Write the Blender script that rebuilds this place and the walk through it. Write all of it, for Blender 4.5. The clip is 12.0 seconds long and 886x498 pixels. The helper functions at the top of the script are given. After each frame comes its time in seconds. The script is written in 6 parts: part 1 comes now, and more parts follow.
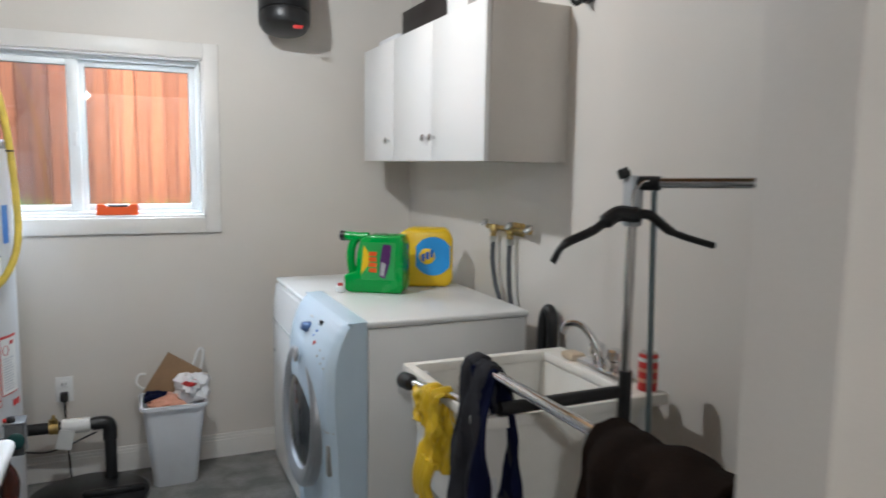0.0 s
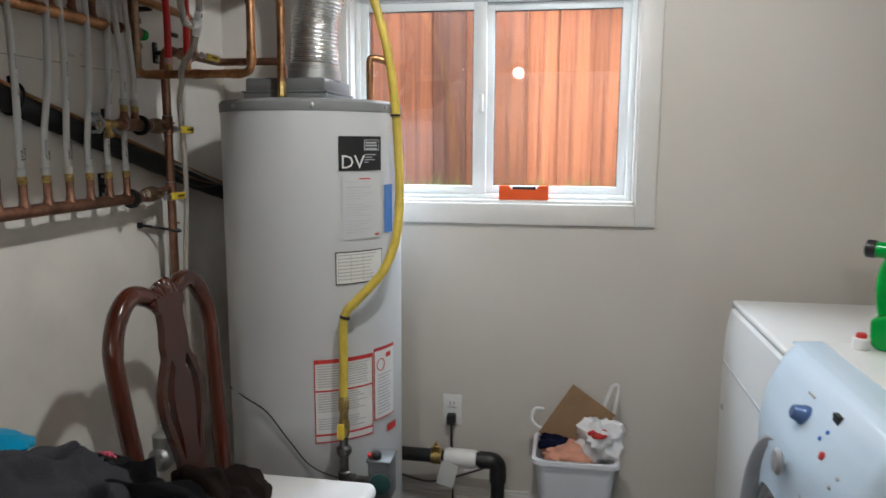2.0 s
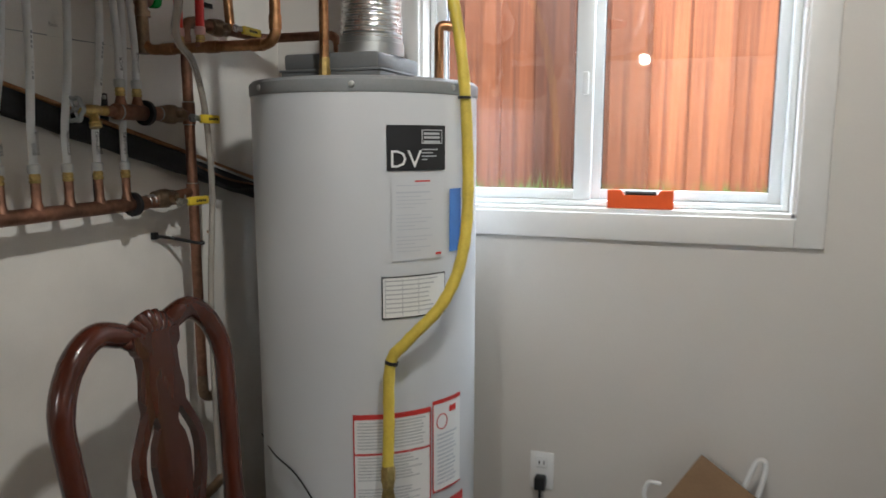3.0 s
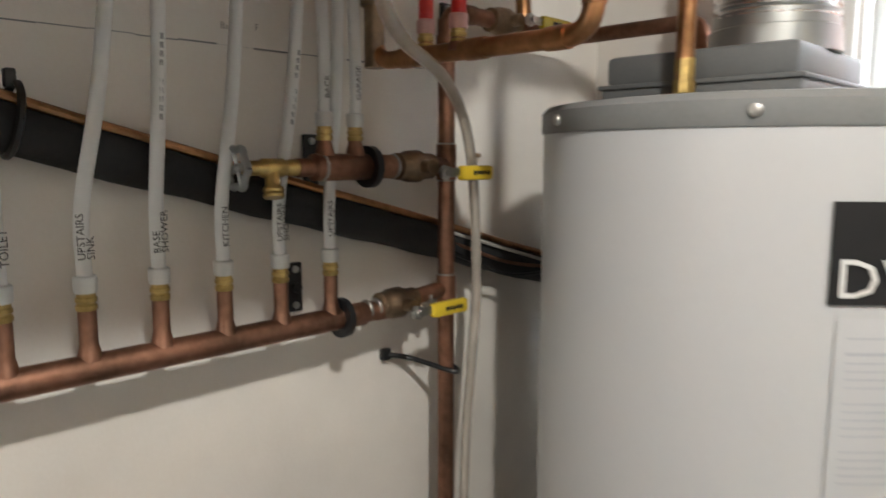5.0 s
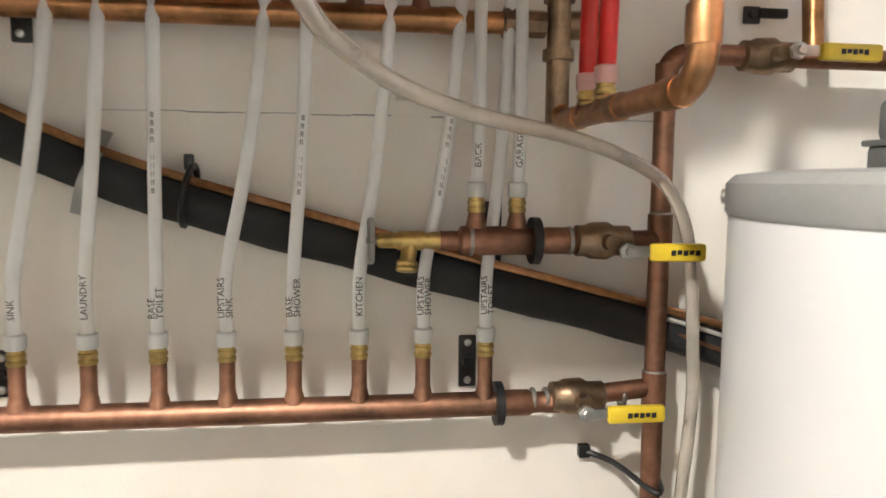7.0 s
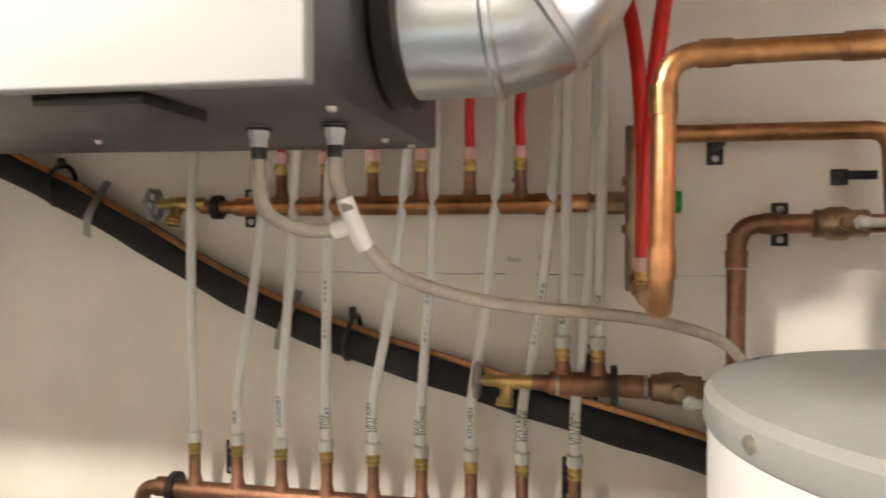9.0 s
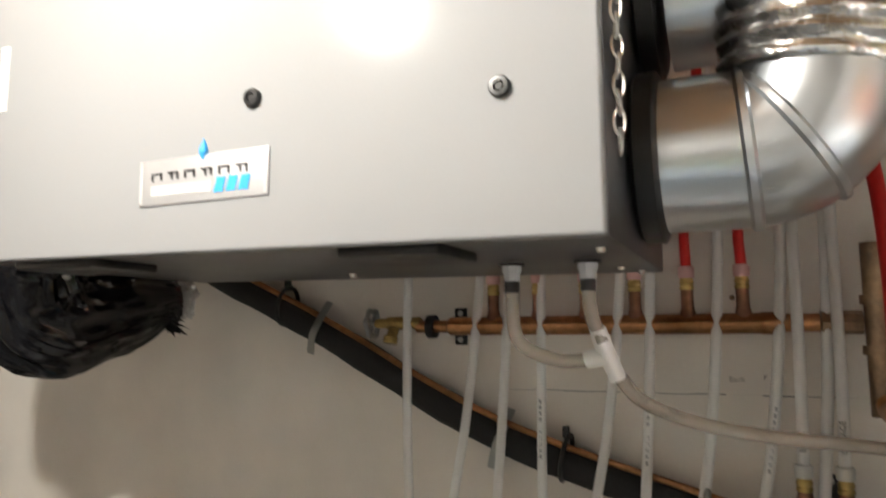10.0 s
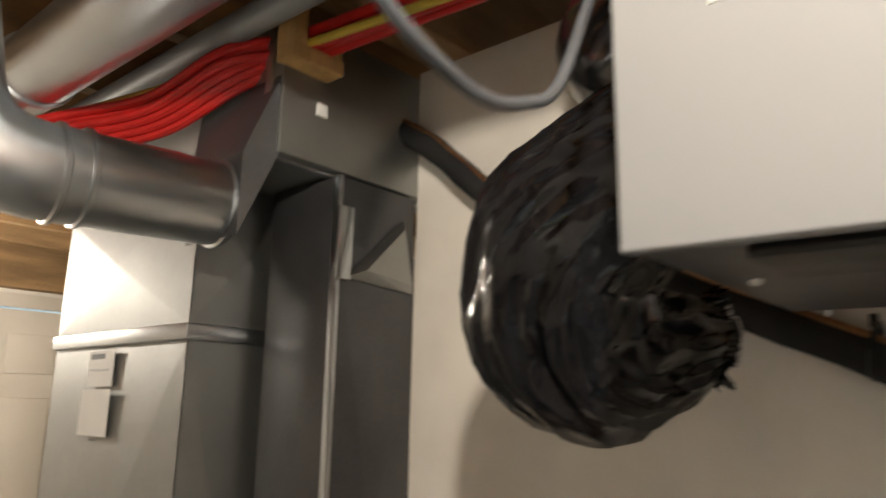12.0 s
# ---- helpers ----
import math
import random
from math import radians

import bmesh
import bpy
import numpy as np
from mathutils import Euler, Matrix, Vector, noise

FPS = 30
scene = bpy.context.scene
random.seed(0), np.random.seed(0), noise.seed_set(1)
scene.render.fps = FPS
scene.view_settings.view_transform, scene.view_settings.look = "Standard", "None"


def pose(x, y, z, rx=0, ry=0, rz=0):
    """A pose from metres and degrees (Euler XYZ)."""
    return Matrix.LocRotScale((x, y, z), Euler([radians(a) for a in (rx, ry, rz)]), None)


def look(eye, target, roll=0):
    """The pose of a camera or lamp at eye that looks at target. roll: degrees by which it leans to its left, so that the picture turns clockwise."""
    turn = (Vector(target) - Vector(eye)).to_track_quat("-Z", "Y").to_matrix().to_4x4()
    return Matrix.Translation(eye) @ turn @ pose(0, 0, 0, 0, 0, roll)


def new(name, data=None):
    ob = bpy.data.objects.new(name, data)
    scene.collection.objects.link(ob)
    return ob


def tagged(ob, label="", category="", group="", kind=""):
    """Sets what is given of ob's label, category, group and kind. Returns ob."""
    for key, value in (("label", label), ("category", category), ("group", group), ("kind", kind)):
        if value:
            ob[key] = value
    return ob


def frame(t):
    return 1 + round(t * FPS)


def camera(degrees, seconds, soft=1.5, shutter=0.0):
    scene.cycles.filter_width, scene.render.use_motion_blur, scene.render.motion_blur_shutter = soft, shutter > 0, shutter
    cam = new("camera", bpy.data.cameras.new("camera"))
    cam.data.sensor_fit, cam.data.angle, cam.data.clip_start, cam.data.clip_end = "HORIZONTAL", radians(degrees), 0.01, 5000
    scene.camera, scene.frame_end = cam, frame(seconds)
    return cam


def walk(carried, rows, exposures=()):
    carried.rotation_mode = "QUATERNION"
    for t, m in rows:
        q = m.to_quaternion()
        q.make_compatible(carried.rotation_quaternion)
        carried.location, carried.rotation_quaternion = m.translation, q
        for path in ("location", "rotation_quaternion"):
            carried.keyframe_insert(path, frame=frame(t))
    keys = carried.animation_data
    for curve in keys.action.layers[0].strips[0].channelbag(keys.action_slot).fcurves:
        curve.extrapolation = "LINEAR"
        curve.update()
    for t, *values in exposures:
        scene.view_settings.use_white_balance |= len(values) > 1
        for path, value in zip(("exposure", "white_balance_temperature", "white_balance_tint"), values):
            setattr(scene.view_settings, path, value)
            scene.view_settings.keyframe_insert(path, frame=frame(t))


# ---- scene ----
cam = camera(63.9, 12.0, soft=1.6, shutter=0.35)
PATH = [
    (0, (1.131, -0.431, 1.401), (1.927, 1.388, 1.167), 0.9),
    (0.5, (1.188, -0.181, 1.384), (1.701, 1.735, 1.13), 0.8),
    (1, (1.229, 0.069, 1.392), (1.411, 2.042, 1.124), 0.6),
    (1.5, (1.195, 0.322, 1.378), (1.057, 2.298, 1.095), 0.4),
    (2, (1.215, 0.563, 1.345), (0.876, 2.512, 1.056), 0.2),
    (2.5, (1.244, 0.821, 1.34), (0.745, 2.735, 1.042), 0.2),
    (2.7, (1.237, 0.924, 1.333), (0.664, 2.816, 1.032), 0.2),
    (4.3, (0.99, 1.602, 1.371), (-0.077, 3.277, 1.126), -0.2),
    (4.5, (0.95, 1.641, 1.381), (-0.216, 3.246, 1.131), 0.1),
    (5, (0.795, 1.738, 1.409), (-0.595, 3.152, 1.149), 0.1),
    (5.5, (0.712, 1.873, 1.433), (-0.901, 3.029, 1.178), 0.1),
    (6, (0.683, 1.972, 1.428), (-1.126, 2.802, 1.227), -0.2),
    (6.5, (0.738, 2.031, 1.414), (-1.177, 2.592, 1.278), -0.3),
    (6.7, (0.795, 2.062, 1.43), (-1.15, 2.497, 1.268), 0.2),
    (8.3, (1.019, 2.307, 1.549), (-0.97, 2.114, 1.451), -0.0),
    (8.5, (1.026, 2.318, 1.563), (-0.957, 2.072, 1.477), -0.0),
    (9, (1.065, 2.306, 1.598), (-0.887, 1.873, 1.559), -0.1),
    (9.5, (1.09, 2.239, 1.6), (-0.799, 1.584, 1.659), -0.2),
    (10, (1.129, 2.203, 1.633), (-0.696, 1.419, 1.865), -0.4),
    (10.5, (1.17, 2.157, 1.666), (-0.605, 1.317, 2.042), -0.3),
    (11, (1.187, 2.029, 1.677), (-0.538, 1.113, 2.107), -0.3),
    (11.5, (1.17, 1.827, 1.651), (-0.466, 0.765, 2.092), 0.2),
    (12, (1.066, 1.587, 1.609), (-0.418, 0.316, 2.034), 1.0),
]
walk(cam, [(t, look(eye, target, roll)) for t, eye, target, roll in PATH], [(0, 0.02, 5550, 6), (0.5, -0.05, 5550, 6), (1.5, -0.15, 5700, 6), (2.7, -0.22, 5800, 6), (4.3, -0.2, 6050, 8), (4.5, -0.12, 6050, 8), (5.0, 0.4, 6200, 8), (5.5, 0.9, 6350, 8), (6.7, 1.35, 6350, 8), (8.5, 1.25, 6700, 10), (9.5, 1.0, 6900, 10), (10, 0.5, 6500, 8), (10.5, 0.0, 6400, 8), (11.0, -0.12, 6700, 9), (11.5, -0.2, 6900, 10), (12, 0.28, 7100, 10)])

# ---- world and light ----
world = bpy.data.worlds.new("world")
scene.world = world
world.use_nodes = True
wn = world.node_tree.nodes
sky = wn.new("ShaderNodeTexSky")
sky.sky_type, sky.sun_disc = "NISHITA", False
sky.sun_elevation, sky.sun_rotation = radians(80), radians(180)
wn["Background"].inputs[1].default_value = 0.10
world.node_tree.links.new(sky.outputs[0], wn["Background"].inputs[0])

sun = new("sun", bpy.data.lights.new("sun", "SUN"))
sun.data.energy, sun.data.angle, sun.data.color = 2.0, radians(2), (1, 0.95, 0.88)
sun.matrix_world = look((1.2, 2.0, 12.0), (1.0, 3.9, 1.6))


def lamp(name, kind, place, energy, colour, size, target=None, size_y=0.0):
    ob = new(name, bpy.data.lights.new(name, kind))
    ob.data.energy, ob.data.color = energy, colour
    if kind == "AREA":
        ob.data.shape, ob.data.size, ob.data.size_y = "RECTANGLE", size, size_y
    else:
        ob.data.shadow_soft_size = size
    ob.matrix_world = look(place, target) if target else Matrix.Translation(place)
    return ob


WARM = (1.0, 0.945, 0.86)
lamp("ceiling_bulb_light", "POINT", (1.196, 1.707, 2.192), 46, WARM, 0.032)
lamp("hall_bulb_light", "POINT", (0.72, -1.45, 2.04), 50, WARM, 0.045)
lamp("window_sky_light", "AREA", (1.2, 3.56, 2.24), 150, (0.90, 0.95, 1.0), 3.4, (1.0, 2.70, 1.35), 0.5)

# ---- mesh helpers ----
class Solid:
    """Collects the vertices and faces of one mesh, in world metres."""

    def __init__(self):
        self.v, self.f = [], []

    def add(self, verts, faces):
        n = len(self.v)
        self.v += [tuple(p) for p in verts]
        self.f += [tuple(i + n for i in q) for q in faces]
        return self

    def box(self, x0, x1, y0, y1, z0, z1, m=None):
        p = [Vector((x, y, z)) for z in (z0, z1) for x, y in ((x0, y0), (x1, y0), (x1, y1), (x0, y1))]
        if m is not None:
            p = [m @ q for q in p]
        return self.add(p, [(0, 3, 2, 1), (4, 5, 6, 7), (0, 1, 5, 4), (1, 2, 6, 5), (2, 3, 7, 6), (3, 0, 4, 7)])

    def rbox(self, x0, x1, y0, y1, z0, z1, r=0.01, seg=2, m=None):
        bm = bmesh.new()
        bmesh.ops.create_cube(bm, size=1)
        for v in bm.verts:
            v.co = Vector(((x0 + x1) / 2 + v.co.x * (x1 - x0), (y0 + y1) / 2 + v.co.y * (y1 - y0), (z0 + z1) / 2 + v.co.z * (z1 - z0)))
        bmesh.ops.bevel(bm, geom=list(bm.edges), offset=r, segments=seg, profile=0.5, affect="EDGES")
        if m is not None:
            bm.transform(m)
        bm.verts.index_update()
        self.add([v.co for v in bm.verts], [[v.index for v in f.verts] for f in bm.faces])
        bm.free()
        return self

    def tube(self, pts, r, seg=12, close=True, caps=True, flat=1.0):
        """A tube along points; r is one radius or one for each point."""
        pts = [Vector(p) for p in pts]
        rad = list(r) if isinstance(r, (list, tuple)) else [r] * len(pts)
        rings, up = [], None
        for i, p in enumerate(pts):
            d = (pts[min(i + 1, len(pts) - 1)] - pts[max(i - 1, 0)])
            d = d.normalized() if d.length > 1e-9 else Vector((0, 0, 1))
            if up is None:
                up = Vector((0, 0, 1)) if abs(d.z) < 0.9 else Vector((1, 0, 0))
            a = d.cross(up).normalized()
            b = a.cross(d).normalized()
            up = b
            rings.append([p + rad[i] * (math.cos(2 * math.pi * k / seg) * a + flat * math.sin(2 * math.pi * k / seg) * b) for k in range(seg)])
        verts = [q for ring in rings for q in ring]
        faces = []
        for i in range(len(rings) - 1):
            for k in range(seg):
                k2 = (k + 1) % seg
                faces.append((i * seg + k, i * seg + k2, (i + 1) * seg + k2, (i + 1) * seg + k))
        if caps:
            faces.append(tuple(range(seg))[::-1])
            faces.append(tuple((len(rings) - 1) * seg + k for k in range(seg)))
        return self.add(verts, faces)

    def lathe(self, profile, base=(0, 0, 0), axis=(0, 0, 1), seg=24):
        """A body of revolution: profile of (radius, height) along axis from base."""
        d = Vector(axis).normalized()
        a = d.orthogonal().normalized()
        b = d.cross(a)
        base = Vector(base)
        verts, faces = [], []
        for rr, h in profile:
            for k in range(seg):
                t = 2 * math.pi * k / seg
                verts.append(base + d * h + rr * (math.cos(t) * a + math.sin(t) * b))
        for i in range(len(profile) - 1):
            for k in range(seg):
                k2 = (k + 1) % seg
                faces.append((i * seg + k, i * seg + k2, (i + 1) * seg + k2, (i + 1) * seg + k))
        faces.append(tuple(range(seg))[::-1])
        faces.append(tuple((len(profile) - 1) * seg + k for k in range(seg)))
        return self.add(verts, faces)

    def sheet(self, fn, nu, nv, thick=0.0):
        """A surface fn(u, v), u and v from 0 to 1; with thickness along its normals."""
        pts = [[Vector(fn(i / nu, j / nv)) for j in range(nv + 1)] for i in range(nu + 1)]
        w = nv + 1
        verts = [p for row in pts for p in row]
        faces = [(i * w + j, (i + 1) * w + j, (i + 1) * w + j + 1, i * w + j + 1) for i in range(nu) for j in range(nv)]
        if thick:
            back = []
            for i in range(nu + 1):
                for j in range(nv + 1):
                    du = pts[min(i + 1, nu)][j] - pts[max(i - 1, 0)][j]
                    dv = pts[i][min(j + 1, nv)] - pts[i][max(j - 1, 0)]
                    back.append(pts[i][j] - du.cross(dv).normalized() * thick)
            n = len(verts)
            verts += back
            faces += [tuple(k + n for k in f[::-1]) for f in faces]
            rim = [i * w for i in range(nu + 1)] + [nu * w + j for j in range(1, nv + 1)] + [i * w + nv for i in range(nu - 1, -1, -1)] + [j for j in range(nv - 1, 0, -1)]
            faces += [(rim[k], rim[k - 1], rim[k - 1] + n, rim[k] + n) for k in range(len(rim))]
        return self.add(verts, faces)

    def prism(self, outline, y0, y1, m=None):
        """An outline of (a, b) pairs extruded along local y; m places it."""
        n = len(outline)
        p = [Vector((a, y0, b)) for a, b in outline] + [Vector((a, y1, b)) for a, b in outline]
        if m is not None:
            p = [m @ q for q in p]
        f = [tuple(range(n)), tuple(range(2 * n - 1, n - 1, -1))]
        f += [(i, i + n, (i + 1) % n + n, (i + 1) % n) for i in range(n)]
        return self.add(p, f)


ORIGIN = {}
SHIFT = Vector((0, 0, 0))


def thing(name, place, label, category, group="", kind=""):
    """A top-level thing: an Empty at its base."""
    ob = new(name)
    ob.empty_display_size = 0.05
    ob.location = Vector(place) + SHIFT
    ORIGIN[ob] = Vector(place)
    return tagged(ob, label, category, group, kind)


def part(name, solid, material, parent=None, label="", smooth=True, angle=35):
    """Links a Solid as one mesh object under a thing or a part."""
    o = ORIGIN.get(parent, Vector())
    me = bpy.data.meshes.new(name)
    me.from_pydata([Vector(p) - o for p in solid.v], [], solid.f)
    bm = bmesh.new()
    bm.from_mesh(me)
    bmesh.ops.recalc_face_normals(bm, faces=bm.faces)
    lim = radians(angle)
    for f in bm.faces:
        f.smooth = smooth
    for e in bm.edges:
        if len(e.link_faces) == 2 and e.calc_face_angle(0) > lim:
            e.smooth = False
    bm.to_mesh(me)
    bm.free()
    me.materials.append(material)
    ob = new(name, me)
    if parent is not None:
        ob.parent = parent
        ORIGIN[ob] = o
    else:
        ob.location = SHIFT
        ORIGIN[ob] = Vector()
    if label:
        ob["label"] = label
    return ob


def single(name, solid, material, label, category, group="", kind="", base=None, **kw):
    """A thing that is one mesh, with its origin at its base."""
    if base is None:
        xs, ys, zs = zip(*solid.v)
        base = ((min(xs) + max(xs)) / 2, (min(ys) + max(ys)) / 2, min(zs))
    shifted = Solid()
    shifted.v = [(p[0] - base[0], p[1] - base[1], p[2] - base[2]) for p in solid.v]
    shifted.f = solid.f
    ob = part(name, shifted, material, None, **kw)
    ob.location = Vector(base) + SHIFT
    ORIGIN[ob] = Vector(base)
    return tagged(ob, label, category, group, kind)


def letters(name, text, size, material, parent, m, align="LEFT", label=""):
    """Flat lettering in the built-in font; m places its plane."""
    cu = bpy.data.curves.new(name, "FONT")
    cu.body, cu.size, cu.align_x, cu.resolution_u = text, size, align, 2
    tmp = bpy.data.objects.new(name, cu)
    me = bpy.data.meshes.new_from_object(tmp)
    bpy.data.objects.remove(tmp)
    bpy.data.curves.remove(cu)
    me.transform(Matrix.Translation(-ORIGIN.get(parent, Vector())) @ m)
    me.materials.clear()
    me.materials.append(material)
    ob = new(name, me)
    ob.parent = parent
    ORIGIN[ob] = ORIGIN.get(parent, Vector())
    if label:
        ob["label"] = label
    return ob


def curve(pts, n=8):
    """Points of a smooth line (Catmull-Rom) through pts."""
    p = [Vector(q) for q in pts]
    p = [2 * p[0] - p[1]] + p + [2 * p[-1] - p[-2]]
    out = []
    for i in range(1, len(p) - 2):
        for k in range(n):
            t = k / n
            a, b, c, d = p[i - 1], p[i], p[i + 1], p[i + 2]
            out.append(0.5 * (2 * b + (c - a) * t + (2 * a - 5 * b + 4 * c - d) * t * t + (3 * b - a - 3 * c + d) * t ** 3))
    out.append(p[-2])
    return out


def bend(pts, r, n=6):
    """A pipe's line with rounded corners of radius r."""
    p = [Vector(q) for q in pts]
    out = [p[0]]
    for i in range(1, len(p) - 1):
        a, b = (p[i - 1] - p[i]), (p[i + 1] - p[i])
        k = min(r, a.length * 0.49, b.length * 0.49)
        s, e = p[i] + a.normalized() * k, p[i] + b.normalized() * k
        for j in range(n + 1):
            t = j / n
            out.append((1 - t) ** 2 * s + 2 * t * (1 - t) * p[i] + t * t * e)
    out.append(p[-1])
    return out


def grain(p, s, seed=0.0):
    return noise.noise(Vector((p[0] * s + seed, p[1] * s, p[2] * s)))


# ---- materials ----
def material(name, colour, rough=0.5, metal=0.0, vary=0.12, scale=6.0, fine=60.0, bump=0.1, colour2=None, stretch=(1, 1, 1), coat=0.0, transmission=0.0, sheen=0.0, random_shift=0.0, ior=1.45, spec=0.5, rough_vary=0.08):
    mt = bpy.data.materials.new(name)
    mt.use_nodes = True
    nt = mt.node_tree
    nd, lk = nt.nodes, nt.links
    b = nd["Principled BSDF"]
    co = nd.new("ShaderNodeTexCoord")
    mp = nd.new("ShaderNodeMapping")
    mp.inputs["Scale"].default_value = stretch
    lk.new(co.outputs["Object"], mp.inputs["Vector"])
    big, small = nd.new("ShaderNodeTexNoise"), nd.new("ShaderNodeTexNoise")
    for t, sc, de in ((big, scale, 5), (small, fine, 4)):
        t.inputs["Scale"].default_value, t.inputs["Detail"].default_value = sc, de
        lk.new(mp.outputs[0], t.inputs["Vector"])
    ramp = nd.new("ShaderNodeValToRGB")
    c2 = colour2 or tuple(max(0.0, c * (1 - 2 * vary)) for c in colour)
    ramp.color_ramp.elements[0].position, ramp.color_ramp.elements[1].position = 0.35, 0.65
    ramp.color_ramp.elements[0].color, ramp.color_ramp.elements[1].color = (*c2, 1), (*colour, 1)
    lk.new(big.outputs[0], ramp.inputs[0])
    mix = nd.new("ShaderNodeMix")
    mix.data_type, mix.blend_type = "RGBA", "OVERLAY"
    mix.inputs["Factor"].default_value = min(0.6, vary * 1.5)
    lk.new(ramp.outputs[0], mix.inputs["A"])
    lk.new(small.outputs[0], mix.inputs["B"])
    out = mix.outputs["Result"]
    if random_shift:
        oi, hs, mr = nd.new("ShaderNodeObjectInfo"), nd.new("ShaderNodeHueSaturation"), nd.new("ShaderNodeMapRange")
        mr.inputs["To Min"].default_value, mr.inputs["To Max"].default_value = 1 - random_shift, 1 + random_shift
        lk.new(oi.outputs["Random"], mr.inputs[0])
        lk.new(mr.outputs[0], hs.inputs["Value"])
        lk.new(out, hs.inputs["Color"])
        out = hs.outputs[0]
    lk.new(out, b.inputs["Base Color"])
    rr = nd.new("ShaderNodeMapRange")
    rr.inputs["To Min"].default_value, rr.inputs["To Max"].default_value = max(0.02, rough - rough_vary), min(1, rough + rough_vary)
    lk.new(big.outputs[0], rr.inputs[0])
    lk.new(rr.outputs[0], b.inputs["Roughness"])
    b.inputs["Metallic"].default_value = metal
    b.inputs["Coat Weight"].default_value = coat
    b.inputs["Transmission Weight"].default_value = transmission
    b.inputs["IOR"].default_value = ior
    b.inputs["Specular IOR Level"].default_value = spec
    b.inputs["Sheen Weight"].default_value = sheen
    if bump:
        bp = nd.new("ShaderNodeBump")
        bp.inputs["Strength"].default_value, bp.inputs["Distance"].default_value = bump, 0.004
        lk.new(small.outputs[0], bp.inputs["Height"])
        lk.new(bp.outputs[0], b.inputs["Normal"])
    return mt


def spangle(name, colour, rough):
    """Galvanised sheet: crystals of slightly different grey, streaks of dirt."""
    mt = material(name, colour, rough, 1.0, 0.05, 4.0, 13.0, 0.35)
    nd, lk = mt.node_tree.nodes, mt.node_tree.links
    b, co = nd["Principled BSDF"], nd["Texture Coordinate"]
    vo = nd.new("ShaderNodeTexVoronoi")
    vo.inputs["Scale"].default_value = 110
    lk.new(co.outputs["Object"], vo.inputs["Vector"])
    mr = nd.new("ShaderNodeMapRange")
    mr.inputs["To Min"].default_value, mr.inputs["To Max"].default_value = max(0.05, rough - 0.025), rough + 0.03
    bw = nd.new("ShaderNodeRGBToBW")
    lk.new(vo.outputs["Color"], bw.inputs[0])
    lk.new(bw.outputs[0], mr.inputs[0])
    lk.new(mr.outputs[0], b.inputs["Roughness"])
    return mt


def glass(name, colour=(1, 1, 1), rough=0.0, ior=1.45):
    mt = bpy.data.materials.new(name)
    mt.use_nodes = True
    b = mt.node_tree.nodes["Principled BSDF"]
    b.inputs["Base Color"].default_value = (*colour, 1)
    b.inputs["Roughness"].default_value, b.inputs["Transmission Weight"].default_value, b.inputs["IOR"].default_value = rough, 1.0, ior
    return mt


GREIGE = material("greige_wall_paint", (0.63, 0.595, 0.55), 0.62, vary=0.03, scale=1.5, fine=240, bump=0.06)
PRIMER = material("primed_drywall", (0.82, 0.775, 0.71), 0.75, vary=0.06, scale=5.0, fine=200, bump=0.06)
TRIM = material("white_trim_paint", (0.72, 0.70, 0.67), 0.4, vary=0.03, scale=5, fine=90, bump=0.02)
VINYL = material("white_vinyl_frame", (0.76, 0.78, 0.78), 0.35, vary=0.02, scale=8, fine=120, bump=0.01)
CONCRETE = material("grey_floor", (0.25, 0.25, 0.24), 0.6, vary=0.22, scale=9, fine=90, bump=0.1)
TIMBER = material("framing_timber", (0.42, 0.26, 0.13), 0.75, vary=0.2, scale=3, fine=50, bump=0.2, stretch=(1, 6, 6))
CEDAR = material("stained_cedar", (0.26, 0.086, 0.032), 0.62, vary=0.14, scale=7, fine=26, bump=0.3, colour2=(0.12, 0.034, 0.013), stretch=(9, 9, 0.14), random_shift=0.6)
GRAVEL = material("pale_gravel", (0.62, 0.60, 0.56), 0.9, vary=0.2, scale=60, fine=200, bump=0.6)
COPPER = material("tarnished_copper", (0.33, 0.170, 0.112), 0.48, 1.0, 0.28, 14, 90, 0.06, colour2=(0.19, 0.105, 0.07), rough_vary=0.14)
COPPER_NEW = material("bright_copper", (0.52, 0.27, 0.13), 0.34, 1.0, 0.3, 16, 90, 0.05, colour2=(0.27, 0.14, 0.065), rough_vary=0.14)
BRONZE = material("dull_bronze_valve", (0.36, 0.25, 0.16), 0.42, 1.0, 0.25, 25, 120, 0.2, colour2=(0.22, 0.16, 0.11))
BRASS = material("brass", (0.58, 0.42, 0.16), 0.36, 1.0, 0.2, 30, 120, 0.05)
SOLDER = material("solder_ring", (0.55, 0.52, 0.48), 0.4, 1.0, 0.2, 60, 200, 0.2)
STEEL = material("zinc_screw", (0.58, 0.58, 0.56), 0.32, 1.0, 0.15, 40, 150, 0.05)
CHROME = material("chrome", (0.75, 0.75, 0.76), 0.09, 1.0, 0.05, 20, 100, 0.0, rough_vary=0.03)
GALV = spangle("galvanised_sheet", (0.63, 0.665, 0.70), 0.30)
GALV_DULL = spangle("dull_galvanised_sheet", (0.40, 0.41, 0.40), 0.44)
GALV_SHEET = spangle("brushed_galvanised_sheet", (0.36, 0.365, 0.36), 0.52)
FOIL = material("crumpled_foil", (0.80, 0.80, 0.79), 0.24, 1.0, 0.08, 14, 55, 0.8, rough_vary=0.08)
PEX = material("milky_pex", (0.90, 0.90, 0.88), 0.34, vary=0.03, scale=30, fine=200, bump=0.0, transmission=0.42)
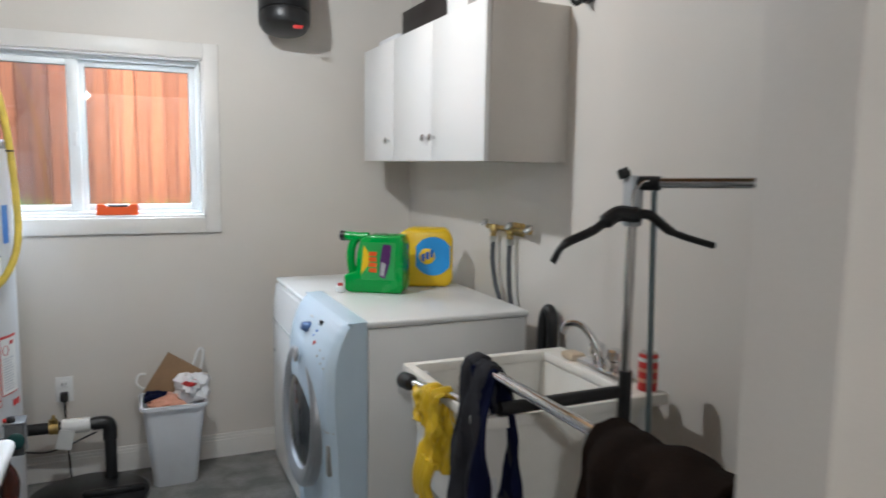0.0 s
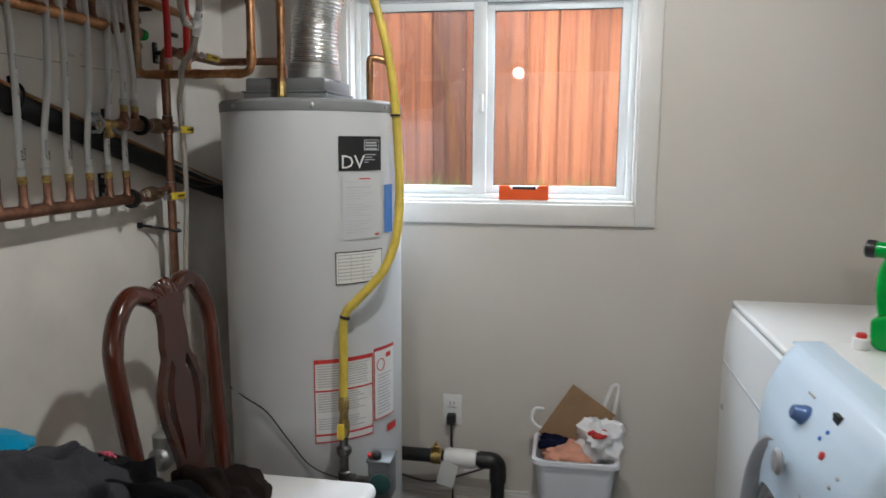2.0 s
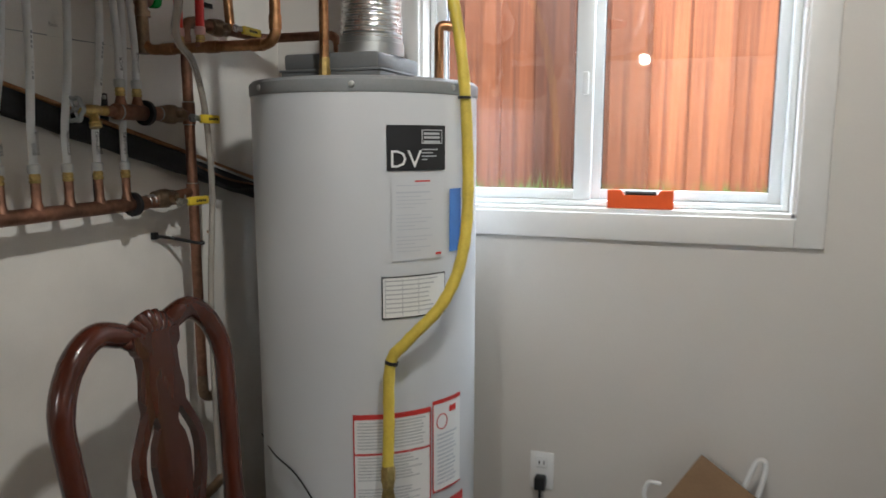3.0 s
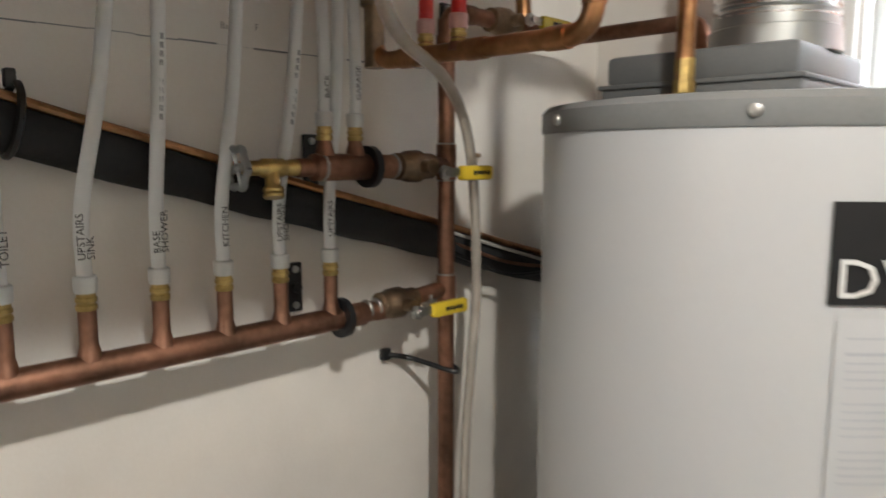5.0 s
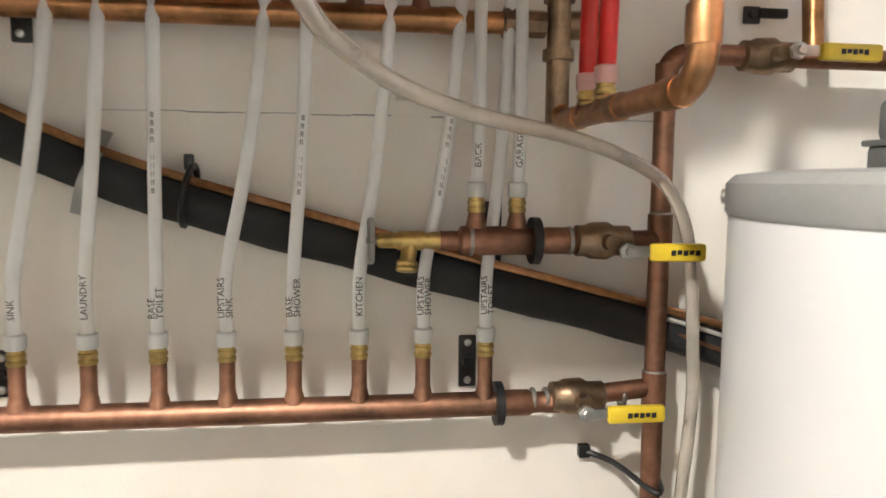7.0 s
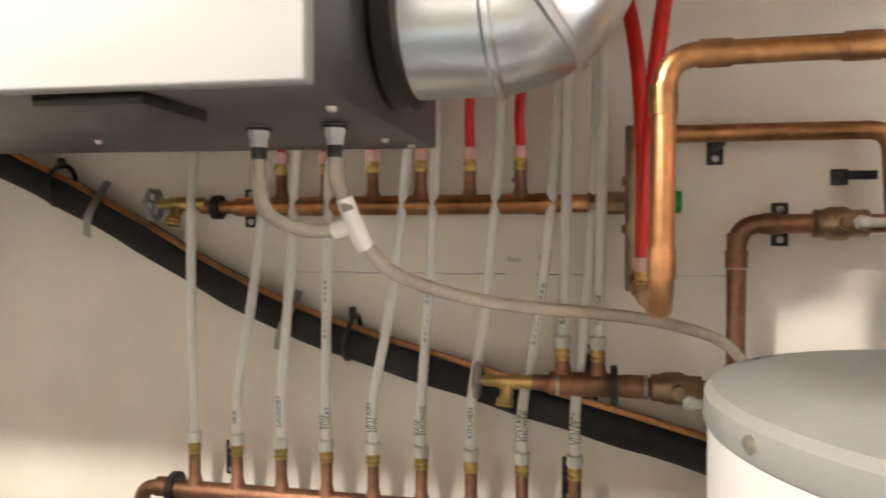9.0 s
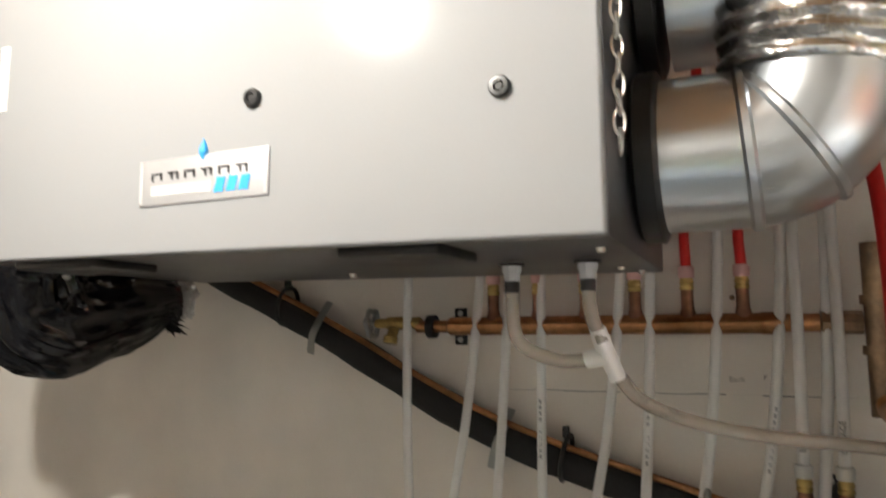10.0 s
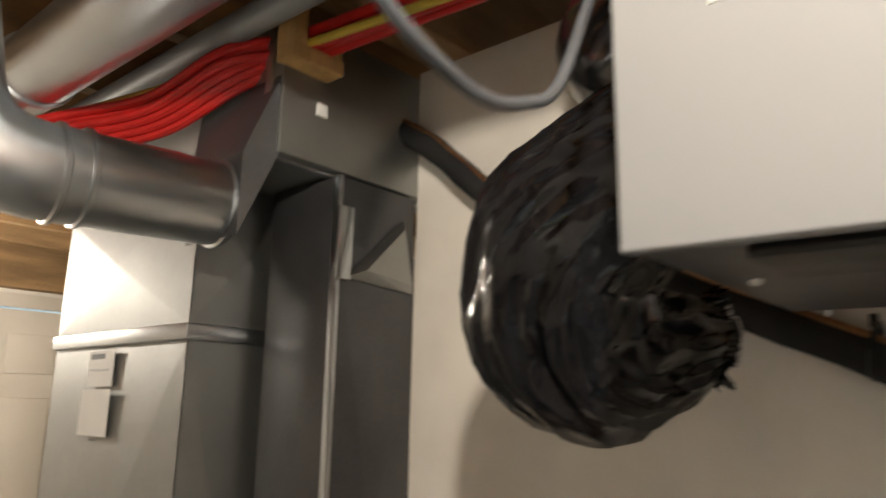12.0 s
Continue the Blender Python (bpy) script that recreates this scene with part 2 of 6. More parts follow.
PEX_RED = material("red_pex", (0.62, 0.02, 0.018), 0.33, vary=0.08, scale=20, fine=150, bump=0.01)
PINK_RING = material("pink_plastic_ring", (0.62, 0.36, 0.34), 0.4, vary=0.05, scale=30, fine=200, bump=0.01)
RING = material("white_plastic_ring", (0.66, 0.66, 0.63), 0.35, transmission=0.35, vary=0.04, scale=30, fine=200, bump=0.01)
VINYL_HOSE = material("cloudy_vinyl_hose", (0.80, 0.74, 0.66), 0.22, vary=0.10, scale=20, fine=150, bump=0.0, transmission=0.68)
GREY_HOSE = material("grey_cable_jacket", (0.075, 0.08, 0.09), 0.4, vary=0.1, scale=20, fine=150, bump=0.02)
FOAM = material("black_foam_sleeve", (0.018, 0.018, 0.019), 0.75, vary=0.25, scale=12, fine=180, bump=0.25)
BLACK = material("black_plastic", (0.014, 0.014, 0.015), 0.38, vary=0.2, scale=20, fine=150, bump=0.03)
BLACK_PIPE = material("black_abs_pipe", (0.016, 0.016, 0.017), 0.32, vary=0.2, scale=15, fine=120, bump=0.05)
BAG = material("black_poly_bag", (0.008, 0.008, 0.010), 0.13, vary=0.2, scale=9, fine=16, bump=0.5, stretch=(1, 2.4, 1), rough_vary=0.06)
FLUFF = material("torn_insulation", (0.62, 0.60, 0.57), 0.95, vary=0.2, scale=40, fine=200, bump=0.6)
ENAMEL = material("white_enamel", (0.74, 0.74, 0.73), 0.28, vary=0.01, scale=4, fine=140, bump=0.0, rough_vary=0.01)
WASHER_BLUE = material("pale_blue_white_enamel", (0.56, 0.68, 0.80), 0.26, vary=0.01, scale=4, fine=140, bump=0.0, rough_vary=0.01)
TANK = material("tank_grey_enamel", (0.555, 0.565, 0.575), 0.34, vary=0.015, scale=3, fine=160, bump=0.015, rough_vary=0.02)
TANK_GREY = material("grey_moulded_plastic", (0.24, 0.245, 0.245), 0.5, vary=0.06, scale=10, fine=200, bump=0.05)
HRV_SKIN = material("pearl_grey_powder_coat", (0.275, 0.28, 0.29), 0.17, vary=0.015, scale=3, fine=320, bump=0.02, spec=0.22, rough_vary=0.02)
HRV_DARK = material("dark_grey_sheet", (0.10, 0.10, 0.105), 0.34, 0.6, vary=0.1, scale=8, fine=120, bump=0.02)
LAMINATE = material("white_laminate", (0.78, 0.775, 0.765), 0.35, vary=0.01, scale=3, fine=120, bump=0.0, rough_vary=0.02)
# cabinet carcass: a darker, warmer tone than its white doors
LAMINATE_SIDE = material("darker_cabinet_side", (0.62, 0.585, 0.54), 0.45, vary=0.03, scale=4, fine=120, bump=0.02)
CHERRY = material("dark_cherry_wood", (0.088, 0.021, 0.011), 0.22, vary=0.25, scale=5, fine=40, bump=0.04, stretch=(1, 1, 0.2), coat=0.4)
CUSHION = material("white_seat_fabric", (0.78, 0.76, 0.74), 0.8, vary=0.04, scale=8, fine=400, bump=0.15)
TUB = material("white_polypropylene_tub", (0.82, 0.79, 0.73), 0.42, vary=0.05, scale=6, fine=100, bump=0.03)
YELLOW = material("yellow_vinyl", (0.72, 0.52, 0.035), 0.38, vary=0.08, scale=20, fine=150, bump=0.02)
GAS_YELLOW = material("yellow_gas_hose", (0.66, 0.50, 0.07), 0.42, vary=0.12, scale=15, fine=150, bump=0.04)
GLOVE = material("yellow_rubber", (0.80, 0.55, 0.02), 0.42, vary=0.1, scale=12, fine=120, bump=0.05)
GREEN = material("green_plastic", (0.012, 0.33, 0.045), 0.26, vary=0.06, scale=10, fine=120, bump=0.01)
JUG_YELLOW = material("yellow_plastic", (0.80, 0.53, 0.01), 0.3, vary=0.05, scale=10, fine=120, bump=0.01)
ORANGE = material("orange_plastic", (0.75, 0.10, 0.012), 0.35, vary=0.06, scale=20, fine=150, bump=0.02)
PURPLE = material("purple_print", (0.10, 0.02, 0.14), 0.4, vary=0.1)
BLUE = material("blue_print", (0.02, 0.13, 0.55), 0.4, vary=0.06)
SKY_BLUE = material("light_blue_print", (0.04, 0.33, 0.80), 0.4, vary=0.06)
TAPE_BLUE = material("blue_painters_tape", (0.07, 0.20, 0.55), 0.6, vary=0.08)
RED = material("red_print", (0.55, 0.035, 0.03), 0.45, vary=0.06)
INK = material("black_ink", (0.012, 0.012, 0.013), 0.55, vary=0.1)
PAPER = material("white_paper", (0.74, 0.74, 0.72), 0.6, vary=0.03, scale=8, fine=200, bump=0.02)
GREY_PRINT = material("grey_print", (0.42, 0.43, 0.44), 0.55, vary=0.05)
SILVER = material("silver_badge", (0.38, 0.38, 0.39), 0.5, 0.3, vary=0.04, scale=10, fine=200, bump=0.01)
WHITE = material("white_plastic", (0.78, 0.78, 0.77), 0.38, vary=0.03, scale=20, fine=150, bump=0.01)
BIN = material("white_bin_plastic", (0.68, 0.70, 0.74), 0.42, vary=0.03, scale=8, fine=120, bump=0.02)
CARDBOARD = material("brown_cardboard", (0.30, 0.19, 0.105), 0.85, vary=0.08, scale=10, fine=140, bump=0.1)
GREY_CLOTH = material("grey_knit", (0.040, 0.040, 0.047), 0.95, spec=0.2, vary=0.15, scale=14, fine=350, bump=0.5)
BLACK_CLOTH = material("black_cloth", (0.005, 0.005, 0.006), 0.95, spec=0.12, vary=0.2, scale=14, fine=350, bump=0.5)
NAVY_CLOTH = material("navy_cloth", (0.006, 0.008, 0.034), 0.9, spec=0.15, vary=0.2, scale=14, fine=350, bump=0.5)
BROWN_CLOTH = material("dark_brown_cloth", (0.018, 0.011, 0.008), 0.95, spec=0.12, vary=0.2, scale=14, fine=300, bump=0.6)
PINK_CLOTH = material("bright_pink_cloth", (0.62, 0.09, 0.16), 0.8, vary=0.1, scale=20, fine=200, bump=0.3)
TABLE = material("tan_table_wood", (0.46, 0.30, 0.15), 0.5, vary=0.14, scale=5, fine=60, bump=0.08)
TABLE_CLOTH = material("beige_cotton", (0.52, 0.45, 0.36), 0.9, vary=0.08, scale=14, fine=350, bump=0.4)
TEAL = material("bright_blue_plastic", (0.01, 0.26, 0.46), 0.4, vary=0.06)
PINK = material("peach_tissue", (0.72, 0.36, 0.25), 0.8, vary=0.1, scale=20, fine=150, bump=0.3)
PLASTIC_FILM = material("white_plastic_bag", (0.78, 0.78, 0.80), 0.3, vary=0.04, scale=14, fine=60, bump=0.5)
DARK_GLASS = material("dark_door_glass", (0.05, 0.055, 0.06), 0.07, vary=0.1, scale=3, fine=60, bump=0.0, rough_vary=0.02)
DARK_BOX = material("dark_brown_case", (0.022, 0.017, 0.015), 0.5, vary=0.15, scale=10, fine=100, bump=0.05)
GLASS = glass("window_glass")
LEAF = material("pale_green_blades", (0.14, 0.26, 0.05), 0.7, vary=0.2, scale=20, fine=100)
DOOR_PAINT = material("white_door_paint", (0.72, 0.66, 0.58), 0.45, vary=0.03, scale=4, fine=120, bump=0.02)
WIRE_GREY = material("white_cable_jacket", (0.42, 0.40, 0.37), 0.5, vary=0.08, scale=20, fine=150)

# ---- the room ----
NORTH, EAST, CEIL = 2.982, 2.432, 2.32
WX0, WX1, WZ0, WZ1 = 0.462, 1.436, 1.150, 1.856
tagged(part("floor", Solid().box(-1.6, 2.6, -3.0, 3.15, -0.1, 0), CONCRETE), "grey speckled concrete floor", "floor", kind="structure")
s = Solid().box(-0.14, WX0, NORTH, NORTH + 0.17, 0, 2.56).box(WX1, 2.56, NORTH, NORTH + 0.17, 0, 2.56)
s.box(WX0, WX1, NORTH, NORTH + 0.17, 0, WZ0).box(WX0, WX1, NORTH, NORTH + 0.17, WZ1, 2.56)
tagged(part("wall_north", s, GREIGE), "greige painted wall with a basement window", "wall", kind="structure")
tagged(part("wall_east", Solid().box(EAST, 2.56, -3.0, NORTH, 0, 2.56), GREIGE), "greige painted wall behind the laundry", "wall", kind="structure")
s = Solid().box(-0.14, 0, 0.60, NORTH, 0, 2.32)
tagged(part("wall_west", s, PRIMER), "primed drywall carrying the plumbing", "wall", kind="structure")
gap = Solid()
for k in range(14):
    y = 1.83 + k * 0.048
    gap.box(-0.002, 0.0012, y, y + 0.047, 1.5388 + 0.0008 * math.sin(k * 2.1), 1.5394 + 0.0012 * abs(math.sin(k * 1.3)) ** 3)
tagged(part("drywall_seam", gap, TANK_GREY), "cracked unfilled seam between drywall sheets", "seam", kind="structure")
tagged(part("wall_alcove", Solid().box(-1.6, -1.5, -2.4, 0.6, 0, 2.56).box(-1.5, -0.14, 0.60, 0.70, 0, 2.56), PRIMER), "plain wall behind the furnace ducts", "wall", kind="structure")
tagged(part("wall_south", Solid().box(-1.6, -0.60, -2.5, -2.4, 0, 2.56).box(0.21, 2.6, -2.5, -2.4, 0, 2.56).box(-0.60, 0.21, -2.5, -2.4, 2.06, 2.56), PRIMER), "cream wall beside a panel door", "wall", kind="structure")
tagged(part("header_beam", Solid().rbox(-0.55, EAST, -2.398, -2.30, 2.14, 2.535, 0.003), TIMBER), "rough timber header above the panel door", "beam", kind="structure")
tagged(part("wall_stub", Solid().rbox(1.702, EAST, -0.008, 0.10, 0, 2.56, 0.004), GREIGE), "greige end of a short partition wall", "wall", kind="structure")

s = Solid().box(-1.6, 2.6, -3.1, 3.152, 2.54, 2.56)
for k in range(16):
    y = -2.9 + 0.4 * k
    s.box(-1.6, 2.6, y, y + 0.04, CEIL, 2.54)
tagged(part("ceiling", s, TIMBER), "open timber joists under strand board", "ceiling", kind="structure")

base = Solid()
for x0, x1 in ((0.0, EAST),):
    base.box(x0, x1, NORTH - 0.014, NORTH, 0, 0.085).box(x0, x1, NORTH - 0.010, NORTH, 0.085, 0.098).box(x0, x1, NORTH - 0.006, NORTH, 0.098, 0.112)
tagged(part("baseboard", base, TRIM), "white stepped baseboard", "baseboard", kind="structure")

# window
win = thing("window_1", ((WX0 + WX1) / 2, NORTH, WZ0), "white vinyl sliding basement window", "window", kind="structure")
cas = 0.066
for x0, x1, z0, z1, n in ((WX0 - cas, WX0, WZ0 - 0.07, WZ1 + cas, "casing"), (WX1, WX1 + cas, WZ0 - 0.07, WZ1 + cas, "casing"), (WX0, WX1, WZ1, WZ1 + cas, "casing"), (WX0, WX1, WZ0 - 0.07, WZ0, "casing")):
    part(n, Solid().rbox(x0, x1, NORTH - 0.016, NORTH + 0.002, z0, z1, 0.003), TRIM, win)
part("window_sill", Solid().box(WX0, WX1, NORTH, NORTH + 0.09, WZ0 - 0.002, WZ0 + 0.01), TRIM, win)
part("reveal", Solid().box(WX0, WX0 + 0.008, NORTH, NORTH + 0.09, WZ0, WZ1).box(WX1 - 0.008, WX1, NORTH, NORTH + 0.09, WZ0, WZ1).box(WX0, WX1, NORTH, NORTH + 0.09, WZ1 - 0.008, WZ1), TRIM, win)
FY = NORTH + 0.055
fr = 0.026
part("window_frame", Solid().rbox(WX0 + 0.0085, WX0 + fr, FY, FY + 0.08, WZ0 + 0.0105, WZ1 - 0.0085, 0.004).rbox(WX1 - fr, WX1 - 0.0085, FY, FY + 0.08, WZ0 + 0.0105, WZ1 - 0.0085, 0.004).rbox(WX0 + fr - 0.001, WX1 - fr + 0.001, FY + 0.002, FY + 0.078, WZ0 + 0.0105, WZ0 + fr, 0.004).rbox(WX0 + fr - 0.001, WX1 - fr + 0.001, FY + 0.002, FY + 0.078, WZ1 - fr, WZ1 - 0.0085, 0.004), VINYL, win)
MX = 0.918
for a, b, y, wa, wb in ((WX0 + fr, MX + 0.014, FY + 0.012, 0.028, 0.046), (MX - 0.006, WX1 - fr, FY + 0.045, 0.044, 0.028)):
    z0, z1, w = WZ0 + fr, WZ1 - fr, 0.028
    sash = part("sash", Solid().rbox(a, a + wa, y, y + 0.026, z0, z1, 0.003).rbox(b - wb, b, y, y + 0.026, z0, z1, 0.003).rbox(a + wa - 0.001, b - wb + 0.001, y + 0.001, y + 0.025, z0 + 0.001, z0 + w, 0.003).rbox(a + wa - 0.001, b - wb + 0.001, y + 0.001, y + 0.025, z1 - w, z1 - 0.001, 0.003), VINYL, win)
    part("gasket", Solid().box(a + wa - 0.001, b - wb + 0.001, y + 0.006, y + 0.010, z1 - w - 0.004, z1 - w + 0.001).box(a + wa - 0.001, a + wa + 0.003, y + 0.006, y + 0.010, z0 + w, z1 - w).box(b - wb - 0.003, b - wb + 0.001, y + 0.006, y + 0.010, z0 + w, z1 - w), INK, sash, "thin black glazing gasket")
    pane = part("pane", Solid().box(a + wa, b - wb, y + 0.011, y + 0.015, z0 + w, z1 - w), GLASS, sash)
    pane.visible_shadow = False
part("latch", Solid().rbox(MX - 0.012, MX + 0.004, FY - 0.006, FY + 0.014, 1.46, 1.52, 0.004), WHITE, win)

# outdoors behind the window
tagged(part("ground", Solid().box(-60, 60, NORTH + 0.17, 80, 0.96, 1.125), GRAVEL), "pale gravel ground outside the window", "ground", kind="structure")
fence = thing("fence", (1.0, 3.85, 1.09), "red cedar board fence outside the window", "fence")
x = -1.6
k = 0
BOARD = None
while x < 3.6:
    w = 0.138
    if BOARD is None:
        b0 = part("board", Solid().rbox(-w / 2 - 0.006, w / 2 + 0.006, -0.010, 0.010, 0, 1.9, 0.003, 1), CEDAR)
        BOARD = b0.data
        b0.parent = fence
        ob = b0
    else:
        ob = new("board", BOARD)
        ob.parent = fence
    ob.location = (x - 1.0 + random.uniform(-0.003, 0.003), random.uniform(-0.006, 0.006) + (0.020 if k % 2 else 0), 0.032 + random.uniform(0, 0.015))
    ob.rotation_euler = (0, radians(random.uniform(-0.25, 0.25)), 0)
    x += w + 0.004
    k += 1
part("rail", Solid().box(-1.7, 3.7, 3.885, 3.925, 1.41, 1.50), CEDAR, fence)
part("rail", Solid().box(-1.7, 3.7, 3.885, 3.925, 2.54, 2.63), CEDAR, fence)
grass = Solid()
for k in range(900):
    gx, gy = random.uniform(-0.4, 2.2), random.uniform(3.55, 3.83)
    hgt, lean = random.uniform(0.02, 0.06) + 0.06 * random.random() ** 3, random.uniform(-0.03, 0.03)
    grass.add([(gx, gy, 1.12), (gx + 0.006, gy, 1.12), (gx + lean, gy + lean, 1.12 + hgt)], [(0, 1, 2)])
tagged(part("grass", grass, LEAF), "thin grass along the fence", "grass", kind="stuff")

SHIFT = Vector((0.15, -1.15, 0))
# panel door in the far wall
door = thing("door_1", (-0.345, -1.25, 0), "closed cream six-panel interior door", "door", kind="structure")
part("leaf", Solid().box(-0.73, 0.04, -1.30, -1.262, 0.01, 2.04), DOOR_PAINT, door)
for px in (-0.63, -0.29):
    for z0, z1 in ((0.25, 0.85), (1.0, 1.6), (1.72, 1.92)):
        part("panel", Solid().rbox(px, px + 0.24, -1.263, -1.252, z0, z1, 0.008), DOOR_PAINT, door)
part("casing", Solid().rbox(0.04, 0.11, -1.262, -1.235, 0, 2.12, 0.004).rbox(-0.80, -0.73, -1.262, -1.235, 0, 2.12, 0.004).rbox(-0.73, 0.04, -1.262, -1.235, 2.05, 2.12, 0.004), DOOR_PAINT, door)
part("door_handle", Solid().lathe([(0.025, 0), (0.025, 0.01), (0.01, 0.015), (0.012, 0.03), (0.027, 0.045), (0.022, 0.065), (0.005, 0.07)], (-0.02, -1.262, 0.95), (0, 1, 0)), BRASS, door)

SHIFT = Vector((0, 0, 0))
# ceiling bulb holders
for n, (bx, by) in enumerate(((1.196, 1.707), (0.72, -1.45))):
    h = thing("bulb_holder", (bx, by, 2.25), "plain white ceiling bulb holder", "light fixture", "ceiling bulb holders")
    part("base", Solid().lathe([(0.03, 0.0), (0.055, 0.03), (0.055, 0.285)], (bx, by, 2.255)), WHITE, h)

single("wall_hook", Solid().rbox(2.405, EAST, 1.43, 1.465, 1.90, 2.02, 0.003).tube(curve([(2.41, 1.447, 1.93), (2.385, 1.447, 1.895), (2.365, 1.447, 1.905), (2.36, 1.447, 1.94)]), 0.008, 10), BLACK, "dark hook on the wall beside the cabinet", "hook", base=(EAST, 1.447, 1.885))

# ---- water heater ----
TX, TY, TR = 0.443, 2.664, 0.2685
tank = thing("water_heater", (TX, TY, 0), "light grey gas water heater with labels and a grey top", "water heater")
prof = [(TR - 0.03, 0.04), (TR, 0.05)] + [(TR, 0.05 + k * 0.1) for k in range(1, 14)] + [(TR, 1.440), (TR - 0.004, 1.443)]
part("shell", Solid().lathe(prof, (TX, TY, 0), seg=72), TANK, tank)
part("top_pan", Solid().lathe([(TR + 0.001, 1.436), (TR + 0.003, 1.439), (TR + 0.003, 1.462), (TR - 0.004, 1.469), (TR - 0.03, 1.472), (0.02, 1.475)], (TX, TY, 0), seg=72), TANK_GREY, tank)
part("base_ring", Solid().lathe([(TR + 0.004, 0), (TR + 0.004, 0.05), (TR - 0.01, 0.055)], (TX, TY, 0), seg=48), TANK_GREY, tank)


LABELS = -0.068
FAINT = material("faint_grey_print", (0.47, 0.49, 0.53), 0.45, vary=0.05)
NOTICE = material("matt_grey_white_film", (0.57, 0.58, 0.595), 0.38, vary=0.02, scale=8, fine=200, bump=0.01)


def on_tank(a, r=TR + 0.0015, z=0.0):
    """The point on the tank's side at a degrees from +x."""
    return (TX + r * math.cos(radians(a)), TY + r * math.sin(radians(a)), z)


def label_patch(a0, a1, z0, z1, mat, name="label", r=0.0016, parent=tank, text=""):
    s = Solid().sheet(lambda u, v: on_tank(a0 + (a1 - a0) * u - 1.2, TR + 0.0014 + r, LABELS + z0 + (z1 - z0) * v), 10, 1)
    return part(name, s, mat, parent, text)


def tank_letters(text, size, a, z, mat, parent, r=0.0024):
    a -= 1.2
    p = Vector(on_tank(a, TR + 0.0022 + r, LABELS + z))
    out = Vector((math.cos(radians(a)), math.sin(radians(a)), 0))
    right = Vector((0, 0, 1)).cross(out)
    m = Matrix((right, Vector((0, 0, 1)), out)).transposed().to_4x4()
    letters("lettering", text, size, mat, parent, Matrix.Translation(p) @ m)


dv = label_patch(-54, -24, 1.342, 1.437, INK, "nameplate", text="black model plate with white lettering")
tank_letters("DV", 0.052, -53, 1.349, PAPER, dv)
label_patch(-37.5, -26, 1.398, 1.428, GREY_PRINT, "logo_frame", 0.0022, dv)
label_patch(-37, -26.5, 1.400, 1.426, INK, "logo_field", 0.0026, dv)
for k, z in enumerate((1.40, 1.409, 1.417)):
    label_patch(-36.5, -27.5 - 0.2 * k, z, z + 0.005, GREY_PRINT, "logo_bar", 0.003, dv)
for k, w in enumerate((9, 6, 8, 3)):
    label_patch(-37.5, -37.5 + w, 1.385 - 0.007 * k, 1.3875 - 0.007 * k, GREY_PRINT, "text_bar", 0.0022, dv)
notice = label_patch(-52, -25, 1.150, 1.33, NOTICE, "notice", text="white printed notice")
for k in range(20):
    z = 1.318 - 0.0078 * k
    if k in (2, 8, 14):
        continue
    a0, a1 = (-41, -33) if k == 0 else (-50, -50 + (18, 15, 9, 17, 12)[k % 5])
    label_patch(a0, a1, z, z + (0.0032 if k in (0, 3) else 0.0016), RED if k == 0 else FAINT, "text_bar", 0.0022, notice)
label_patch(-30, -26.5, 1.158, 1.163, RED, "red_mark", 0.0024, notice)
spec = label_patch(-57, -24, 1.024, 1.117, INK, "rating_plate", text="white rating plate with a black border")
label_patch(-56.5, -24.5, 1.027, 1.114, PAPER, "field", 0.0022, spec)
for k in range(8):
    label_patch(-55.5, -29 - 5 * abs(math.sin(k * 2.7)), 1.106 - 0.0098 * k, 1.1085 - 0.0098 * k, GREY_PRINT, "text_bar", 0.0027, spec)
for k in range(3):
    label_patch(-55.5 + 8 * k, -55.2 + 8 * k, 1.030, 1.112, GREY_PRINT, "rule", 0.0028, spec)
red = label_patch(-71, -33, 0.565, 0.812, PAPER, "warning_label", text="white warning label ruled in red")
for z0, z1 in ((0.800, 0.812), (0.717, 0.722), (0.586, 0.592), (0.565, 0.569)):
    label_patch(-71, -33, z0, z1, RED, "red_rule", 0.0023, red)
for a in (-71, -33.6):
    label_patch(a, a + 0.6, 0.565, 0.812, RED, "red_rule", 0.0024, red)
for k in range(26):
    z = 0.791 - 0.0074 * k
    if 8 < k < 11 or k in (19, 20):
        continue
    label_patch(-69, -36 - (2 if k < 9 else 9) * abs(math.sin(k * 1.9)), z, z + 0.0026, GREY_PRINT, "text_bar", 0.0022, red)
red2 = label_patch(-32, -12, 0.60, 0.822, PAPER, "warning_label", text="white warning label ruled in red")
for z0, z1 in ((0.812, 0.822), (0.60, 0.604)):
    label_patch(-32, -12, z0, z1, RED, "red_rule", 0.0023, red2)
label_patch(-32, -31.3, 0.60, 0.822, RED, "red_rule", 0.0024, red2)
s = Solid().tube([on_tank(a, TR + 0.0026, LABELS + 0.768 + 0.018 * math.sin(t)) for a, t in [(-27 + 3.4 * math.cos(k * math.pi / 8), k * math.pi / 8) for k in range(17)]], 0.0016, 6)
part("prohibition_sign", s, RED, red2)
label_patch(-21, -16, 0.785, 0.800, RED, "flame_mark", 0.0024, red2)
for k in range(13):
    label_patch(-29, -15 - 3 * abs(math.sin(k * 2.3)), 0.735 - 0.0098 * k, 0.7385 - 0.0098 * k, FAINT, "text_bar", 0.0022, red2)
label_patch(-20, -9, 0.548, 0.572, RED, "red_strip")
label_patch(-21, -12, 1.16, 1.30, TAPE_BLUE, "painters_tape", text="strip of blue painter's tape")
